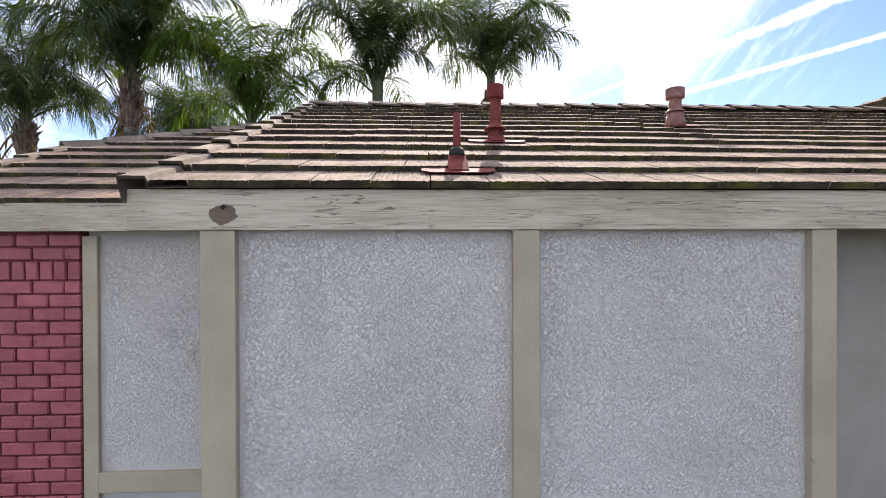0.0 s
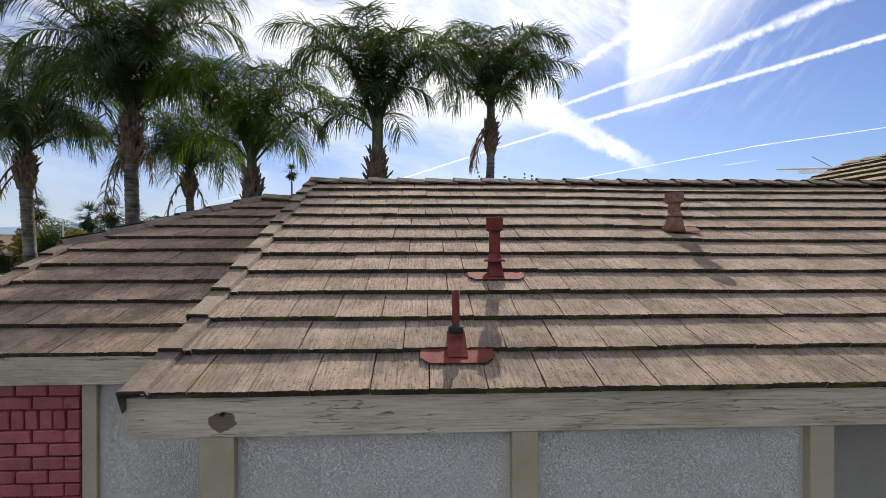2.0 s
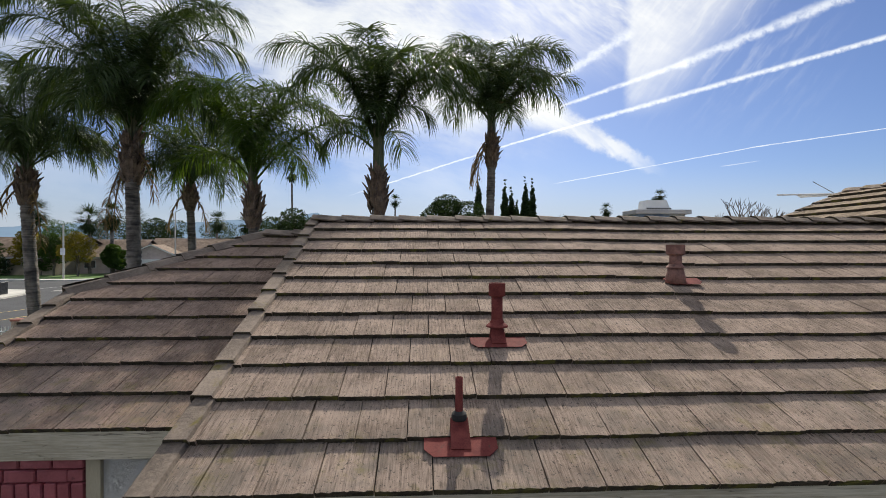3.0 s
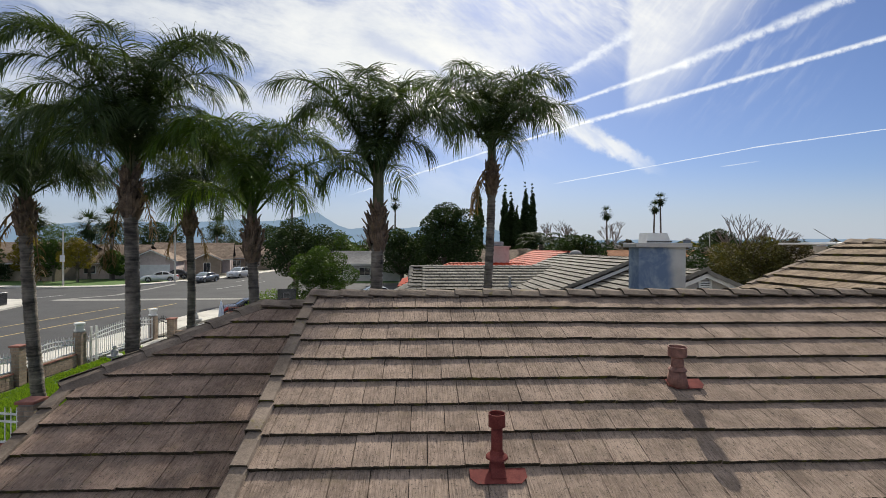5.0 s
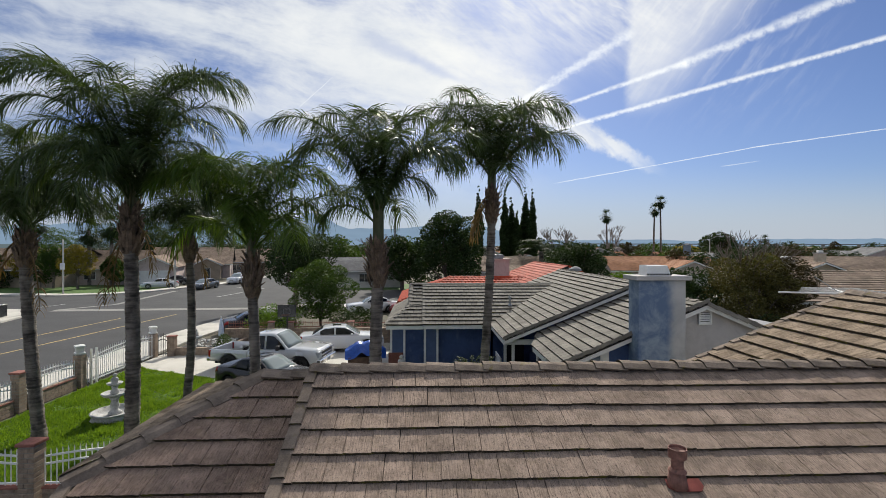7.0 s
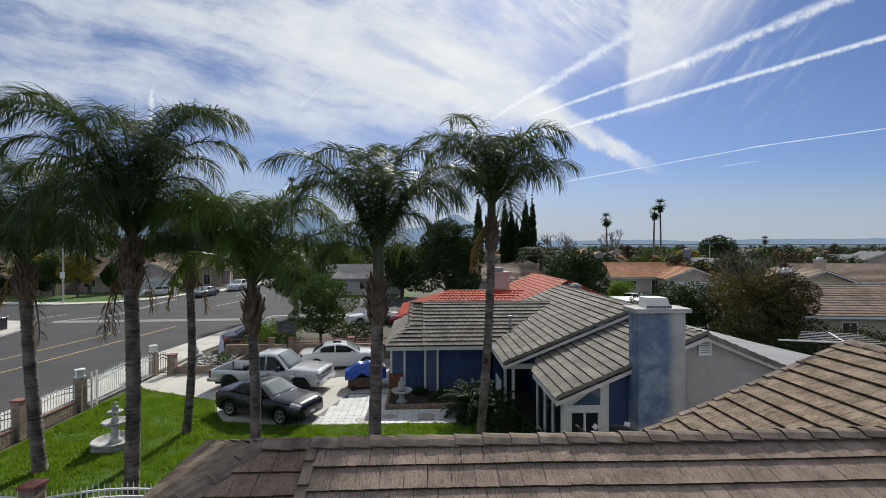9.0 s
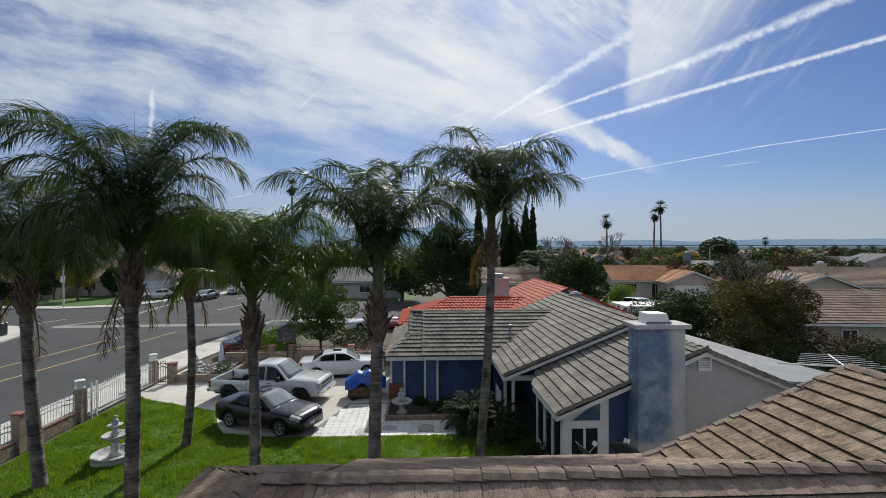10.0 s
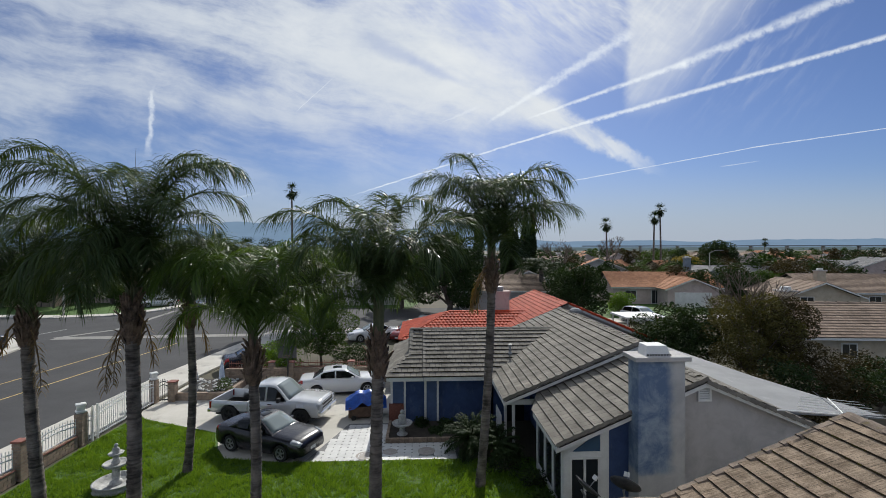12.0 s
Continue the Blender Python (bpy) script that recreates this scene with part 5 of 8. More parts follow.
# solid black boxes on the cowl's face, painted as unlit slots
for k in range(9):
    x = 6.655 + k * 0.086
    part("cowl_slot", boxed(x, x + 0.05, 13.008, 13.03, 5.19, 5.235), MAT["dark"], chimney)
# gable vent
# near-black backing paints the shade behind the slats
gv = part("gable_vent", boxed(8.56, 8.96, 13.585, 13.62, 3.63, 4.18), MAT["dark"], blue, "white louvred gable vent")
for k in range(7):
    part("slat", prism(bmesh.new(), [(8.59, 13.540, 3.655 + k * 0.072), (8.59, 13.585, 3.665 + k * 0.072), (8.59, 13.585, 3.703 + k * 0.072), (8.59, 13.565, 3.693 + k * 0.072)], (0.34, 0, 0)), MAT["white"], gv)
for x0, x1, z0, z1 in ((8.55, 8.60, 3.62, 4.19), (8.92, 8.97, 3.62, 4.19), (8.60, 8.92, 4.145, 4.19), (8.60, 8.92, 3.62, 3.66)):
    part("vent_frame", boxed(x0, x1, 13.535, 13.60, z0, z1), MAT["white"], gv)
# front walls: white posts, blue lap siding between them, brick foot
for x0, x1, yy in ((-1.55, -1.45, 21.56), (-0.92, -0.82, 21.56), (0.06, 0.17, 21.40), (0.66, 0.76, 21.40)):
    part("post", boxed(x0, x1, yy, yy + 0.09, 0, 2.22, 0.004), MAT["white"], blue)
for x0, x1, yy, z0 in ((-1.45, -0.92, 21.59, 0.95), (0.17, 0.66, 21.44, 0.0)):
    for k in range(int((2.2 - z0) / 0.16)):
        part("siding_board", prism(bmesh.new(), [(x0, yy - 0.01, z0 + k * 0.16), (x0, yy + 0.05, z0 + k * 0.16), (x0, yy + 0.05, z0 + k * 0.16 + 0.158), (x0, yy + 0.02, z0 + k * 0.16 + 0.158)], (x1 - x0, 0, 0)), MAT["blue_board"], blue)
part("brick_foot", boxed(-1.62, -0.92, 21.48, 21.62, 0, 0.95, 0.01), MAT["red_brown"], blue, "red brown brick foot")
# porch posts and beam
part("beam", boxed(3.35, 5.0, WY0 + 0.35, WY0 + 0.45, 2.1, 2.3), MAT["white"], blue)
for x0, yy in ((3.62, 18.0), (3.42, 18.7), (4.82, 17.6)):
    part("porch_post", boxed(x0, x0 + 0.11, yy, yy + 0.11, 0, 2.25, 0.004), MAT["white"], blue)
part("gate_panel", boxed(3.3, 3.34, 18.9, 20.2, 0.1, 1.3), MAT["white"], blue)
# flat panel; the porch's darkness is in its near-black colour
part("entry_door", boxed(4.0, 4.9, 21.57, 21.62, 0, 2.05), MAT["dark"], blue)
# sun room under the front gable
room = part("sun_room", boxed(4.40, 5.72, 13.66, 13.76, 0, 0.35), MAT["white"], blue, "white framed sun room")
for x0, x1, z0, z1 in ((4.32, 4.50, 0, 2.3), (4.50, 5.48, 1.98, 2.12), (5.48, 5.74, 0, 2.78), (4.50, 5.48, 0, 0.42)):
    part("frame", boxed(x0, x1, 13.58, 13.68, z0, z1), MAT["white"], room)
part("frame", boxed(4.50, 5.48, 13.55, 13.6, 1.90, 1.98), MAT["white"], room)
for x0, x1 in ((4.50, 4.58), (4.95, 5.02), (5.40, 5.48)):
    part("frame", boxed(x0, x1, 13.56, 13.62, 0.42, 1.95), MAT["white"], room)
for x0, x1 in ((4.58, 4.95), (5.02, 5.40)):
    part("pane", boxed(x0, x1, 13.60, 13.62, 0.42, 1.92), MAT["dark_glass"], room)
part("transom", prism(bmesh.new(), [(4.62, 13.61, 2.12), (5.48, 13.61, 2.12), (5.48, 13.61, 2.72)], (0, 0.02, 0)), MAT["blue_glass"], room)
part("header", prism(bmesh.new(), [(4.32, 13.64, 2.1), (5.74, 13.64, 2.1), (5.74, 13.64, 2.95), (4.32, 13.64, 2.36)], (0, 0.02, 0)), MAT["white"], room)
for y0, y1 in ((13.7, 13.85), (14.7, 14.85), (15.7, 15.85), (16.75, 16.9)):
    part("frame", boxed(4.32, 4.42, y0, y1, 0, 2.25), MAT["white"], room)
for y0, y1 in ((13.85, 14.7), (14.85, 15.7), (15.85, 16.75)):
    part("pane", boxed(4.36, 4.38, y0, y1, 0.3, 2.1), MAT["dark_glass"], room)
part("frame", boxed(4.34, 4.42, 13.85, 16.75, 0, 0.3), MAT["white"], room)
part("frame", boxed(4.34, 4.42, 13.85, 16.75, 2.1, 2.25), MAT["white"], room)
# roof pipe on the front range
part("roof_pipe", lathe(bmesh.new(), [(0.13, 0.0), (0.1, 0.08), (0.06, 0.12), (0.055, 0.42), (0.09, 0.43), (0.09, 0.5)], (4.4, 22.5, FZ + (22.5 - FE) * FP + 0.03)), MAT["grey_metal"], blue, "grey metal roof vent pipe")
# flat white patio roof beside the house
patio = thing("patio_cover", "flat white patio cover beside the house", "patio cover")
part("roof_panel", solid([(x, y, 3.22 - 0.07 * (x - 11.2)) for x, y in ((11.25, 13.8), (14.8, 13.8), (13.75, 18.0), (13.0, 23.5), (10.42, 23.5), (10.42, 18.25), (11.25, 18.25))], 0.10), MAT["white_roof"], patio)
for xx, yy in ((14.6, 14.2), (13.7, 17.8), (13.05, 23.2)):
    part("post", boxed(xx, xx + 0.12, yy, yy + 0.12, 0, 2.78), MAT["white"], patio)

# satellite dishes beside the sun room
def dish(x, y, z, yaw, tilt, r):
    d = thing("satellite_dish", "grey satellite dish on a bent mast", "satellite dish", at=(x, y, z), turn=yaw, group="satellite dishes")
    bm = bmesh.new()
    lathe(bm, [(0.02, 0.0), (r * 0.5, 0.03), (r * 0.8, 0.075), (r, 0.12), (r * 0.99, 0.13), (r * 0.78, 0.09), (r * 0.5, 0.045)], seg=24)
    bm.transform(pose(0, 0, 0.5, tilt, 0, 0))
    part("reflector", bm, MAT["dish_grey"], d, smooth=True)
    bm = bmesh.new()
    tube(bm, (0, 0, -z), (0, 0, 0.3), 0.025)
    tube(bm, (0, 0, 0.3), (0, 0.12, 0.5), 0.025)
    part("mast", bm, MAT["grey_metal"], d)
    way = Vector((0, -math.sin(radians(tilt)), math.cos(radians(tilt))))
    bm = tube(bmesh.new(), (0, 0, 0.42), Vector((0, 0, 0.36)) + way * 0.48, 0.015)
    part("arm", bm, MAT["grey_metal"], d)
    bm = bmesh.new()
    p = Vector((0, 0, 0.38)) + way * 0.5
    tube(bm, p - way * 0.06, p + way * 0.07, 0.045)
    tube(bm, p + Vector((0.08, 0, 0)) - way * 0.06, p + Vector((0.08, 0, 0)) + way * 0.07, 0.04)
    part("receiver", bm, MAT["white"], d)


dish(4.50, 12.2, 1.22, 100, 40, 0.40)
dish(5.60, 12.2, 1.22, 140, 48, 0.42)

# ---- street, pavements, driveway, lawn ----
frnd = random.Random(8)
FAR_KERB = [(-140, 60), (-70, 57.4), (-51, 56.4), (-43.8, 55.6), (-38.4, 57.3), (-35.3, 61.5), (-34.0, 66.0), (-31.9, 70.1), (-30.7, 77.8), (-30.2, 87.5), (-30, 110), (-40, 170)]
sheet("road", [(-31.5, -20), (-18.2, -20), (-17.2, 30), (-15.2, 46), (-8.0, 46.5), (60, 58), (60, 68), (-8, 62), (-12, 75), (-14, 110), (-26, 170)] + FAR_KERB[::-1] + [(-140, 44.6), (-39.4, 43.8), (-36.7, 43.3), (-33.9, 40.2), (-32.8, 36.3)], 0.0, MAT["asphalt"], "dark patched asphalt street", category="road")


def strip(name, pts, width, z, material, label, category="", thick=0.0, kind="structure"):
    """A band of that width to the left of a chain of points."""
    left = []
    for i, p in enumerate(pts):
        a, b = Vector(pts[max(i - 1, 0)]), Vector(pts[min(i + 1, len(pts) - 1)])
        d = (b - a).normalized()
        left.append((p[0] - d.y * width, p[1] + d.x * width))
    ob = sheet(name, list(pts) + left[::-1], z, material, label, kind, category)
    if thick:
        md = bmesh.new()
        md.from_mesh(ob.data)
        ext = bmesh.ops.extrude_face_region(md, geom=md.faces[:])
        bmesh.ops.translate(md, verts=[v for v in ext["geom"] if isinstance(v, bmesh.types.BMVert)], vec=(0, 0, -thick))
        bmesh.ops.recalc_face_normals(md, faces=md.faces)
        md.to_mesh(ob.data)
        md.free()
    return ob


strip("pavement", [(-18.2, -20), (-17.2, 30), (-15.2, 46), (-8.0, 46.5), (60, 58)], -2.6, 0.13, MAT["concrete"], "pale concrete pavement with kerb", "pavement", 0.13)
strip("pavement", FAR_KERB, 2.0, 0.13, MAT["concrete"], "pale concrete pavement with kerb", "pavement", 0.13)
strip("pavement", [(-140, 44.6), (-39.4, 43.8), (-36.7, 43.3), (-33.9, 40.2), (-32.8, 36.3), (-31.5, -20)], -2.4, 0.13, MAT["concrete"], "pale concrete pavement with kerb", "pavement", 0.13)
strip("cross_gutter", [(-34.4, 42.8), (-23.9, 43.3), (-12.5, 43.8)], 1.3, 0.006, MAT["gutter"], "pale concrete gutter across the street", "gutter")
strip("cross_gutter", [(-34.3, 43.4), (-31.4, 47.8), (-33.0, 62.0)], 0.6, 0.005, MAT["gutter"], "pale concrete gutter across the street", "gutter")
for pts in ([(-26.1, 2), (-23.4, 25.9), (-21.7, 40.6)], [(-29.3, 2), (-26.1, 28.9), (-25.1, 38.5)]):
    strip("road_marking", pts, 0.13, 0.008, MAT["yellow"], "worn yellow road line", "road marking")
for p, q in (((-37.5, 45.4), (-36.9, 48.2)), ((-24.4, 54.4), (-23.5, 59.7)), ((-23.3, 62), (-22.8, 66)), ((-26.8, 66), (-26.5, 68.5)), ((-26.2, 71), (-26.0, 73.5))):
    strip("road_marking", [p, q], 0.2, 0.008, MAT["road_white"], "worn white road line", "road marking")
lawn = sheet("lawn", [(-14.3, 11.0), (4.4, 11.0), (4.4, 17.75), (-5.3, 17.75), (-7.9, 18.2), (-8.6, 19.2), (-9.3, 20.75), (-14.3, 22.9)], 0.03, MAT["lawn_soil"], "short green lawn", category="lawn")
sheet("driveway", [(-14.45, 22.9), (-9.3, 20.75), (-8.6, 19.2), (-7.9, 18.2), (-5.3, 17.75), (-1.6, 17.75), (-1.6, 28.2), (-14.45, 28.2)], 0.012, MAT["concrete"], "pale concrete driveway", category="driveway")


def blades(name, poly, count, tall, material, label, seed, z=0.03):
    """Grass as one mesh of bent blades over a convex outline."""
    rnd = random.Random(seed)
    xs, ys = [p[0] for p in poly], [p[1] for p in poly]
    verts, faces = [], []
    while len(faces) < count:
        x, y = rnd.uniform(min(xs), max(xs)), rnd.uniform(min(ys), max(ys))
        odd = False
        for (ax, ay), (bx, by) in zip(poly, poly[1:] + poly[:1]):
            if (ay > y) != (by > y) and x < (bx - ax) * (y - ay) / (by - ay) + ax:
                odd = not odd
        if not odd:
            continue
        a, h, w = rnd.uniform(0, 6.28), tall * rnd.uniform(0.5, 1.3) * max(0.35, 1.0 + 0.9 * noise.noise((x * 0.9, y * 0.9, 0)) + 0.9 * noise.noise((x * 3.1, y * 3.1, 4))), rnd.uniform(0.012, 0.024)
        c, s = math.cos(a), math.sin(a)
        lx, ly = rnd.uniform(-0.6, 0.6) * h, rnd.uniform(-0.6, 0.6) * h
        b = len(verts)
        verts += [(x - c * w, y - s * w, z - 0.01), (x + c * w, y + s * w, z - 0.01), (x + lx, y + ly, z + h)]
        faces.append((b, b + 1, b + 2))
    me = bpy.data.meshes.new(name)
    me.from_pydata(verts, [], faces)
    me.materials.append(material)
    return tagged(new(name, me), label, "grass", kind="stuff")


blades("grass", [(-14.2, 11.1), (4.3, 11.1), (4.3, 17.7), (-5.3, 17.7), (-7.9, 18.15), (-8.7, 19.2), (-9.4, 20.7), (-14.2, 22.8)], 150000, 0.085, MAT["grass"], "short sunlit green grass of the front lawn", 4)

# patterned tile terrace: pale octagons with dark cut corners
terrace = tagged(new("terrace"), "white tiled terrace with dark diamond insets", "terrace", kind="structure")
octagon = bmesh.new()
c8 = 0.05
octagon.faces.new([octagon.verts.new(v) for v in ((-0.149 + c8, -0.149, 0), (0.149 - c8, -0.149, 0), (0.149, -0.149 + c8, 0), (0.149, 0.149 - c8, 0), (0.149 - c8, 0.149, 0), (-0.149 + c8, 0.149, 0), (-0.149, 0.149 - c8, 0), (-0.149, -0.149 + c8, 0))])
ext = bmesh.ops.extrude_face_region(octagon, geom=octagon.faces[:])
bmesh.ops.translate(octagon, verts=[v for v in ext["geom"] if isinstance(v, bmesh.types.BMVert)], vec=(0, 0, 0.012))
bmesh.ops.recalc_face_normals(octagon, faces=octagon.faces)
oct_me = bpy.data.meshes.new("tile")
octagon.to_mesh(oct_me)
octagon.free()
oct_me.materials.append(MAT["white_tile"])
sheet_bm = bmesh.new()
prism(sheet_bm, [(-4.65, 17.78, 0.022), (1.5, 17.78, 0.022), (1.5, 19.34, 0.022), (-1.66, 19.34, 0.022), (-1.66, 21.55, 0.022), (-3.5, 21.55, 0.022)], (0, 0, -0.02))
part("bed", sheet_bm, MAT["slate"], terrace)
y = 17.93
while y < 21.4:
    x = -4.5
    while x < 1.45:
        front_left = x < -1.75 or y < 19.25
        medallion = math.hypot((x + 2.35), (y - 18.2) * 1.1) < 0.33 or math.hypot((x - 0.15), (y - 18.5)) < 0.33 or math.hypot(x + 1.35, y - 18.5) < 0.30
        if front_left and not medallion and x > -4.5 + (y - 17.78) * 0.29:
            ob = new("tile", oct_me)
            ob.parent = terrace
            ob.matrix_local = Matrix.Translation((x, y, 0.016 + frnd.uniform(0, 0.003)))
        x += 0.30
    y += 0.30
for x, yy, r in ((-2.35, 18.2, 0.36), (0.15, 18.5, 0.36), (-1.35, 18.5, 0.30)):
    part("medallion", lathe(bmesh.new(), [(r, 0.0), (r, 0.028), (r * 0.75, 0.03), (r * 0.7, 0.026), (r * 0.3, 0.03)], (x, yy, 0.004), 24), MAT["medallion"], terrace)


# ---- planting ----
def leaf_cloud(centres, count, size, rnd, flat=0.6):
    """Many small bent leaves round clump centres (x, y, z, radius)."""
    verts, faces = [], []
    weights = [c[3] ** 2 for c in centres]
    for c in rnd.choices(centres, weights, k=count):
        while True:
            d = Vector((rnd.uniform(-1, 1), rnd.uniform(-1, 1), rnd.uniform(-1, 1)))
            if 0.05 < d.length < 1:
                break
        d = d.normalized() * (d.length ** 0.45)
        p = Vector(c[:3]) + Vector((d.x * c[3], d.y * c[3], d.z * c[3] * flat))
        a = Vector((rnd.gauss(0, 1), rnd.gauss(0, 1), rnd.gauss(0, 0.7))).normalized() * size * rnd.uniform(0.6, 1.3)
        s = a.cross(Vector((rnd.gauss(0, 1), rnd.gauss(0, 1), rnd.gauss(0, 1)))).normalized() * size * rnd.uniform(0.28, 0.5)
        b = len(verts)
        verts += [p - a, p + s * 0.9, p + a, p - s]
        faces.append((b, b + 1, b + 2, b + 3))
    return verts, faces


def limb(bm, p, q, r0, r1, rnd, seg=6, bend=0.15):
    pts = []
    p, q = Vector(p), Vector(q)
    ln = (q - p).length
    for i in range(4):
        f = i / 3
        pts.append(p.lerp(q, f) + Vector((rnd.uniform(-bend, bend), rnd.uniform(-bend, bend), 0)) * ln * (f * (1 - f)) * 2)
    for i in range(3):
        tube(bm, pts[i], pts[i + 1], r0 + (r1 - r0) * i / 3, r0 + (r1 - r0) * (i + 1) / 3, seg, False)


def broad_tree(name, label, x, y, height, radius, material, seed, trunk=None, leaves=5000, leaf=0.14, base=0.3, category="tree", flat=0.75, group=""):
    """A tree or shrub: tapered trunk, limbs, and a crown of leaf clumps with gaps."""
    rnd = random.Random(seed)
    tree = thing(name, label, category, at=(x, y, 0), group=group)
    z0 = height * base
    bm = bmesh.new()
    tr = trunk or max(0.05, height * 0.028)
    limb(bm, (0, 0, -0.1), (rnd.uniform(-0.1, 0.1) * radius, 0, z0 + 0.15 * height), tr, tr * 0.65, rnd, 8, 0.06)
    centres = []
    n = 16
    for i in range(n):
        a = 2.4 * i + rnd.uniform(-0.4, 0.4)
        f = (i + 0.5) / n
        z = z0 + (height - z0) * (0.08 + 0.80 * f)
        rr = radius * math.sqrt(max(0.05, 1 - (2 * f - 0.85) ** 2 / 1.6)) * rnd.uniform(0.45, 0.8)
        c = (rr * math.cos(a), rr * math.sin(a), z, radius * rnd.uniform(0.28, 0.46))
        centres.append(c)
        limb(bm, (0, 0, z0 * rnd.uniform(0.8, 1.1) + 0.1), c[:3], tr * 0.45, tr * 0.08, rnd, 5)
    centres.append((0, 0, z0 + (height - z0) * 0.55, radius * 0.55))
    centres.append((0, 0, height - radius * 0.3, radius * 0.30))
    part("trunk", bm, MAT["bark"], tree)
    verts, faces = leaf_cloud(centres, leaves, leaf, rnd, flat)
    me = bpy.data.meshes.new("crown")
    me.from_pydata(verts, [], faces)
    me.materials.append(material)
    crown = new("crown", me)
    crown.parent = tree
    return tree


def sago(x, y, r, seed):
    rnd = random.Random(seed)
    s = thing("sago_palm", "dark green sago palm with stiff arching leaves", "shrub", at=(x, y, 0))
    part("stem", lathe(bmesh.new(), [(0.22, 0), (0.26, 0.25), (0.2, 0.5)]), MAT["palm_boot"], s)
    for i in range(64):
        el = rnd.choice((75, 60, 45, 30, 15, 0))
        me = frond_mesh("frond", r * rnd.uniform(0.8, 1.1), (el, el - 70), rnd, leaflets=40, leaf_len=0.2, material=MAT["leaf_dark"], bend=1.3, wide=0.012)
        ob = new("frond", me)
        ob.parent = s
        ob.matrix_local = pose(0, 0, 0.5, 0, 0, i * 137.5)


sago(2.0, 18.35, 1.45, 31)
sago(2.9, 17.6, 1.1, 32)
for i, (x, y, h, r, mat) in enumerate(((3.1, 16.6, 0.8, 0.7, "leaf_dark"), (3.9, 15.6, 0.6, 0.6, "leaf_dark"), (2.6, 19.9, 0.9, 0.6, "leaf_dark"), (3.9, 14.4, 0.5, 0.5, "leaf_mid"), (1.1, 20.6, 0.55, 0.4, "leaf_dark"), (-0.1, 20.9, 0.5, 0.4, "leaf_dark"), (0.6, 20.1, 0.35, 0.4, "leaf_dark"), (3.4, 17.4, 0.5, 0.7, "leaf_dark"))):
    broad_tree("shrub", "low dark shrub beside the blue house", x, y, h, r, MAT[mat], 60 + i, 0.03, 500, 0.07, 0.1, "shrub")
# bed with a brick edge and a bird bath statue
bed = thing("planting_bed", "planting bed with low brick edging", "planting bed")
part("soil", boxed(-1.5, 1.5, 19.5, 21.4, 0.0, 0.14), MAT["dark_soil"], bed)
for x in np.arange(-1.6, 1.6, 0.2):
    part("edging_brick", boxed(x, x + 0.19, 19.36, 19.48, 0, 0.2, 0.008), MAT["tan_brick"], bed)
for yy in np.arange(19.5, 21.4, 0.2):
    part("edging_brick", boxed(-1.62, -1.5, yy, yy + 0.19, 0, 0.2, 0.008), MAT["tan_brick"], bed)


def statue_mesh(x, y, z, h):
    bm = bmesh.new()
    lathe(bm, [(0.16 * h, 0), (0.22 * h, 0.1 * h), (0.17 * h, 0.3 * h), (0.20 * h, 0.5 * h), (0.15 * h, 0.65 * h), (0.06 * h, 0.72 * h), (0.11 * h, 0.80 * h), (0.12 * h, 0.88 * h), (0.05 * h, 1.0 * h)], (x, y, z), 12)
    for v in bm.verts:
        v.co.x, v.co.y = x + (v.co.x - x) * 1.45, y + (v.co.y - y) * 1.25
        v.co += Vector((noise.noise(v.co * 7), noise.noise(v.co * 7 + Vector((9, 0, 0))), 0)) * 0.05 * h
    return bm


bath = thing("bird_bath", "white stone bird bath with a seated statue", "bird bath", at=(-0.92, 19.95, 0.12))
part("pedestal", lathe(bmesh.new(), [(0.24, 0), (0.24, 0.06), (0.13, 0.12), (0.11, 0.35), (0.2, 0.42)]), MAT["white_stone"], bath, smooth=True)
part("bowl", lathe(bmesh.new(), [(0.18, 0.40), (0.40, 0.46), (0.46, 0.54), (0.44, 0.56), (0.38, 0.52), (0.1, 0.49)], seg=28), MAT["white_stone"], bath, smooth=True)
part("statue", statue_mesh(0, 0, 0.49, 0.62), MAT["white_stone"], bath, smooth=True)

# tiered fountain on the lawn
ft = thing("fountain", "grey white tiered stone fountain on the lawn", "fountain", at=(-10.75, 16.2, 0.02))
ft.scale = (0.82, 0.82, 0.86)
part("basin", lathe(bmesh.new(), [(0.82, 0), (0.86, 0.05), (0.80, 0.12), (0.84, 0.26), (0.88, 0.30), (0.80, 0.31), (0.76, 0.18), (0.1, 0.15)], seg=40), MAT["white_stone"], ft, smooth=True)
part("pedestal", lathe(bmesh.new(), [(0.24, 0.14), (0.24, 0.25), (0.14, 0.32), (0.17, 0.5), (0.13, 0.7), (0.22, 0.86)], seg=20), MAT["white_stone"], ft, smooth=True)
part("bowl", lathe(bmesh.new(), [(0.16, 0.84), (0.42, 0.92), (0.50, 1.02), (0.47, 1.04), (0.38, 0.98), (0.1, 0.95)], seg=32), MAT["white_stone"], ft, smooth=True)
part("upper_pedestal", lathe(bmesh.new(), [(0.12, 0.95), (0.17, 1.05), (0.10, 1.18), (0.15, 1.32)], seg=16), MAT["white_stone"], ft, smooth=True)
part("upper_bowl", lathe(bmesh.new(), [(0.10, 1.30), (0.26, 1.36), (0.30, 1.42), (0.27, 1.43), (0.05, 1.38)], seg=24), MAT["white_stone"], ft, smooth=True)
part("statue", statue_mesh(0, 0, 1.30, 0.50), MAT["white_stone"], ft, smooth=True)


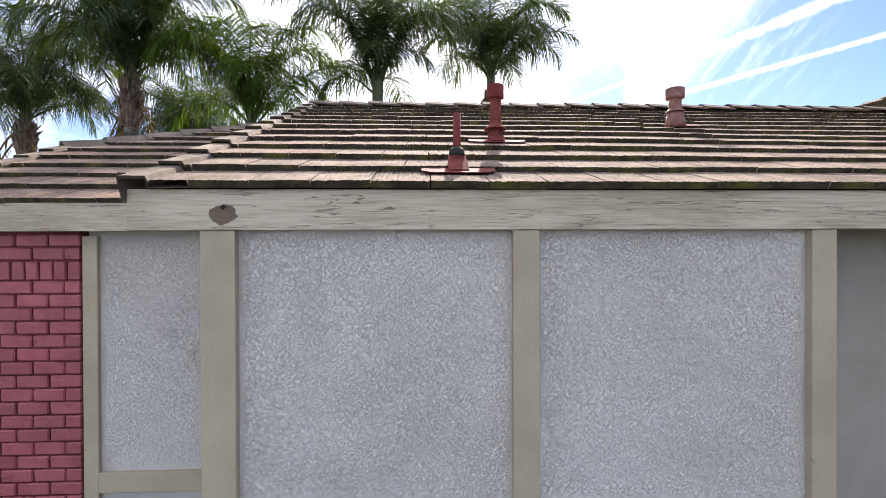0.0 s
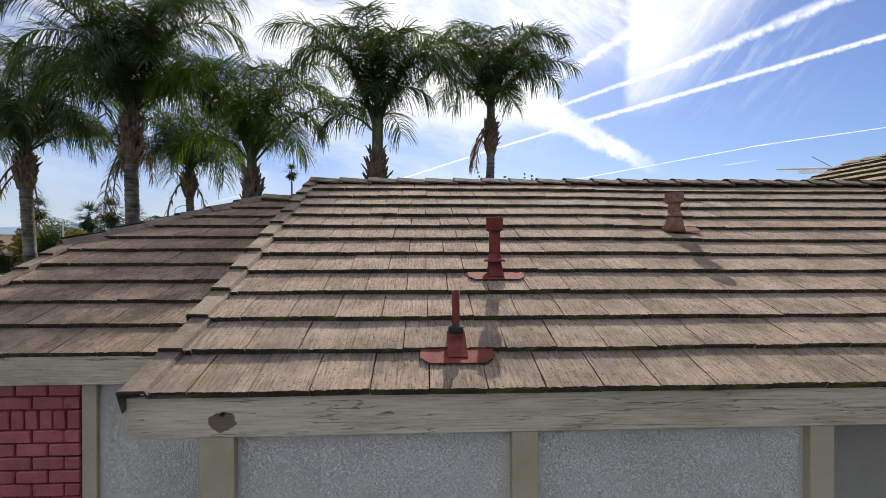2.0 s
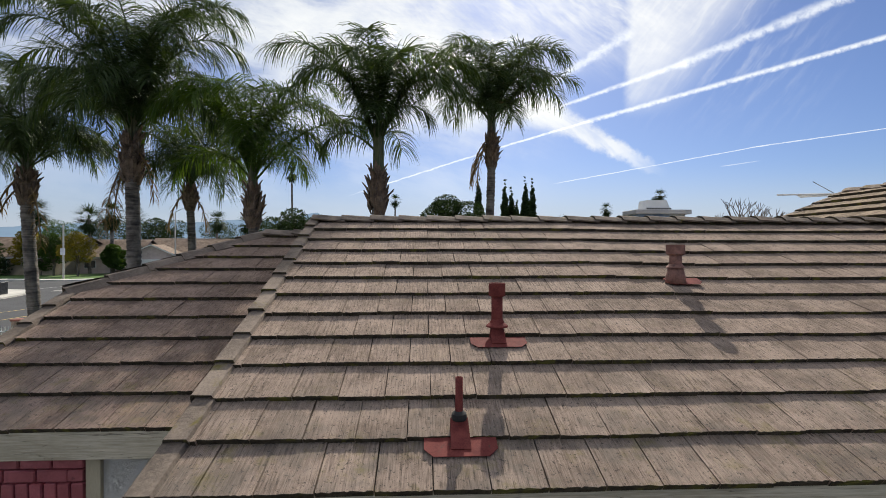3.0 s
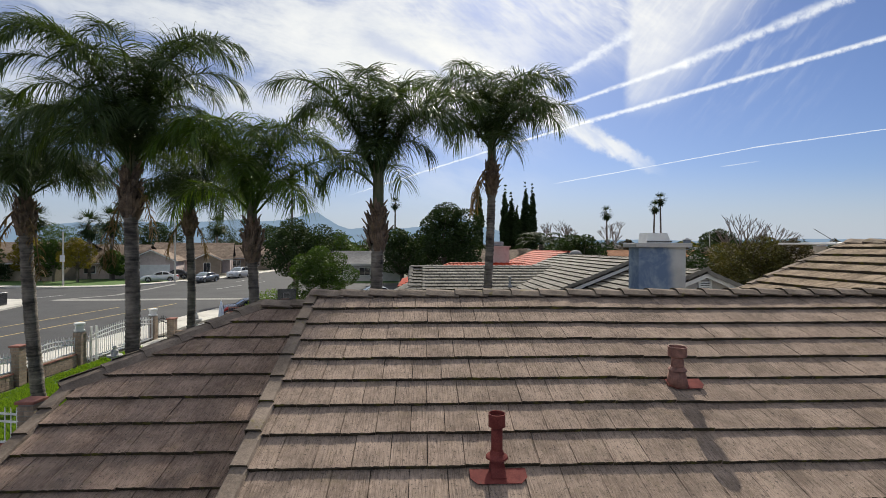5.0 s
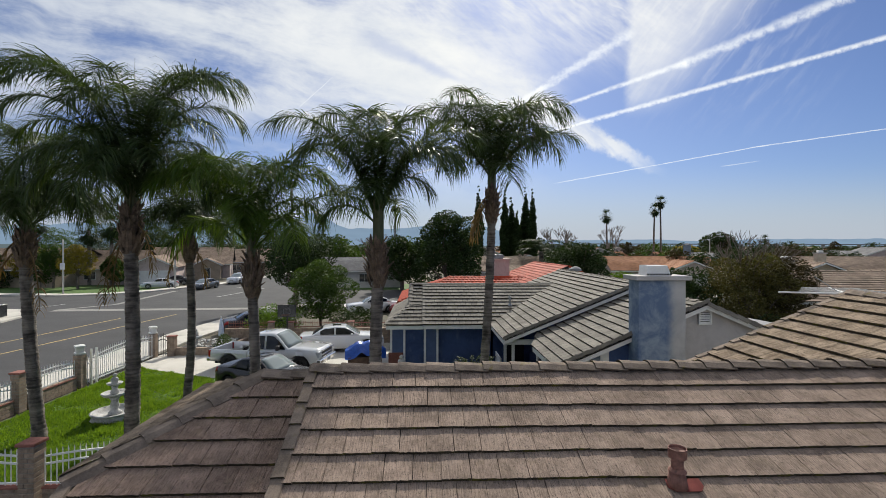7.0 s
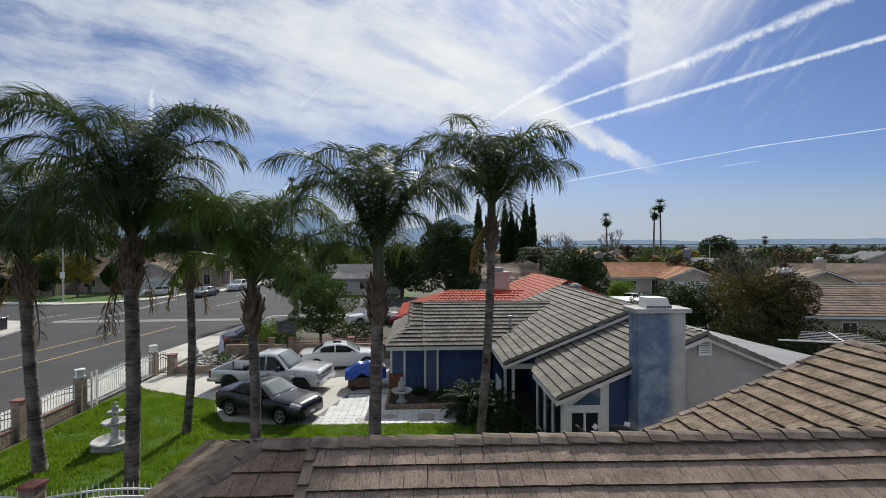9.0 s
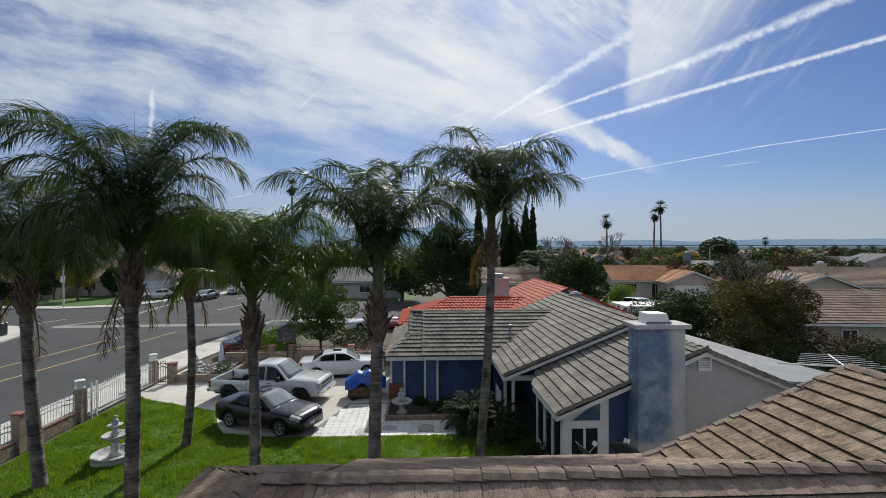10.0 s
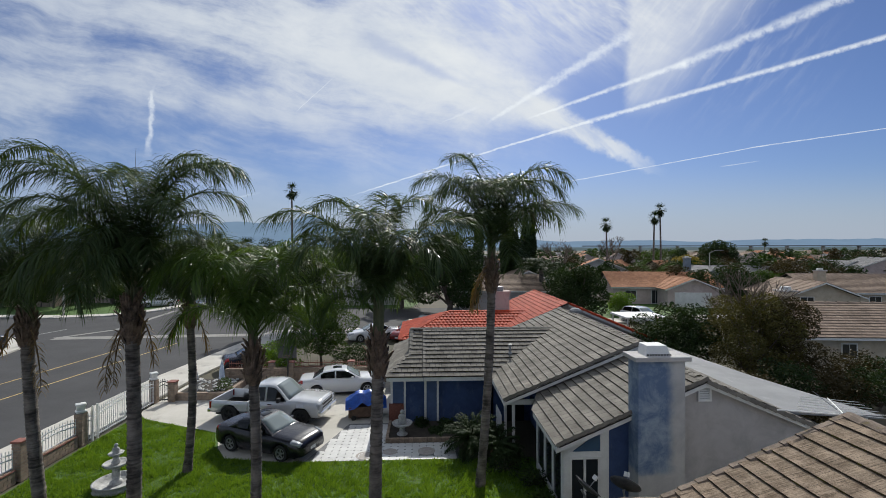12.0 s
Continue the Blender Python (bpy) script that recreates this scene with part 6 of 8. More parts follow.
# ---- fences ----
def brick_pillar(x, y, w, h, white_cap, group="fence pillars"):
    p = thing("fence_pillar", "tan brick pillar with white cap" if white_cap else "tan brick pillar with red cap", "pillar", at=(x, y, 0), group=group)
    w = w * 0.8 if white_cap else w
    part("core", boxed(-w / 2 + 0.012, w / 2 - 0.012, -w / 2 + 0.012, w / 2 - 0.012, 0, h), MAT["mortar"], p)
    z, k = 0.0, 0
    while z < h - 0.05:
        o = w * (0.12 if k % 2 else -0.12)
        for bx0, bx1 in ((-w / 2, o - 0.005), (o + 0.005, w / 2)):
            part("brick", boxed(bx0, bx1, -w / 2, w / 2, z + 0.006, z + 0.105, 0.006), MAT["tan_brick"], p)
        z += 0.115
        k += 1
    if white_cap:
        part("cap", lathe(bmesh.new(), [(w * 0.72, h), (w * 0.74, h + 0.06), (w * 0.55, h + 0.08), (w * 0.58, h + 0.26), (w * 0.74, h + 0.3), (w * 0.72, h + 0.36), (0.02, h + 0.40)], seg=4), MAT["white"], p)
    else:
        part("cap", boxed(-w * 0.6, w * 0.6, -w * 0.6, w * 0.6, h, h + 0.07, 0.01), MAT["red_cap"], p)
    return p


def picket_fence(p, q, z0, z1, arch, name="fence", label="white wrought iron picket fence", pitch=0.13, wall=0.0, material="white", double=True):
    """Iron pickets with spear tips between two points, top rail arched; wall: height of a brick foot."""
    p, q = Vector((*p, 0)), Vector((*q, 0))
    f = thing(name, label, "fence", group="iron fences")
    ln = (q - p).length
    d = (q - p).normalized()
    m = Matrix.Translation(p) @ Matrix.Rotation(math.atan2(d.y, d.x), 4, "Z")
    top = lambda s: z1 + arch * math.sin(math.pi * s / ln)
    n = int(ln / pitch)
    for i in range(n + 1):
        s = ln * i / n
        bm = boxed(s - 0.009, s + 0.009, -0.009, 0.009, z0, top(s) + 0.07)
        tube(bm, (s, 0, top(s) + 0.06), (s, 0, top(s) + 0.15), 0.022, 0.002, 4)
        bm.transform(m)
        part("picket", bm, MAT[material], f)
    levels = [lambda s: z0 + 0.08, lambda s: top(s) - 0.02] + ([lambda s: top(s) - 0.2] if double else [])
    for lv in levels:
        bm = bmesh.new()
        rings = []
        for i in range(13):
            a = ln * i / 12
            rings.append([bm.verts.new((a, 0.02 * c, lv(a) + 0.02 * s)) for c, s in ((-1, -1), (1, -1), (1, 1), (-1, 1))])
        for a, b in zip(rings, rings[1:]):
            for k in range(4):
                bm.faces.new((a[k], b[k], b[(k + 1) % 4], a[(k + 1) % 4]))
        bm.transform(m)
        part("rail", bm, MAT[material], f)
    if wall:
        bm = boxed(0, ln, -0.09, 0.09, 0, wall - 0.03)
        bm.transform(m)
        foot = part("foot_wall", bm, MAT["mortar"], f)
        z, k = 0.0, 0
        while z < wall - 0.04:
            s = -0.15 if k % 2 else 0.0
            while s < ln:
                bm = boxed(max(s, 0), min(s + 0.29, ln), -0.1, 0.1, z + 0.005, z + 0.135, 0.006)
                bm.transform(m)
                part("brick", bm, MAT["tan_brick"], foot)
                s += 0.30
            z += 0.14
            k += 1
        bm = boxed(0, ln, -0.12, 0.12, wall, wall + 0.05, 0.006)
        bm.transform(m)
        part("coping", bm, MAT["red_cap"], foot)
    return f


brick_pillar(-14.6, 16.9, 0.32, 1.40, False)
brick_pillar(-14.6, 19.8, 0.42, 1.42, True)
brick_pillar(-14.6, 25.0, 0.42, 1.30, True)
brick_pillar(-13.75, 25.3, 0.36, 1.05, False)
brick_pillar(-9.05, 10.85, 0.36, 1.42, False)
brick_pillar(-14.6, 13.6, 0.42, 1.40, False)
picket_fence((-14.6, 17.2), (-14.6, 19.5), 0.5, 1.10, 0.14, wall=0.48)
picket_fence((-14.6, 13.9), (-14.6, 16.6), 0.5, 1.10, 0.14, wall=0.48)
picket_fence((-14.5, 20.1), (-14.5, 24.8), 0.06, 1.12, 0.22, "sliding_gate", "white iron sliding driveway gate")
picket_fence((-14.5, 10.9), (-9.3, 10.9), 0.40, 1.12, 0.16, wall=0.38)
picket_fence((-8.8, 10.9), (-5.2, 10.9), 0.40, 1.12, 0.18, wall=0.38)
for yy in (20.15, 20.45):
    tagged(part("gate_post", boxed(-14.42, -14.36, yy, yy + 0.06, 0, 1.55), MAT["white"]), "white steel gate post", "gate post", group="gate posts")
picket_fence((-14.38, 25.1), (-13.98, 25.2), 0.05, 1.05, 0.1, "pedestrian_gate", "dark iron pedestrian gate", 0.07, 0.0, "black_iron")
# block wall across the end of the drive, with rusty pickets
bw = thing("block_wall", "tan concrete block wall at the end of the drive", "wall")
part("core", boxed(-12.2, -1.9, 28.26, 28.40, 0, 0.92), MAT["mortar"], bw)
for k in range(5):
    x = -12.2 - (0.2 if k % 2 else 0)
    while x < -2.0:
        part("block", boxed(max(x, -12.2), x + 0.39, 28.22, 28.44, k * 0.19 + 0.004, k * 0.19 + 0.184, 0.006), MAT["tan_brick"], bw)
        x += 0.40
for x0, x1 in ((-12.0, -9.6), (-8.0, -4.6), (-4.4, -2.0)):
    picket_fence((x0, 28.33), (x1, 28.33), 0.95, 1.28, 0.0, "rail_fence", "rusty red picket rail on the block wall", 0.14, 0.0, "rust_rail", False)
for x in (-9.4, -8.2, -4.5):
    brick_pillar(x, 28.33, 0.34, 1.30, False, "wall pillars")
# raised brick bed by the gate: pale stones, urn, folded parasol
gb = thing("raised_bed", "raised brick bed with white stones by the gate", "planting bed")
part("bed_wall", boxed(-13.6, -10.9, 25.3, 25.5, 0, 0.42, 0.01), MAT["tan_brick"], gb)
part("bed_wall", boxed(-11.0, -10.8, 25.5, 28.2, 0, 0.42, 0.01), MAT["tan_brick"], gb)
part("soil", boxed(-13.6, -11.0, 25.5, 28.2, 0, 0.36), MAT["dark_soil"], gb)
for i in range(60):
    r = frnd.uniform(0.05, 0.14)
    bm = bmesh.new()
    bmesh.ops.create_icosphere(bm, subdivisions=1, radius=r, matrix=Matrix.Translation((frnd.uniform(-13.4, -11.2), frnd.uniform(25.7, 28.0), 0.38)) @ Matrix.Diagonal((1, 1.2, 0.6, 1)))
    part("stone", bm, MAT["white_stone"], gb)
urn = thing("garden_urn", "white stone urn with a small statue", "urn", at=(-12.9, 26.2, 0.36))
part("bowl", lathe(bmesh.new(), [(0.14, 0), (0.08, 0.1), (0.08, 0.3), (0.26, 0.42), (0.33, 0.55), (0.28, 0.55)]), MAT["white_stone"], urn, smooth=True)
part("statue", statue_mesh(0, 0, 0.5, 0.45), MAT["white_stone"], urn, smooth=True)
par = thing("parasol", "folded pale blue parasol", "parasol", at=(-11.6, 26.4, 0.3))
part("pole", tube(bmesh.new(), (0, 0, 0), (0, 0, 1.7), 0.02), MAT["white"], par)
part("canopy", lathe(bmesh.new(), [(0.10, 0.55), (0.17, 0.62), (0.13, 1.1), (0.06, 1.5), (0.02, 1.62)], seg=8), MAT["parasol"], par)
broad_tree("shrub", "small green shrub in the raised bed", -11.3, 26.0, 1.1, 0.5, MAT["leaf_mid"], 90, 0.03, 500, 0.06, 0.1, "shrub")
# basketball hoop
hoop = thing("basketball_hoop", "black basketball backboard on a pole", "basketball hoop", at=(-8.2, 27.6, 0))
part("pole", tube(bmesh.new(), (0, 0, 0), (0, 0, 2.1), 0.05), MAT["black_iron"], hoop)
part("backboard", boxed(-0.55, 0.55, -0.12, -0.08, 1.75, 2.5, 0.01), MAT["dark_board"], hoop)
bm = bmesh.new()
for p, q in (((-0.2, -0.13, 1.95), (0.2, -0.13, 1.95)), ((-0.2, -0.13, 2.25), (0.2, -0.13, 2.25)), ((-0.2, -0.13, 1.95), (-0.2, -0.13, 2.25)), ((0.2, -0.13, 1.95), (0.2, -0.13, 2.25))):
    tube(bm, p, q, 0.012, None, 4)
part("target_square", bm, MAT["grey_metal"], hoop)
bm = bmesh.new()
for k in range(16):
    a, b = 2 * math.pi * k / 16, 2 * math.pi * (k + 1) / 16
    tube(bm, (0.23 * math.cos(a), -0.4 + 0.23 * math.sin(a), 1.93), (0.23 * math.cos(b), -0.4 + 0.23 * math.sin(b), 1.93), 0.01, None, 4)
part("rim", bm, MAT["rust"], hoop)
# covered cart
cart = thing("covered_cart", "brown cart under a crumpled blue tarpaulin", "cart", at=(-2.75, 22.6, 0), turn=8)
part("box", boxed(-0.95, 0.7, -0.5, 0.5, 0.12, 0.62, 0.02), MAT["cardboard"], cart, "brown wooden box")
bm = bmesh.new()
bmesh.ops.create_grid(bm, x_segments=28, y_segments=20, size=1.0)
for v in bm.verts:
    x, y = v.co.x * 1.0, v.co.y * 0.62
    h = 1.25 - 0.55 * max(abs(v.co.x) - 0.35, 0) - 0.5 * max(abs(v.co.y) - 0.3, 0) * 1.4 + 0.13 * noise.noise((x * 3, y * 3, 0)) + 0.05 * noise.noise((x * 9, y * 9, 2))
    v.co = (x - 0.1, y, max(h, 0.55))
part("tarpaulin", bm, MAT["tarp"], cart, "crumpled blue tarpaulin", True)
for x in (-0.7, 0.5):
    for yy in (-0.52, 0.52):
        part("wheel", tube(bmesh.new(), (x, yy - 0.03, 0.12), (x, yy + 0.03, 0.12), 0.12, None, 14), MAT["rubber"], cart)


# ---- vehicles ----
def loft(stations, material, parent, name, smooth=True, label=""):
    """Skins rings of equal count; ends are closed."""
    bm = bmesh.new()
    rings = [[bm.verts.new(p) for p in ring] for ring in stations]
    for a, b in zip(rings, rings[1:]):
        for i in range(len(a)):
            j = (i + 1) % len(a)
            bm.faces.new((a[i], a[j], b[j], b[i]))
    bm.faces.new(rings[0])
    bm.faces.new(list(reversed(rings[-1])))
    bmesh.ops.recalc_face_normals(bm, faces=bm.faces)
    ob = part(name, bm, material, parent, label)
    if smooth:
        ob.data.shade_auto_smooth(0.7) if hasattr(ob.data, "shade_auto_smooth") else ob.data.shade_smooth()
    return ob


def curve(pts, x):
    for (x0, z0), (x1, z1) in zip(pts, pts[1:]):
        if x <= x1:
            f = (x - x0) / (x1 - x0)
            f = f * f * (3 - 2 * f) * 0.5 + f * 0.5
            return z0 + (z1 - z0) * f
    return pts[-1][1]


def wheel(car, x, y, r, w, rim="alloy"):
    side = 1 if y > 0 else -1
    bm = bmesh.new()
    lathe(bm, [(r * 0.62, -w / 2), (r * 0.94, -w / 2), (r, -w * 0.36), (r, w * 0.36), (r * 0.94, w / 2), (r * 0.68, w / 2), (r * 0.64, w * 0.15), (0.02, w * 0.15)], seg=28)
    m = Matrix.Translation((x, y, r)) @ pose(0, 0, 0, 90 * -side, 0, 0)
    bm.transform(m)
    t = part("wheel", bm, MAT["tyre"], car, smooth=False)
    bm = bmesh.new()
    rows = [[bm.verts.new((q * math.cos(math.pi * k / 12), q * math.sin(math.pi * k / 12), hh)) for k in range(24)] for q, hh in ((r * 0.57, w * 0.2), (r * 0.58, w * 0.47), (r * 0.66, w * 0.505), (r * 0.70, w * 0.47))]
    for u, v in zip(rows, rows[1:]):
        for k in range(24):
            bm.faces.new((u[k], u[k - 1], v[k - 1], v[k]))
    lathe(bm, [(r * 0.17, w * 0.2), (r * 0.17, w * 0.42), (r * 0.10, w * 0.47)], seg=12)
    bmesh.ops.recalc_face_normals(bm, faces=bm.faces)
    bm.transform(m)
    part("rim", bm, MAT[rim], t)
    for k in range(5):
        bm = boxed(r * 0.10, r * 0.60, -r * 0.075, r * 0.075, w * 0.30, w * 0.46, 0.006)
        bm.transform(m @ pose(0, 0, 0, 0, 0, 72 * k + 15))
        part("spoke", bm, MAT[rim], t)
    return t


def sedan(name, label, at, turn, paint, length=4.75, width=1.80, height=1.45, wb=2.70, van=False, group="", nose_lift=0.0):
    """A saloon car pointing along +x: lofted body with wheel arches, glasshouse, panes, lamps, mirrors, wheels."""
    car = thing(name, label, "car", at=at, turn=turn, group=group)
    h = height
    x0, x1 = -length / 2, length / 2
    fa, ra = wb / 2 + 0.02, -wb / 2 + 0.02
    r = 0.325
    deck = [(x0, 0.48 * h), (x0 + 0.05, 0.62 * h), (x0 + 0.2, 0.685 * h), (x0 + 0.9, 0.705 * h), (x1 - 1.5, 0.665 * h), (x1 - 0.55, 0.62 * h), (x1 - 0.2, 0.575 * h), (x1 - 0.05, 0.52 * h), (x1, 0.44 * h)]

    def section(x):
        """Half cross-section of the body at x, from the sill to the crown: (y, z) pairs."""
        e = min(x - x0, x1 - x)
        w = width / 2 * (1 - 0.20 * max(0, 1 - e / 0.50) ** 2.2)
        sill = 0.20 + 0.06 * max(0, 1 - e / 0.5)
        for c in (fa, ra):
            if abs(x - c) < r * 1.16:
                sill = max(sill, math.sqrt((r * 1.16) ** 2 - (x - c) ** 2) + r * 0.98)
        zt = curve(deck, x)
        sill = min(sill, zt - 0.10)
        zm = max(sill + 0.03, 0.62 * zt)
        return [(w * f, z) for f, z in ((0.90, sill), (0.985, min(sill + 0.05, zm - 0.01)), (1.0, zm), (0.975, zt - 0.10 if zt - 0.10 > zm else zm + 0.02), (0.90, zt - 0.025), (0.60, zt + 0.012), (0.0, zt + 0.03))]

    def patch(name, xa, xb, lo, hi, side, material):
        """A lens or trim that lies on the body's skin between two xs and two places of the section."""
        bm = bmesh.new()
        cols = []
        for i in range(7):
            x = xa + (xb - xa) * i / 6
            sec = section(x)
            col = []
            for j in range(4):
                g = lo + (hi - lo) * j / 3
                k = min(int(g), len(sec) - 2)
                y, z = (sec[k][m] + (sec[k + 1][m] - sec[k][m]) * (g - k) for m in (0, 1))
                col.append(bm.verts.new((x + (0.006 if x > 0 else -0.006), side * (y + 0.006), z + 0.004)))
            cols.append(col)
        for u, v in zip(cols, cols[1:]):
            for j in range(3):
                bm.faces.new((u[j], v[j], v[j + 1], u[j + 1]))
        bmesh.ops.recalc_face_normals(bm, faces=bm.faces)
        bmesh.ops.solidify(bm, geom=bm.faces[:], thickness=0.006)
        part(name, bm, MAT[material], car, smooth=True)

    rings = []
    n = 64
    for i in range(n + 1):
        x = x0 + (x1 - x0) * i / n
        half = section(x)
        rings.append([(x, y, z) for y, z in half] + [(x, -y, z) for y, z in reversed(half[:-1])])
    loft(rings, MAT[paint], car, "body")
    part("underbody", boxed(x0 + 0.3, x1 - 0.3, -width / 2 + 0.12, width / 2 - 0.12, 0.18, 0.5), MAT["rubber"], car)
    # glasshouse
    g0, g1 = x0 + (0.35 if van else 0.72), x1 - 1.28
    roof = [(g0, 0.69 * h), (g0 + 0.45 if van else g0 + 0.78, 0.965 * h), ((g0 + g1) / 2, h), (g1 - 0.95, 0.975 * h), (g1, 0.655 * h)]
    rings = []
    for i in range(25):
        x = g0 + (g1 - g0) * i / 24
        zt = curve(roof, x)
        zb = curve(deck, x) - 0.03
        wb_, wt = width / 2 * 0.92, width / 2 * (0.92 - 0.24 * (zt - zb) / (0.38 * h))
        ring = [(x, wb_, zb), (x, wt + 0.02, zt - 0.05), (x, wt - 0.05, zt - 0.012), (x, wt * 0.5, zt), (x, -wt * 0.5, zt), (x, -wt + 0.05, zt - 0.012), (x, -wt - 0.02, zt - 0.05), (x, -wb_, zb)]
        rings.append(ring)
    loft(rings, MAT[paint], car, "cabin")

    def pane(name, xs, lo, hi, side, mat="car_glass"):
        """A side pane between two xs, following the cabin's flank."""
        bm = bmesh.new()
        cols = []
        for i in range(7):
            x = xs[0] + (xs[1] - xs[0]) * i / 6
            zt, zb = curve(roof, x), curve(deck, x) - 0.03
            wb_, wt = width / 2 * 0.92, width / 2 * (0.92 - 0.24 * (zt - zb) / (0.38 * h)) + 0.02
            a, b = zb + 0.05, max(zb + 0.07, zt - 0.075)
            col = []
            for z in (a, b):
                f = (z - zb) / max(0.01, (zt - 0.05 - zb))
                col.append(bm.verts.new((x, side * (wb_ + (wt - wb_) * f + 0.006), z)))
            cols.append(col)
        for a, b in zip(cols, cols[1:]):
            bm.faces.new((a[0], b[0], b[1], a[1]))
        bmesh.ops.solidify(bm, geom=bm.faces[:], thickness=0.004)
        part(name, bm, MAT[mat], car)

    mid = (g0 + g1) / 2 - 0.08
    for side in (-1, 1):
        pane("side_window", (mid + 0.05, g1 - 0.42), 0, 0, side)
        pane("side_window", (g0 + (0.25 if van else 0.55), mid - 0.03), 0, 0, side)
        part("mirror", boxed(g1 - 0.62, g1 - 0.48, side * width * 0.47, side * width * 0.56, 0.66 * h, 0.66 * h + 0.12, 0.02), MAT[paint], car)
        part("door_handle", boxed(mid + 0.1, mid + 0.26, side * (width / 2 - 0.01), side * (width / 2 + 0.012), 0.60 * h, 0.60 * h + 0.025), MAT[paint], car)
        patch("headlight", x1 - 0.44, x1 - 0.05, 2.9, 4.5, side, "lamp_clear")
        patch("tail_light", x0 + 0.02, x0 + 0.30, 2.6, 4.2, side, "lamp_red")
        for x in (fa, ra):
            wheel(car, x, side * (width / 2 - 0.11), r, 0.21)

    def screen(name, xa, xb, mat, share=1.0):
        bm = bmesh.new()
        rows = []
        for i in range(6):
            x = xa + (xb - xa) * i / 5
            zt, zb = curve(roof, x), curve(deck, x) - 0.03
            wt = (width / 2 * (0.92 - 0.24 * (zt - zb) / (0.38 * h)) - 0.10) * share
            rows.append([bm.verts.new((x, wt * k / 2, zt + 0.008 - 0.012 * (abs(k) == 2))) for k in (-2, -1, 0, 1, 2)])
        for a, b in zip(rows, rows[1:]):
            for k in range(4):
                bm.faces.new((a[k], a[k + 1], b[k + 1], b[k]))
        bmesh.ops.recalc_face_normals(bm, faces=bm.faces)
        bmesh.ops.solidify(bm, geom=bm.faces[:], thickness=0.004)
        part(name, bm, MAT[mat], car, smooth=True)

    screen("windshield", g1 - 0.86, g1 - 0.10, "windshield")
    if not van:
        screen("sunroof", (g0 + g1) / 2 - 0.22, (g0 + g1) / 2 + 0.26, "car_glass", 0.62)
    screen("rear_window", g0 + 0.10, g0 + (0.36 if van else 0.66), "car_glass")
    part("grille", boxed(x1 - 0.06, x1 + 0.008, -0.34, 0.34, 0.37 * h, 0.43 * h, 0.008), MAT["black_iron"], car)
    part("number_plate", boxed(x1 - 0.02, x1 + 0.014, -0.15, 0.15, 0.25 * h, 0.33 * h), MAT["plate"], car)
    part("number_plate", boxed(x0 - 0.01, x0 + 0.03, -0.16, 0.16, 0.42 * h, 0.52 * h), MAT["plate"], car)
    return car


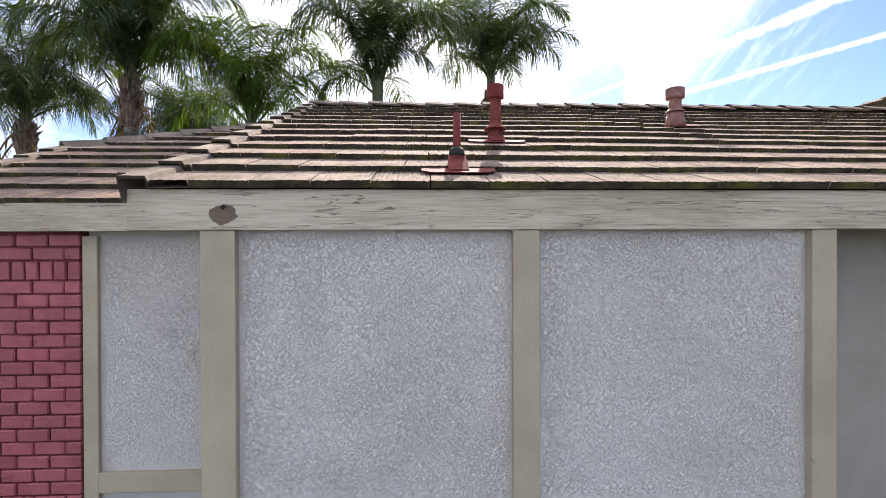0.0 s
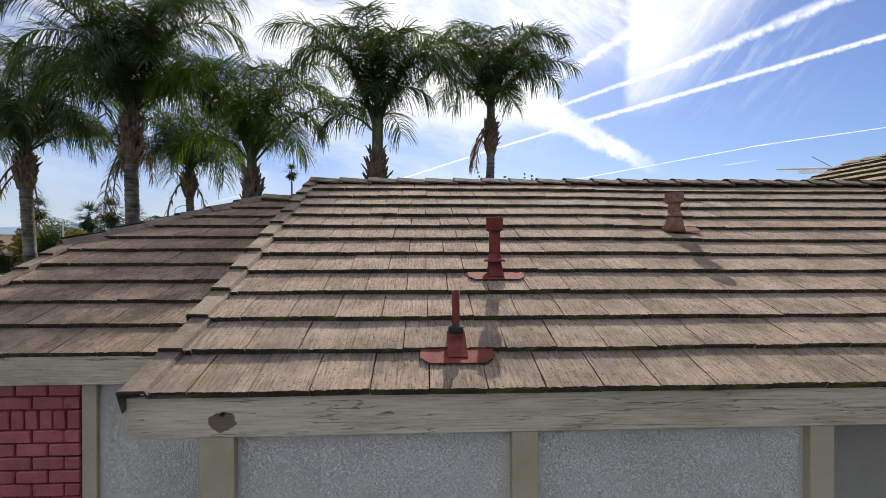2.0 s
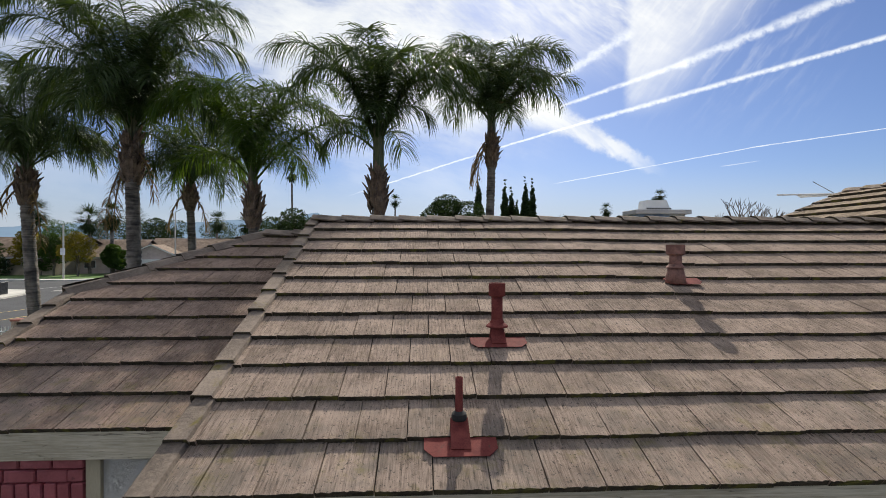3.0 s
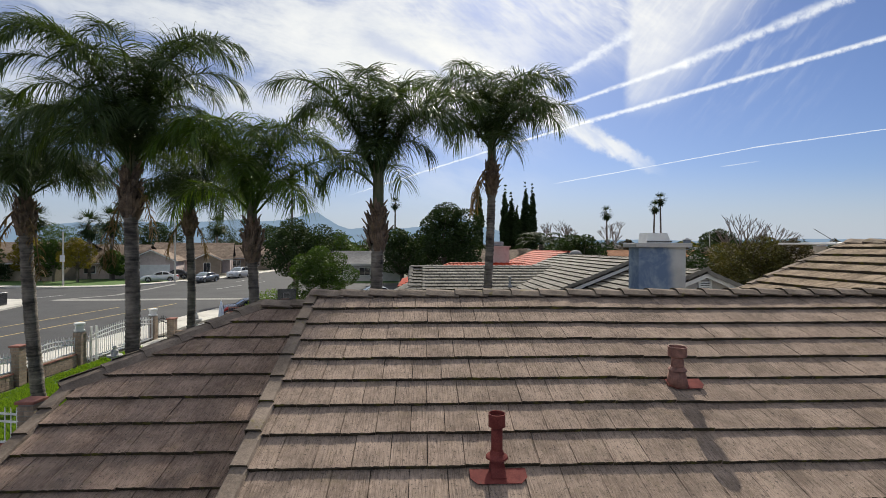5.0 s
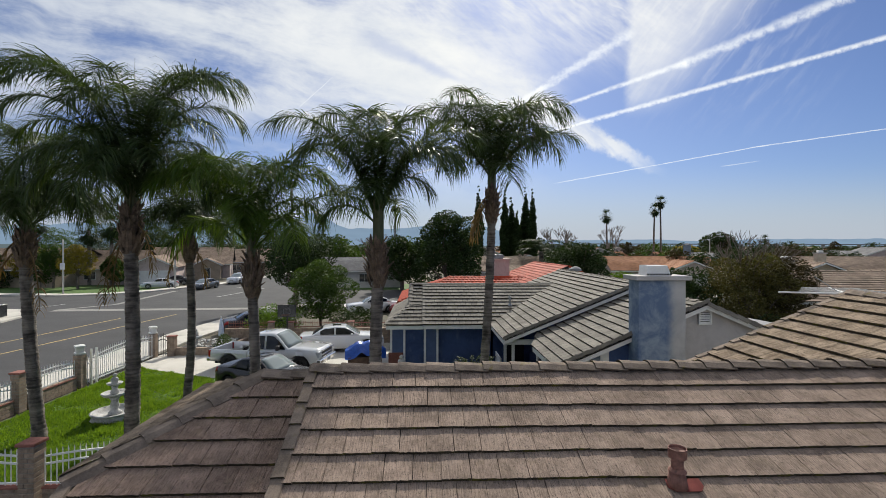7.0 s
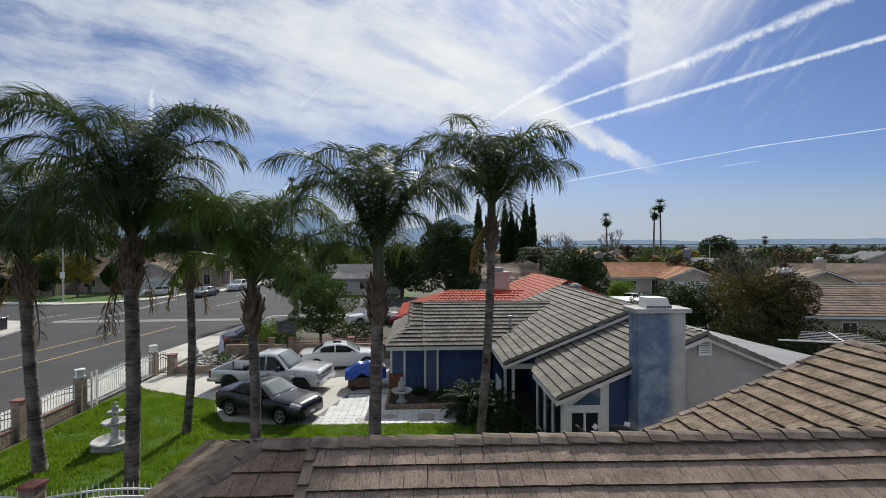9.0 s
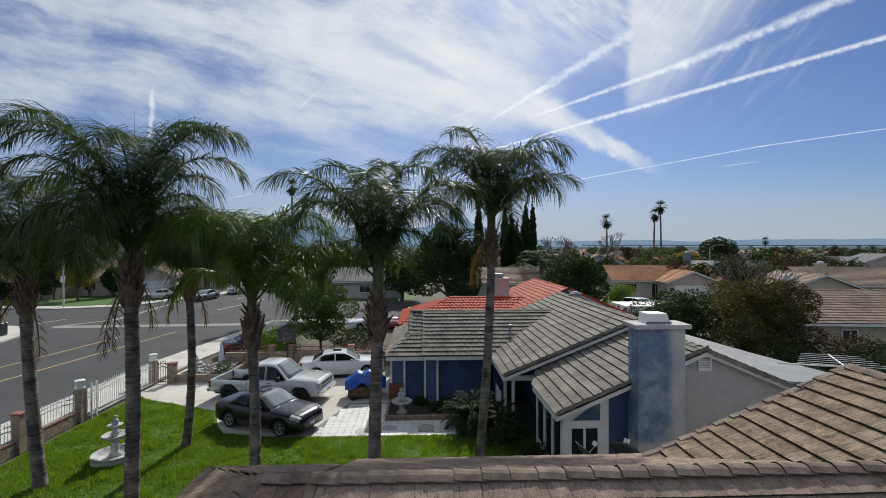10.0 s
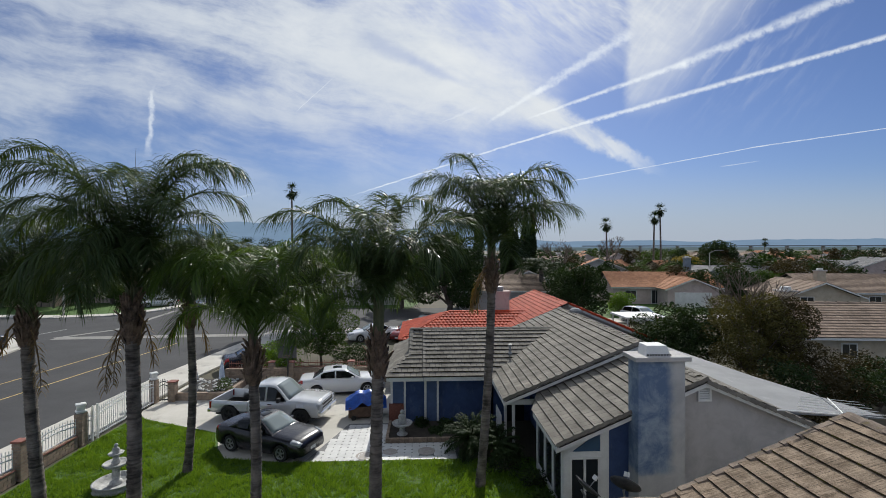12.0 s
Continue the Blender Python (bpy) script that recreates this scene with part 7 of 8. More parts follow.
def pickup(label, at, turn, paint):
    """An extended-cab pickup pointing along +x."""
    car = thing("pickup_truck", label, "truck", at=at, turn=turn)
    L, Wd, wb = 5.55, 2.0, 3.60
    x0, x1 = -L / 2, L / 2
    fa, ra, r = x1 - 0.95, x1 - 0.95 - wb, 0.41
    deck = [(x0, 1.03), (x0 + 2.0, 1.05), (x1 - 1.6, 1.16), (x1 - 1.2, 1.18), (x1 - 0.15, 1.12), (x1, 0.96)]

    def flank(xa, xb, top, name):
        rings = []
        n = max(12, int((xb - xa) * 14))
        for i in range(n + 1):
            x = xa + (xb - xa) * i / n
            e = min(x - x0, x1 - x)
            w = Wd / 2 * (1 - 0.10 * max(0, 1 - e / 0.35) ** 2)
            sill = 0.42
            for c in (fa, ra):
                if abs(x - c) < r * 1.18:
                    sill = max(sill, math.sqrt((r * 1.18) ** 2 - (x - c) ** 2) + r)
            zt = min(top, curve(deck, x))
            prof = [(0.93, sill), (1.0, max(sill + 0.02, 0.62)), (1.0, 0.86), (0.965, zt - 0.05), (0.93, zt), (0.5, zt + 0.02), (0, zt + 0.03)]
            rings.append([(x, w * f, z) for f, z in prof] + [(x, -w * f, z) for f, z in reversed(prof[:-1])])
        loft(rings, MAT[paint], car, name)

    flank(x0 + 1.98, x1, 2.0, "body")
    # load bed: two sides, front wall, tailgate, floor
    for s in (-1, 1):
        rings = []
        for i in range(31):
            x = x0 + 1.95 * i / 30
            sill = 0.45
            if abs(x - ra) < r * 1.18:
                sill = max(sill, math.sqrt((r * 1.18) ** 2 - (x - ra) ** 2) + r)
            w = Wd / 2
            rings.append([(x, s * w * f, z) for f, z in ((0.90, sill), (1.0, max(sill + 0.02, 0.65)), (1.0, 0.88), (0.97, 1.0), (0.95, 1.04), (0.90, 1.04), (0.89, 0.6))])
        loft(rings, MAT[paint], car, "bed_side")
    part("bed_floor", boxed(x0 + 0.05, x0 + 1.95, -0.9, 0.9, 0.55, 0.6), MAT["rubber"], car)
    part("tailgate", boxed(x0 - 0.02, x0 + 0.06, -0.86, 0.86, 0.5, 1.03, 0.015), MAT[paint], car)
    part("bed_front", boxed(x0 + 1.90, x0 + 1.97, -0.88, 0.88, 0.5, 1.05, 0.01), MAT[paint], car)
    part("underbody", boxed(x0 + 0.2, x1 - 0.3, -0.82, 0.82, 0.34, 0.6), MAT["rubber"], car)
    # cab
    g0, g1 = x0 + 2.02, x1 - 1.45
    roof = [(g0, 1.60), (g0 + 0.18, 1.80), (g0 + 0.9, 1.85), (g1 - 0.85, 1.82), (g1, 1.12)]
    rings = []
    side_w = lambda z: 0.955 - 0.17 * max(0, (z - 1.08)) / 0.75
    for i in range(23):
        x = g0 + (g1 - g0) * i / 22
        zt = curve(roof, x)
        wt = side_w(zt)
        rings.append([(x, 0.955, 1.02), (x, wt, zt - 0.06), (x, wt - 0.07, zt - 0.01), (x, 0.4, zt + 0.01), (x, -0.4, zt + 0.01), (x, -wt + 0.07, zt - 0.01), (x, -wt, zt - 0.06), (x, -0.955, 1.02)])
    loft(rings, MAT[paint], car, "cab")

    def pane(xa, xb, s):
        bm = bmesh.new()
        cols = []
        for i in range(6):
            x = xa + (xb - xa) * i / 5
            zt = curve(roof, x) - 0.10
            cols.append([bm.verts.new((x, s * (side_w(z) + 0.012), z)) for z in (1.13, max(1.15, zt))])
        for a, b in zip(cols, cols[1:]):
            bm.faces.new((a[0], b[0], b[1], a[1]))
        bmesh.ops.solidify(bm, geom=bm.faces[:], thickness=0.004)
        part("side_window", bm, MAT["car_glass"], car)

    for s in (-1, 1):
        pane(g0 + 0.18, g0 + 0.78, s)
        pane(g0 + 0.88, g1 - 0.22, s)
        part("mirror", boxed(g1 - 0.60, g1 - 0.44, s * 1.0, s * 1.22, 1.12, 1.34, 0.03), MAT["black_iron"], car)
        part("door_handle", boxed(g0 + 0.95, g0 + 1.15, s * 0.99, s * 1.02, 0.96, 1.0), MAT["chrome"], car)
        part("headlight", boxed(x1 - 0.22, x1 - 0.005, s * 0.62, s * 0.95, 0.80, 1.05, 0.02), MAT["lamp_clear"], car)
        part("tail_light", boxed(x0 - 0.015, x0 + 0.10, s * 0.86, s * 1.005, 0.68, 1.0, 0.01), MAT["lamp_red"], car)
        for x in (fa, ra):
            wheel(car, x, s * (Wd / 2 - 0.13), r, 0.26, "black_iron")
    bm = bmesh.new()
    rows = []
    for i in range(5):
        x = g1 - 0.80 + 0.70 * i / 4
        zt = curve(roof, x)
        rows.append([bm.verts.new((x, (side_w(zt) - 0.12) * k / 2, zt + 0.022 - 0.02 * (abs(k) == 2))) for k in (-2, -1, 0, 1, 2)])
    for a, b in zip(rows, rows[1:]):
        for k in range(4):
            bm.faces.new((a[k], a[k + 1], b[k + 1], b[k]))
    bmesh.ops.recalc_face_normals(bm, faces=bm.faces)
    bmesh.ops.solidify(bm, geom=bm.faces[:], thickness=0.004)
    part("windshield", bm, MAT["windshield"], car, smooth=True)
    part("rear_window", boxed(g0 - 0.006, g0 + 0.03, -0.6, 0.6, 1.2, 1.55), MAT["car_glass"], car)
    part("grille", boxed(x1 - 0.05, x1 + 0.015, -0.60, 0.60, 0.71, 1.06, 0.01), MAT["black_iron"], car)
    for z in (0.71, 0.855, 1.02):
        part("grille_bar", boxed(x1 - 0.02, x1 + 0.03, -0.64, 0.64, z, z + 0.045, 0.01), MAT["chrome"], car)
    part("front_bumper", boxed(x1 - 0.12, x1 + 0.10, -0.97, 0.97, 0.48, 0.70, 0.04), MAT["chrome"], car)
    part("rear_bumper", boxed(x0 - 0.16, x0 + 0.05, -0.96, 0.96, 0.46, 0.62, 0.03), MAT["chrome"], car)
    part("number_plate", boxed(x1 + 0.09, x1 + 0.115, -0.16, 0.16, 0.52, 0.66), MAT["plate"], car)
    part("aerial", tube(bmesh.new(), (x0 + 2.3, 0.2, 1.84), (x0 + 2.28, 0.2, 1.98), 0.03, 0.01, 8), MAT["black_iron"], car)
    return car


pickup("silver extended-cab pickup truck parked on the drive", (-7.40, 22.62, 0.012), -10.0, "paint_silver")
sedan("sedan_car", "black four-door sedan parked on the drive", (-6.45, 19.15, 0.012), -24.0, "paint_black", 4.45, 1.78, 1.45, 2.60)
sedan("sedan_car", "white four-door sedan with dark sunroof by the block wall", (-4.75, 26.55, 0.012), 9.0, "paint_white", 4.85, 1.84, 1.45, 2.80)
sedan("sedan_car", "dark sedan parked beyond the block wall", (-11.6, 32.4, 0.0), 30.0, "paint_black")
sedan("sedan_car", "white car parked beyond the hedge", (-4.6, 41.5, 0.0), 200.0, "paint_white", group="cars parked along the street")
sedan("sedan_car", "red car parked on the far drive", (-1.2, 42.0, 0.0), 240.0, "paint_red", group="cars parked along the street")
sedan("sedan_car", "dark car parked on the far drive", (0.3, 47.0, 0.0), 250.0, "paint_black", group="cars parked along the street")
sedan("sedan_car", "pale silver car parked on a verge", (-38.0, 66.6, 0.0), 205.0, "paint_silver", group="cars parked along the street")
sedan("sedan_car", "black car parked on the far drive", (-39.0, 72.4, 0.0), 200.0, "paint_black", group="cars parked along the street")
sedan("sedan_car", "dark grey car parked at the kerb", (-31.0, 65.2, 0.0), 262.0, "paint_grey", group="cars parked along the street")
sedan("minivan", "pale silver minivan parked at the kerb", (-30.0, 74.5, 0.0), 265.0, "paint_silver", 4.9, 1.9, 1.75, 2.9, True, group="cars parked along the street")
sedan("minivan", "white van parked on the far lawn", (24.0, 48.5, 0.0), -70.0, "paint_white", 4.9, 1.95, 1.9, 2.9, True, group="cars parked along the street")


# ---- houses further off ----
def far_house(label, x, y, w, d, turn, wall, tile, eave=2.5, pitch=0.40, ridge="x", windows=(), garage=None, chimney=None, tiles=True, hip=False):
    """A one-storey house: walls, tiled gable or hipped roof, windows (x, width, sill, head), a garage door (x, width), a chimney (x, y)."""
    h = thing("house", label, "house", at=(x, y, 0), turn=turn)
    o = 0.5
    if ridge == "x":
        rz = eave + (d / 2 + o) * pitch
        if not hip:
            pts = [(-w / 2, -d / 2, 0), (-w / 2, -d / 2, eave), (-w / 2, 0, rz - 0.12), (-w / 2, d / 2, eave), (-w / 2, d / 2, 0)]
            part("wall", prism(bmesh.new(), pts, (w, 0, 0)), MAT[wall], h)
            k = 0.0
        else:
            part("wall", boxed(-w / 2, w / 2, -d / 2, d / 2, 0, eave), MAT[wall], h)
            k = d / 2 + o
        for s in (-1, 1):
            plan = [(-w / 2 - o, s * (d / 2 + o)), (w / 2 + o, s * (d / 2 + o)), (w / 2 + o - k, 0), (-w / 2 - o + k, 0)]
            slope(h, plan, (s * (w / 2 + o) * -1, s * (d / 2 + o), eave), (0, -s), pitch, MAT[tile], nrnd, single=False, w=0.33, e=0.36)
        if hip:
            for s in (-1, 1):
                plan = [(s * (w / 2 + o), -d / 2 - o), (s * (w / 2 + o), d / 2 + o), (s * (w / 2 + o - k), 0)]
                slope(h, plan, (s * (w / 2 + o), s * (d / 2 + o), eave), (-s, 0), pitch, MAT[tile], nrnd, single=False, w=0.33, e=0.36)
        lay_caps(h, (-w / 2 - o + k, 0, rz + 0.08), (w / 2 + o - k, 0, rz + 0.08), RIDGE, MAT[tile], nrnd, 0.8)
    else:
        rz = eave + (w / 2 + o) * pitch
        pts = [(-w / 2, -d / 2, 0), (w / 2, -d / 2, 0), (w / 2, -d / 2, eave), (0, -d / 2, rz - 0.12), (-w / 2, -d / 2, eave)]
        part("wall", prism(bmesh.new(), pts, (0, d, 0)), MAT[wall], h)
        for s in (-1, 1):
            plan = [(s * (w / 2 + o), -d / 2 - o), (s * (w / 2 + o), d / 2 + o), (0, d / 2 + o), (0, -d / 2 - o)]
            slope(h, plan, (s * (w / 2 + o), s * (d / 2 + o), eave), (-s, 0), pitch, MAT[tile], nrnd, single=False, w=0.33, e=0.36)
        lay_caps(h, (0, -d / 2 - o, rz + 0.08), (0, d / 2 + o, rz + 0.08), RIDGE, MAT[tile], nrnd, 0.8)
        for s in (-1, 1):
            part("bargeboard", prism(bmesh.new(), [(s * (w / 2 + o), -d / 2 - o - 0.02, eave - 0.16), (0, -d / 2 - o - 0.02, rz - 0.16), (0, -d / 2 - o - 0.02, rz + 0.02), (s * (w / 2 + o), -d / 2 - o - 0.02, eave + 0.02)], (0, 0.04, 0)), MAT["white"], h)
    if ridge == "x":
        part("fascia_board", boxed(-w / 2 - o, w / 2 + o, -d / 2 - o, -d / 2 - o + 0.04, eave - 0.16, eave + 0.0), MAT["white"], h)
    for wx, ww, sill, head in windows:
        win = part("window", boxed(wx - ww / 2 - 0.07, wx + ww / 2 + 0.07, -d / 2 - 0.05, -d / 2 + 0.02, sill - 0.07, head + 0.07), MAT["white"], h)
        for s in (0, 1):
            part("pane", boxed(wx - ww / 2 + s * (ww / 2 + 0.02), wx - 0.02 + s * ww / 2, -d / 2 - 0.06, -d / 2 - 0.04, sill, head), MAT["dark_glass"], win)
    if garage:
        gx, gw = garage
        g = part("garage_door", boxed(gx - gw / 2, gx + gw / 2, -d / 2 - 0.04, -d / 2 + 0.02, 0, 2.13), MAT["white"], h, "white panelled garage door")
        for i in range(4):
            for j in range(4):
                part("panel", boxed(gx - gw / 2 + 0.1 + j * gw / 4, gx - gw / 2 - 0.1 + (j + 1) * gw / 4, -d / 2 - 0.055, -d / 2 - 0.03, 0.08 + i * 0.53, 0.48 + i * 0.53), MAT["white"], g)
    if chimney:
        cx, cy, ch = chimney
        c = part("chimney", boxed(cx - 0.55, cx + 0.55, cy - 0.4, cy + 0.4, eave - 0.2, ch), MAT[wall], h)
        part("chimney_cap", boxed(cx - 0.65, cx + 0.65, cy - 0.5, cy + 0.5, ch, ch + 0.12), MAT["stucco_grey"], c)
        part("cowl", boxed(cx - 0.3, cx + 0.3, cy - 0.25, cy + 0.25, ch + 0.12, ch + 0.4, 0.04), MAT["white"], c)
    return h


# red-roofed house behind the blue one
red = thing("house", "house with bright red clay tile roof and grey gable", "house")
R_ = MAT["red_tile"]
RRX, RY0, RRZ, RP = 9.60, 29.2, 4.71, 0.42
slope(red, [(3.6, RY0), (RRX, RY0), (RRX, 38.5), (3.6, 38.5)], (3.6, 38.5, RRZ - (RRX - 3.6) * RP), (1, 0), RP, R_, nrnd, single=False, w=0.26, barrel=0.03)
slope(red, [(RRX, RY0), (15.5, RY0), (15.5, 38.5), (RRX, 38.5)], (15.5, RY0, RRZ - (15.5 - RRX) * RP), (-1, 0), RP, R_, nrnd, single=False, w=0.26, barrel=0.03)
lay_caps(red, (RRX, RY0, RRZ + 0.08), (RRX, 38.5, RRZ + 0.08), RIDGE, R_, nrnd, 0.4)
lay_caps(red, (RRX, RY0, RRZ + 0.07), (15.5, RY0, RRZ - 5.95 * RP + 0.07), [(-y, z) for y, z in reversed(RAKE)], R_, nrnd, 0.36, "rake_tile", side=(0, 1, 0))
part("wall", prism(bmesh.new(), [(4.2, RY0 + 0.4, 0), (15.0, RY0 + 0.4, 0), (15.0, RY0 + 0.4, RRZ - 5.5 * RP), (RRX, RY0 + 0.4, RRZ - 0.06), (4.2, RY0 + 0.4, RRZ - 5.4 * RP)], (0, 8.5, 0)), MAT["stucco_grey"], red)
part("bargeboard", prism(bmesh.new(), [(RRX, RY0 + 0.02, RRZ - 0.2), (15.5, RY0 + 0.02, RRZ - 5.95 * RP - 0.2), (15.5, RY0 + 0.02, RRZ - 5.95 * RP), (RRX, RY0 + 0.02, RRZ)], (0, 0.04, 0)), MAT["white"], red)
slope(red, [(-1.6, 29.0), (8.2, 29.0), (8.2, 32.2), (1.9, 32.2)], (-1.6, 29.0, 2.43), (0, 1), 0.44, R_, nrnd, single=False, w=0.26, barrel=0.03)
slope(red, [(-1.6, 29.0), (1.9, 32.2), (-1.6, 36.0)], (-1.6, 36.0, 2.43), (1, 0), 0.402, R_, nrnd, single=False, w=0.26, barrel=0.03)
lay_caps(red, (1.9, 32.2, 3.91), (7.2, 32.2, 3.91), RIDGE, R_, nrnd, 0.4)
lay_caps(red, (-1.6, 29.0, 2.50), (1.9, 32.2, 3.91), HIP, R_, nrnd, 0.36, "hip_tile")
part("wall", boxed(-1.2, 8.0, 29.5, 37.5, 0, 2.48), MAT["stucco_cream"], red)
rc = part("chimney", boxed(5.0, 6.5, 33.6, 34.6, 2.4, 5.02), MAT["stucco_pink"], red, "pinkish stucco chimney")
part("chimney_cap", boxed(4.9, 6.6, 33.5, 34.7, 5.02, 5.12), MAT["stucco_pink"], rc)
part("cowl", boxed(5.4, 6.1, 33.8, 34.4, 5.12, 5.46, 0.06), MAT["grey_metal"], rc)
part("skylight", lathe(bmesh.new(), [(0.35, 0), (0.33, 0.12), (0.2, 0.22), (0.03, 0.26)], (8.95, 26.0, 4.62), 16), MAT["white_roof"], blue, "domed skylight")

WN = ((-3.2, 1.5, 0.9, 2.0), (0.6, 1.5, 0.9, 2.0))
far_house("peach house with orange tile roof across the green", 36.5, 69.5, 15, 9, -8, "stucco_pink", "peach_tile", windows=((-5, 1.6, 0.8, 2.0), (-1.5, 1.0, 0.1, 2.05)), chimney=None)
far_house("gabled garage wing of the peach house", 38.0, 64.6, 6.8, 7.5, -8, "stucco_pink", "peach_tile", 2.5, 0.40, "y", garage=(0.0, 4.9))
far_house("grey blue gabled house with white trim", 52, 82, 9, 11, -6, "wall_greyblue", "slat_grey", 2.7, 0.45, "y", windows=((2.5, 1.4, 0.9, 2.1),), chimney=(-2.6, 0, 6.4))
far_house("grey roofed house beyond the trees", 66, 88, 18, 10, -4, "stucco_cream", "slat_grey", windows=((3, 1.6, 0.9, 2.1), (6, 1.2, 0.9, 2.1)))
far_house("cream house with brown tile roof by the garden trees", 32.0, 32.5, 12, 8.0, -6, "stucco_cream", "brown_tile", 2.4, 0.40, "x", windows=((-3.1, 0.9, 1.0, 1.9), (1.0, 1.4, 1.0, 1.9)), chimney=(-3.5, 1.5, 4.9))
far_house("larger cream house with brown tile roof", 60, 59, 18, 10, -10, "stucco_cream", "brown_tile", 2.6, 0.38, "x", windows=((-6, 1.3, 0.9, 2.1), (-2, 1.3, 0.9, 2.1), (3, 1.6, 0.9, 2.1)), chimney=(-6.5, -2, 5.2))
far_house("cream gabled house with brown tile roof", 48.5, 56.0, 8, 9, -10, "stucco_cream", "brown_tile", 2.4, 0.40, "y", windows=((-1.8, 1.4, 1.2, 2.4),))
far_house("brown tiled house on the corner", -61, 73.5, 17, 12, -4, "wall_tan", "brown_tile", 2.6, 0.46, "x", windows=WN)
far_house("gabled garage of the corner house", -44.6, 77.4, 6.6, 8, 18, "stucco_pink", "brown_tile", 2.6, 0.50, "y", garage=(0.4, 4.4))
far_house("tan wing of the corner house", -50.5, 77.0, 9, 11, 8, "stucco_pink", "brown_tile", 2.5, 0.46, "x", windows=((-1.5, 1.5, 0.9, 2.0),))
far_house("tan house with brown tile roof beyond the drive", -45.5, 92, 13, 12, 20, "stucco_pink", "brown_tile", 2.6, 0.48, "x", windows=WN, garage=(-3.4, 4.5))
far_house("tan gabled porch of the tan house", -40.5, 86.5, 4.4, 5, 20, "wall_tan", "brown_tile", 2.5, 0.50, "y", windows=((0, 1.0, 0.2, 2.0),))
far_house("tan tiled house further up the street", -40, 106, 15, 11, 24, "wall_tan", "brown_tile", 2.6, 0.46, "x", windows=WN)
far_house("brown tiled house on the far corner of the crossing", -84, 76, 18, 12, -4, "wall_tan", "brown_tile", 2.5, 0.46, "x", windows=WN)
far_house("white walled house behind the dark tree", -9.5, 70, 12, 8, 5, "stucco_grey", "slat_grey", 2.5, 0.40, "x", windows=WN)
far_house("brown roofed house behind the red roof", 10.5, 62, 11, 8, 0, "stucco_grey", "brown_tile", 2.8, 0.40, "x", windows=((2, 1.4, 0.9, 2.0),))
far_house("small grey gable house behind the red roof", 16.5, 74, 8, 8, 0, "stucco_grey", "brown_tile", 2.9, 0.42, "y")
hrnd = random.Random(77)
for i in range(46):
    yy = 95 + 260 * hrnd.random() ** 1.3
    xx = hrnd.uniform(-0.15, 1.05) * yy
    far_house("distant tract house among trees", xx, yy, hrnd.uniform(11, 18), hrnd.uniform(8, 10), hrnd.uniform(-20, 20), hrnd.choice(("stucco_cream", "stucco_grey", "wall_tan", "stucco_pink")), hrnd.choice(("brown_tile", "slat_grey", "brown_tile", "peach_tile")), 2.6, 0.40, hrnd.choice("xy"), windows=((0, 1.4, 0.9, 2.0),))

# ---- trees further off ----
T = broad_tree
T("broadleaf_tree", "large dark evergreen tree beside the street", -12.8, 45.5, 7.6, 4.4, MAT["leaf_dark"], 101, 0.28, 16000, 0.15, 0.28)
T("broadleaf_tree", "leafy citrus tree behind the block wall", -7.3, 32.6, 5.3, 2.3, MAT["leaf_mid"], 102, 0.1, 12000, 0.10, 0.12)
T("hedge", "green hedge along the block wall", -9.9, 30.6, 2.0, 1.9, MAT["leaf_bright"], 103, 0.05, 2500, 0.09, 0.05, "hedge")
T("hedge", "dark hedge along the block wall", -4.4, 30.6, 1.9, 1.7, MAT["leaf_dark"], 104, 0.05, 2500, 0.09, 0.05, "hedge")
T("broadleaf_tree", "huge dark tree behind the red roof", 3.2, 57.0, 10.5, 5.2, MAT["leaf_dark"], 105, 0.4, 20000, 0.20, 0.12)
T("broadleaf_tree", "dark tree beside the huge tree", -3.0, 62.0, 7.5, 4.0, MAT["leaf_dark"], 106, 0.3, 9000, 0.20, 0.15)
T("broadleaf_tree", "dense green tree behind the red roof", 18.2, 52.0, 6.6, 3.6, MAT["leaf_dark"], 107, 0.25, 14000, 0.16, 0.12)
T("shrub", "bright green round shrub on the far lawn", 24.1, 54.4, 2.9, 1.9, MAT["leaf_bright"], 108, 0.08, 5000, 0.11, 0.08, "shrub")
T("broadleaf_tree", "bronze leaved tree beside the patio cover", 20.2, 27.0, 5.6, 2.7, MAT["leaf_olive"], 109, 0.16, 22000, 0.085, 0.08)
T("broadleaf_tree", "dark tree beside the patio cover", 22.2, 26.9, 5.5, 2.2, MAT["leaf_bronze"], 110, 0.16, 16000, 0.085, 0.06)
T("broadleaf_tree", "green tree beside the bronze one", 15.6, 28.8, 3.9, 2.4, MAT["leaf_dark"], 111, 0.12, 8000, 0.10, 0.06)
T("broadleaf_tree", "dark leafy tree between the patio and the bronze tree", 17.6, 29.6, 4.6, 2.5, MAT["leaf_dark"], 119, 0.14, 11000, 0.11, 0.06)
T("shrub", "dull brown shrubs by the cream house", 24.6, 25.0, 2.3, 2.2, MAT["leaf_bronze"], 112, 0.06, 4000, 0.09, 0.05, "shrub")
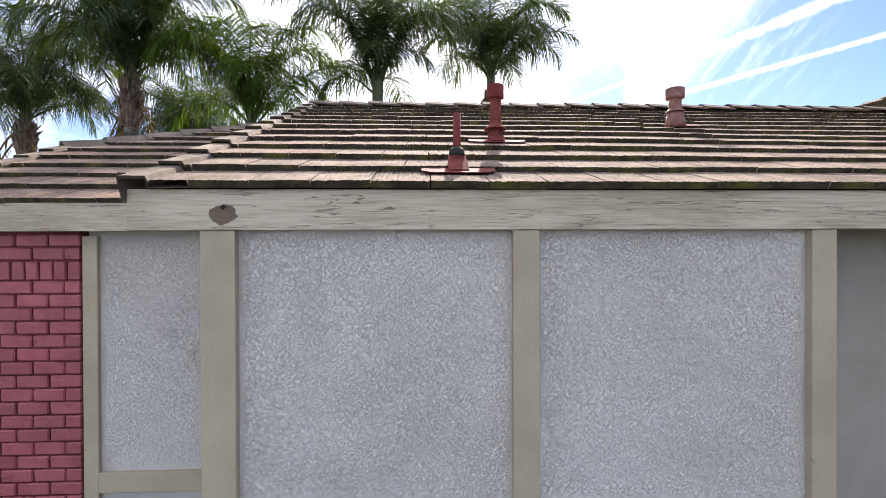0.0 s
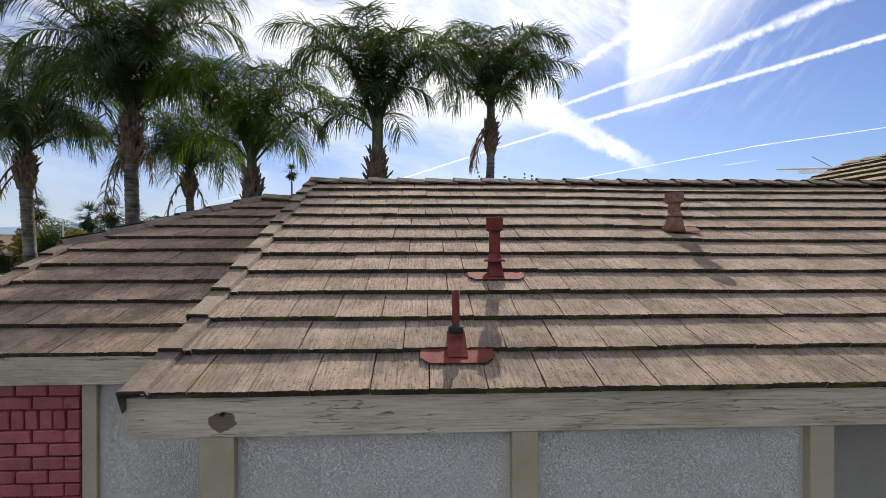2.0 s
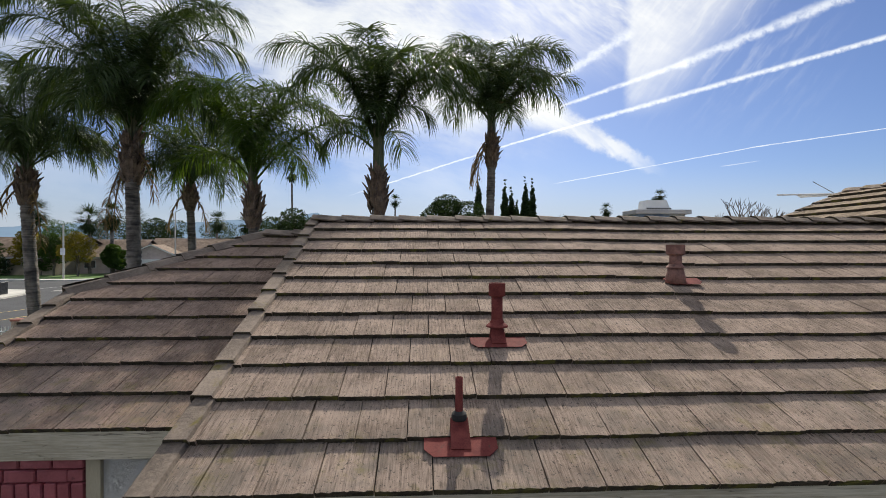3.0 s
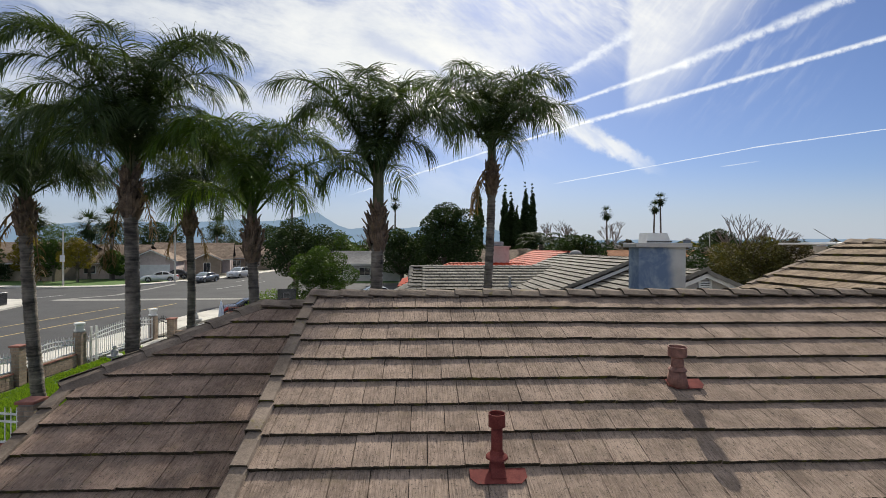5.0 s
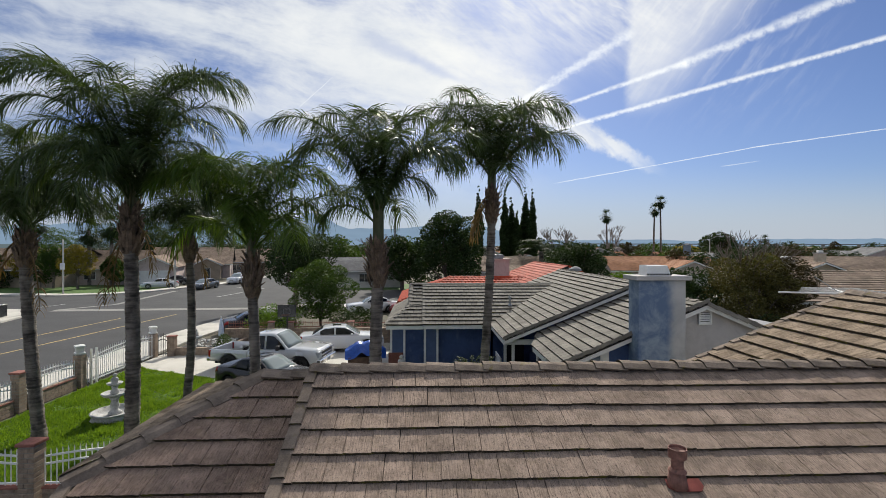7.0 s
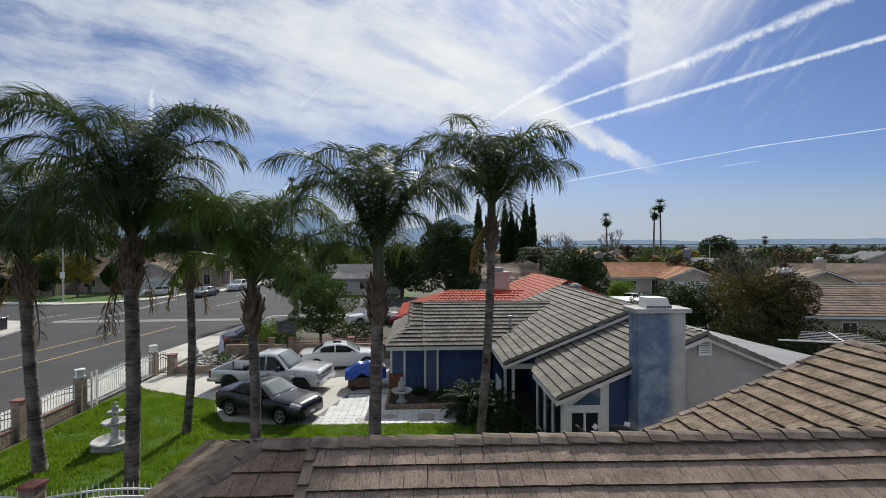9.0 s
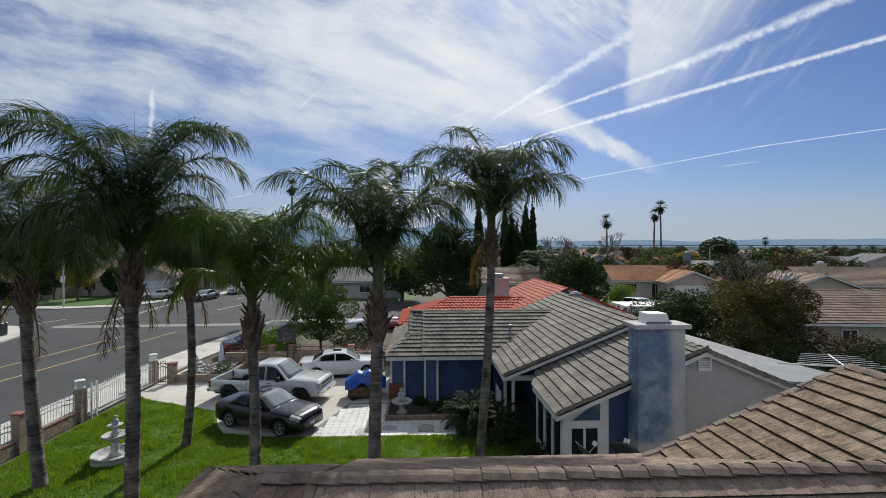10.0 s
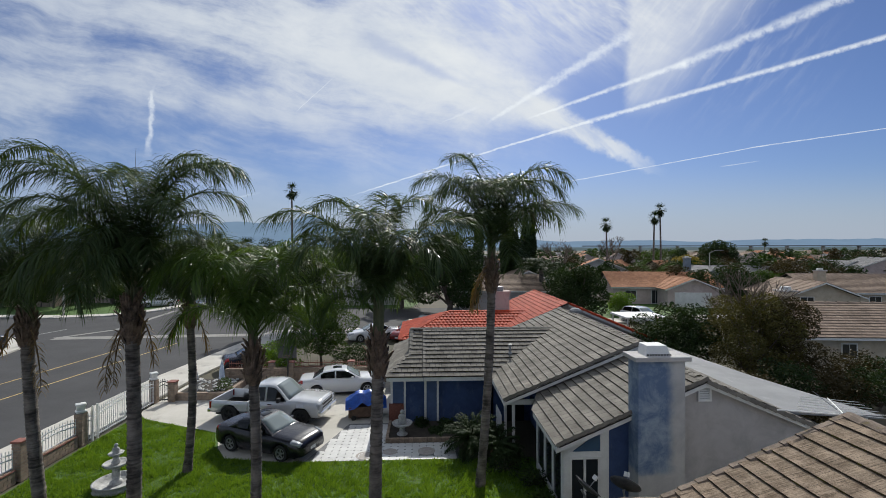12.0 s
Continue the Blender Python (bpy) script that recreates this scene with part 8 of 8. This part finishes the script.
for i, (x, y, h, r, leaf) in enumerate(((-57.5, 68.5, 6.6, 2.6, "leaf_gold"), (-55.0, 67.2, 5.2, 2.4, "leaf_mid"), (-63.5, 68.0, 5.6, 2.6, "leaf_dark"), (-70.0, 70.0, 6.4, 3.0, "leaf_dark"), (-46.5, 69.5, 4.6, 1.8, "leaf_mid"), (-66.0, 98.0, 10.5, 5.0, "leaf_dark"), (-76.0, 96.0, 10.0, 5.4, "leaf_mid"), (-49.0, 112.0, 11.0, 5.2, "leaf_dark"), (-37.0, 122.0, 10.5, 4.6, "leaf_mid"), (-43.0, 128.0, 11.5, 5.0, "leaf_dark"), (-30.0, 130.0, 10.0, 5.0, "leaf_mid"), (-22.5, 118.0, 9.0, 4.2, "leaf_dark"))):
    T("broadleaf_tree", "leafy garden tree among the corner houses", x, y, h, r, MAT[leaf], 160 + i, 0.2, 5200, 0.2, 0.16, group="trees among the corner houses")
for i, (x, y, h, r) in enumerate(((17.2, 22.6, 1.9, 1.5), (19.4, 23.0, 2.4, 1.7), (21.5, 22.4, 1.8, 1.6), (23.4, 22.0, 2.1, 1.7), (18.3, 20.2, 1.2, 1.3), (25.8, 24.4, 2.2, 1.6))):
    T("shrub", "dark scrubby shrub behind the patio cover", x, y, h, r, MAT["leaf_dark" if i % 2 else "leaf_bronze"], 140 + i, 0.05, 2600, 0.09, 0.05, "shrub", group="shrubs behind the patio")
T("broadleaf_tree", "yellowing tree by the corner house", -48.3, 65.0, 6.4, 2.1, MAT["leaf_gold"], 113, 0.15, 3500, 0.16, 0.3)
T("broadleaf_tree", "dark green tree behind the garages", -55.0, 96.0, 10.0, 5.5, MAT["leaf_dark"], 114, 0.3, 9000, 0.22, 0.2)
T("broadleaf_tree", "green street tree by the corner house", -52.4, 66.0, 6.2, 2.3, MAT["leaf_mid"], 115, 0.15, 4000, 0.16, 0.3)
T("hedge", "dark clipped hedge before the corner house", -60.5, 66.0, 3.4, 2.2, MAT["leaf_dark"], 118, 0.08, 4000, 0.12, 0.05, "hedge")
T("broadleaf_tree", "tall yellow green tree in the valley", 63, 106, 6.2, 4.6, MAT["leaf_gold"], 116, 0.2, 6000, 0.28, 0.2)
T("broadleaf_tree", "dark round tree in the valley", 90, 134, 10.2, 6.0, MAT["leaf_dark"], 117, 0.4, 8000, 0.34, 0.15)
for i in range(230):
    yy = 85 + 420 * hrnd.random() ** 1.4
    xx = hrnd.uniform(-0.62, 1.08) * yy
    if -0.62 * yy < xx < -0.28 * yy and yy < 130:
        continue
    T("distant_tree", "distant garden tree among the roofs", xx, yy, hrnd.uniform(4, 8.5), hrnd.uniform(2.2, 5.5), MAT[hrnd.choice(("leaf_dark", "leaf_mid", "leaf_dark", "leaf_bronze"))], 300 + i, 0.2, 900, 0.42, 0.1, group="distant trees")


for i in range(66):
    yy = hrnd.uniform(60, 125)
    xx = hrnd.uniform(0.30, 1.02) * yy
    T("garden_tree", "dark garden tree between tract houses", xx, yy, hrnd.uniform(3.5, 6.5), hrnd.uniform(2.0, 3.6), MAT[hrnd.choice(("leaf_dark", "leaf_dark", "leaf_mid", "leaf_bronze"))], 600 + i, 0.15, 2600, 0.2, 0.1, group="garden trees")


def bare_tree(x, y, h, seed):
    rnd = random.Random(seed)
    t = thing("bare_tree", "leafless tree with pale twigs", "tree", at=(x, y, 0), group="bare trees")
    bm = bmesh.new()

    def grow(p, d, ln, r, depth):
        q = p + d * ln
        tube(bm, p, q, r, r * 0.7, 4, False)
        if depth:
            for k in range(3):
                nd = (d + Vector((rnd.uniform(-0.7, 0.7), rnd.uniform(-0.7, 0.7), rnd.uniform(0, 0.5)))).normalized()
                grow(q, nd, ln * rnd.uniform(0.6, 0.85), r * 0.62, depth - 1)

    grow(Vector((0, 0, 0)), Vector((0, 0, 1)), h * 0.28, h * 0.022, 5)
    part("trunk", bm, MAT["bare_twig"], t)


bare_tree(24.5, 80, 11.5, 1)
bare_tree(46, 108, 13, 2)
bare_tree(20.3, 27.2, 7.6, 3)
bare_tree(-10.0, 95, 9.5, 4)


def fan_palm(x, y, h, crown, seed, label="tall thin fan palm on the skyline"):
    rnd = random.Random(seed)
    t = thing("fan_palm", label, "palm tree", at=(x, y, 0), group="fan palms on the skyline")
    bm = bmesh.new()
    bend = Vector((rnd.uniform(-0.4, 0.4), 0, 0))
    pts = [Vector((0, 0, 0)) + bend * (k / 6) ** 2 + Vector((0, 0, h * k / 6)) for k in range(7)]
    for k in range(6):
        tube(bm, pts[k], pts[k + 1], 0.34 - 0.02 * k, 0.32 - 0.02 * k, 8, False)
    part("trunk", bm, MAT["palm_bark"], t)
    verts, faces = [], []
    top = pts[-1]
    for i in range(80):
        el, az = rnd.uniform(-75, 80), rnd.uniform(0, 360)
        d = Vector((math.cos(radians(az)) * math.cos(radians(el)), math.sin(radians(az)) * math.cos(radians(el)), math.sin(radians(el))))
        s = d.cross(Vector((0, 0, 1))).normalized()
        st = top + d * crown * 0.45
        for k in range(7):
            a = radians(-66 + 22 * k)
            e = (d * math.cos(a) + s * math.sin(a) + Vector((0, 0, -0.25))).normalized()
            b = len(verts)
            w = e.cross(d).normalized() * 0.0 + s * 0.15 * crown / 2
            verts += [st - w * 0.4, st + w * 0.4, st + e * crown * 0.55]
            faces.append((b, b + 1, b + 2))
        b = len(verts)
        verts += [top - s * 0.04, top + s * 0.04, st]
        faces.append((b, b + 1, b + 2))
    for i in range(60):
        a, z = rnd.uniform(0, 6.28), rnd.uniform(0.2, crown * 0.9)
        p = top + Vector((math.cos(a) * 0.42, math.sin(a) * 0.42, -z))
        b = len(verts)
        verts += [p + Vector((0.1, 0, 0.3)), p + Vector((-0.1, 0.05, 0.3)), p + Vector((math.cos(a) * 0.35, math.sin(a) * 0.35, -0.5))]
        faces.append((b, b + 1, b + 2))
    me = bpy.data.meshes.new("crown")
    me.from_pydata(verts, [], faces)
    me.materials.append(MAT["leaf_dark"])
    c = new("crown", me)
    c.parent = t


fan_palm(75.0, 139, 20.3, 2.6, 1)
fan_palm(72.6, 139, 17.8, 2.5, 2)
fan_palm(56.0, 135, 15.5, 2.6, 3)
fan_palm(-34.5, 120, 23.5, 2.6, 4)
fan_palm(-9.5, 150, 19.5, 2.6, 5)
fan_palm(235, 300, 12, 3.5, 6)
fan_palm(-47.0, 70, 9.0, 2.6, 7, "stocky fan palm by the corner house")
fan_palm(-51.3, 71.5, 8.4, 2.8, 8, "stocky fan palm by the corner house")
fan_palm(-66.0, 66, 8.0, 2.6, 9, "stocky fan palm by the corner house")
fan_palm(-35.5, 92, 8.6, 2.6, 10, "stocky fan palm by the corner house")
fan_palm(-44.5, 99, 9.6, 2.8, 11, "stocky fan palm by the corner house")
fan_palm(-52.5, 84, 9.2, 2.8, 12, "stocky fan palm by the corner house")
fan_palm(-58.5, 70.5, 9.4, 2.6, 13, "stocky fan palm by the corner house")
for i, (x, y, h) in enumerate(((15.9, 60.0, 5.4),)):
    dp = thing("date_palm", "broad date palm with arching fronds", "palm tree", at=(x, y, 0))
    part("trunk", tube(bmesh.new(), (0, 0, 0), (0, 0, h), 0.35, 0.3, 10), MAT["palm_bark"], dp)
    for k in range(36):
        ob = new("frond", hrnd.choice(LOW_FRONDS))
        ob.parent = dp
        ob.matrix_local = Matrix.Translation((0, 0, h)) @ pose(0, 0, 0, 0, 0, 137.5 * k) @ Matrix.Diagonal((1.15, 1.15, 0.9, 1))


def cypress(x, y, h, r, seed):
    rnd = random.Random(seed)
    t = thing("cypress_tree", "tall dark columnar cypress", "tree", at=(x, y, 0), group="row of cypresses")
    part("trunk", tube(bmesh.new(), (0, 0, 0), (0, 0, h * 0.9), 0.2, 0.03, 8), MAT["bark"], t)
    centres = []
    for k in range(26):
        f = k / 25
        rr = r * (0.35 + 1.5 * f * (1 - f) + 0.4 * (1 - f)) * (1 - f ** 6)
        centres.append((rnd.uniform(-0.2, 0.2) * r, rnd.uniform(-0.2, 0.2) * r, h * (0.06 + 0.92 * f), max(0.12, rr)))
    verts, faces = leaf_cloud(centres, 8000, 0.26, rnd, 1.3)
    me = bpy.data.meshes.new("crown")
    me.from_pydata(verts, [], faces)
    me.materials.append(MAT["leaf_dark"])
    c = new("crown", me)
    c.parent = t


for i, (px_x, h) in enumerate(((9.6, 16.8), (14.4, 16.2), (15.7, 15.0), (16.4, 12.5), (18.0, 16.8), (19.5, 16.6), (18.8, 12.5))):
    cypress(px_x, 78 + (i % 3), h, 0.85, 200 + i)

# lamp posts and poles along the street
def street_lamp(x, y, h, arm, turn):
    t = thing("street_lamp", "grey concrete street lamp with a curved arm", "street lamp", at=(x, y, 0), turn=turn, group="street lamps")
    part("pole", tube(bmesh.new(), (0, 0, 0), (0, 0, h), 0.12, 0.07, 10), MAT["concrete"], t)
    bm = bmesh.new()
    tube(bm, (0, 0, h), (arm * 0.5, 0, h + 0.45), 0.045, None, 6)
    tube(bm, (arm * 0.5, 0, h + 0.45), (arm, 0, h + 0.5), 0.04, None, 6)
    part("arm", bm, MAT["grey_metal"], t)
    part("lamp_head", boxed(arm - 0.1, arm + 0.5, -0.12, 0.12, h + 0.42, h + 0.55, 0.03), MAT["grey_metal"], t)


sign = thing("sign_pole", "grey pole with a small white sign at the kerb", "pole", at=(-44.4, 57.4, 0.13))
part("pole", tube(bmesh.new(), (0, 0, 0), (0, 0, 6.7), 0.11, 0.09, 10), MAT["concrete"], sign)
part("sign_plate", boxed(-0.3, 0.3, -0.13, -0.11, 3.0, 3.8, 0.01), MAT["white"], sign)
street_lamp(-34.9, 64.8, 9.0, 1.8, 0)
street_lamp(51, 78, 7.4, 2.0, 0)
tagged(part("utility_pole", tube(bmesh.new(), (-5.0, 52, 0), (-5.0, 52, 7.0), 0.14, 0.1, 8), MAT["bark"]), "wooden utility pole behind the palm", "pole")
bin_ = thing("wheelie_bin", "dark purple wheelie bin at the kerb", "bin", at=(-34.9, 38.6, 0.13))
part("body", prism(bmesh.new(), [(-0.28, -0.3, 0.05), (0.28, -0.3, 0.05), (0.34, -0.35, 1.0), (-0.34, -0.35, 1.0)], (0, 0.65, 0)), MAT["dark_board"], bin_)
part("lid", boxed(-0.36, 0.36, -0.38, 0.34, 1.0, 1.07, 0.02), MAT["dark_board"], bin_)
shed = thing("carport", "white flat roofed carport beyond the hedge", "carport")
part("roof_panel", boxed(17.6, 21.4, 38.2, 41.6, 2.2, 2.34), MAT["white"], shed)
for x in (17.8, 21.2):
    for yy in (38.4, 41.4):
        part("post", boxed(x - 0.05, x + 0.05, yy - 0.05, yy + 0.05, 0, 2.2), MAT["white"], shed)
# verge lawns
for pts, nm in ((((-75, 60), (-51, 58.6), (-43.8, 57.8), (-39.6, 59.2), (-37.0, 63.0), (-37.5, 71), (-46, 72), (-75, 67)), "verge"), (((17, 50), (40, 56), (42, 66), (19, 66)), "far lawn"), (((-12, 64), (-2, 62), (0, 72), (-12, 74)), "garden")):
    sheet("lawn", list(pts), 0.02, MAT["lawn_soil"], "sunlit green lawn across the street", category="lawn")

# roof aerial on the rear wing
aer = thing("roof_aerial", "old white television aerial on the gable end", "aerial", at=(8.25, 8.38, 5.0))
bm = bmesh.new()
tube(bm, (0, -0.03, -0.5), (0.02, 0.05, 0.16), 0.016, None, 6)
part("mast", bm, MAT["grey_metal"], aer)
boom_way, rod_way = Vector((0.47, 0.88, 0.03)), Vector((0.88, -0.47, 0.02))
boom_foot = Vector((0.02, 0.05, 0.13))
part("boom", tube(bmesh.new(), boom_foot - boom_way * 0.1, boom_foot + boom_way * 0.95, 0.011, None, 6), MAT["white"], aer)
for k in range(6):
    c, half = boom_foot + boom_way * (0.02 + 0.17 * k), 0.74 - 0.05 * k
    part("element", tube(bmesh.new(), c - rod_way * half, c + rod_way * half, 0.006, None, 5), MAT["white"], aer)
part("cross_bar", tube(bmesh.new(), (-1.08, 0.36, 0.12), (0.02, 0.06, 0.11), 0.017, None, 6), MAT["white"], aer)
part("stay", tube(bmesh.new(), (-0.16, 0.55, 0.42), (0.12, 0.30, 0.12), 0.008, None, 5), MAT["grey_metal"], aer)

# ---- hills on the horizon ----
# Emission only: distance haze is painted into the colour, which glows without any lamp.
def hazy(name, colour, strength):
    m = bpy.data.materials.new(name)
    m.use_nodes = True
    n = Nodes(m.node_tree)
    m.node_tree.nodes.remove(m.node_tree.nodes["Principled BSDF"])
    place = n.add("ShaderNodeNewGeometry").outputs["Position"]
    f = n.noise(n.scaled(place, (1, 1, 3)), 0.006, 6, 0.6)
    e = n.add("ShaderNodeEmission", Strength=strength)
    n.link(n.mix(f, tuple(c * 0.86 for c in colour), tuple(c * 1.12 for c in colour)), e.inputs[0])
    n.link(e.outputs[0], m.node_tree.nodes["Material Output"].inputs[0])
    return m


def range_of_hills(name, label, dist, spans, material, seed, depth=600):
    """A hilly backdrop: heights by bearing (tangent, metres)."""
    verts, faces = [], []
    n = 260
    for i in range(n + 1):
        t = -1.25 + 2.5 * i / n
        h = curve(spans, t)
        h += h * 0.10 * noise.noise((t * 14 + seed, 0, 0)) + h * 0.05 * noise.noise((t * 45 + seed, 3, 0))
        x = dist * (t * math.cos(TURN) + math.sin(TURN))
        y = dist * (math.cos(TURN) - t * math.sin(TURN))
        verts += [(x, y - depth, -2), (x, y - depth * 0.4, h * 0.6), (x, y, max(1, h))]
    for i in range(n):
        a = 3 * i
        faces += [(a, a + 3, a + 4, a + 1), (a + 1, a + 4, a + 5, a + 2)]
    me = bpy.data.meshes.new(name)
    me.from_pydata(verts, [], faces)
    me.materials.append(material)
    return tagged(new(name, me), label, "hills", kind="structure")


D = 3000.0
up_at = lambda px, py: ((px - 784) / 795.0, 8 + (438 - py) / 795.0 * D)
# both ranges glow evenly in a painted haze colour
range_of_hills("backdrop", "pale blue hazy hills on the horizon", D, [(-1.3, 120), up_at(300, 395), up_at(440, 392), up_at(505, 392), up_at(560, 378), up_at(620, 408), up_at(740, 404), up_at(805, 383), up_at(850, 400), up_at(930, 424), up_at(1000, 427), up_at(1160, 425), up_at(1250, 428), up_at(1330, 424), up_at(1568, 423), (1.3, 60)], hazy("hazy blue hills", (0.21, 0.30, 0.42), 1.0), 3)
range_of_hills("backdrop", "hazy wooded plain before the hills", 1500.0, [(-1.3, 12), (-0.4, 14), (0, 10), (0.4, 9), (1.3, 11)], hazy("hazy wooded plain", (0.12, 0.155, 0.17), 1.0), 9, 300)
deck_far = tagged(part("flyover", boxed(250, 900, 690, 700, 10, 11.6), MAT["grey_metal"]), "distant grey flyover deck", "bridge")
for x in range(280, 900, 60):
    part("pier", boxed(x, x + 3, 693, 697, -2, 11), MAT["stucco_grey"], deck_far)
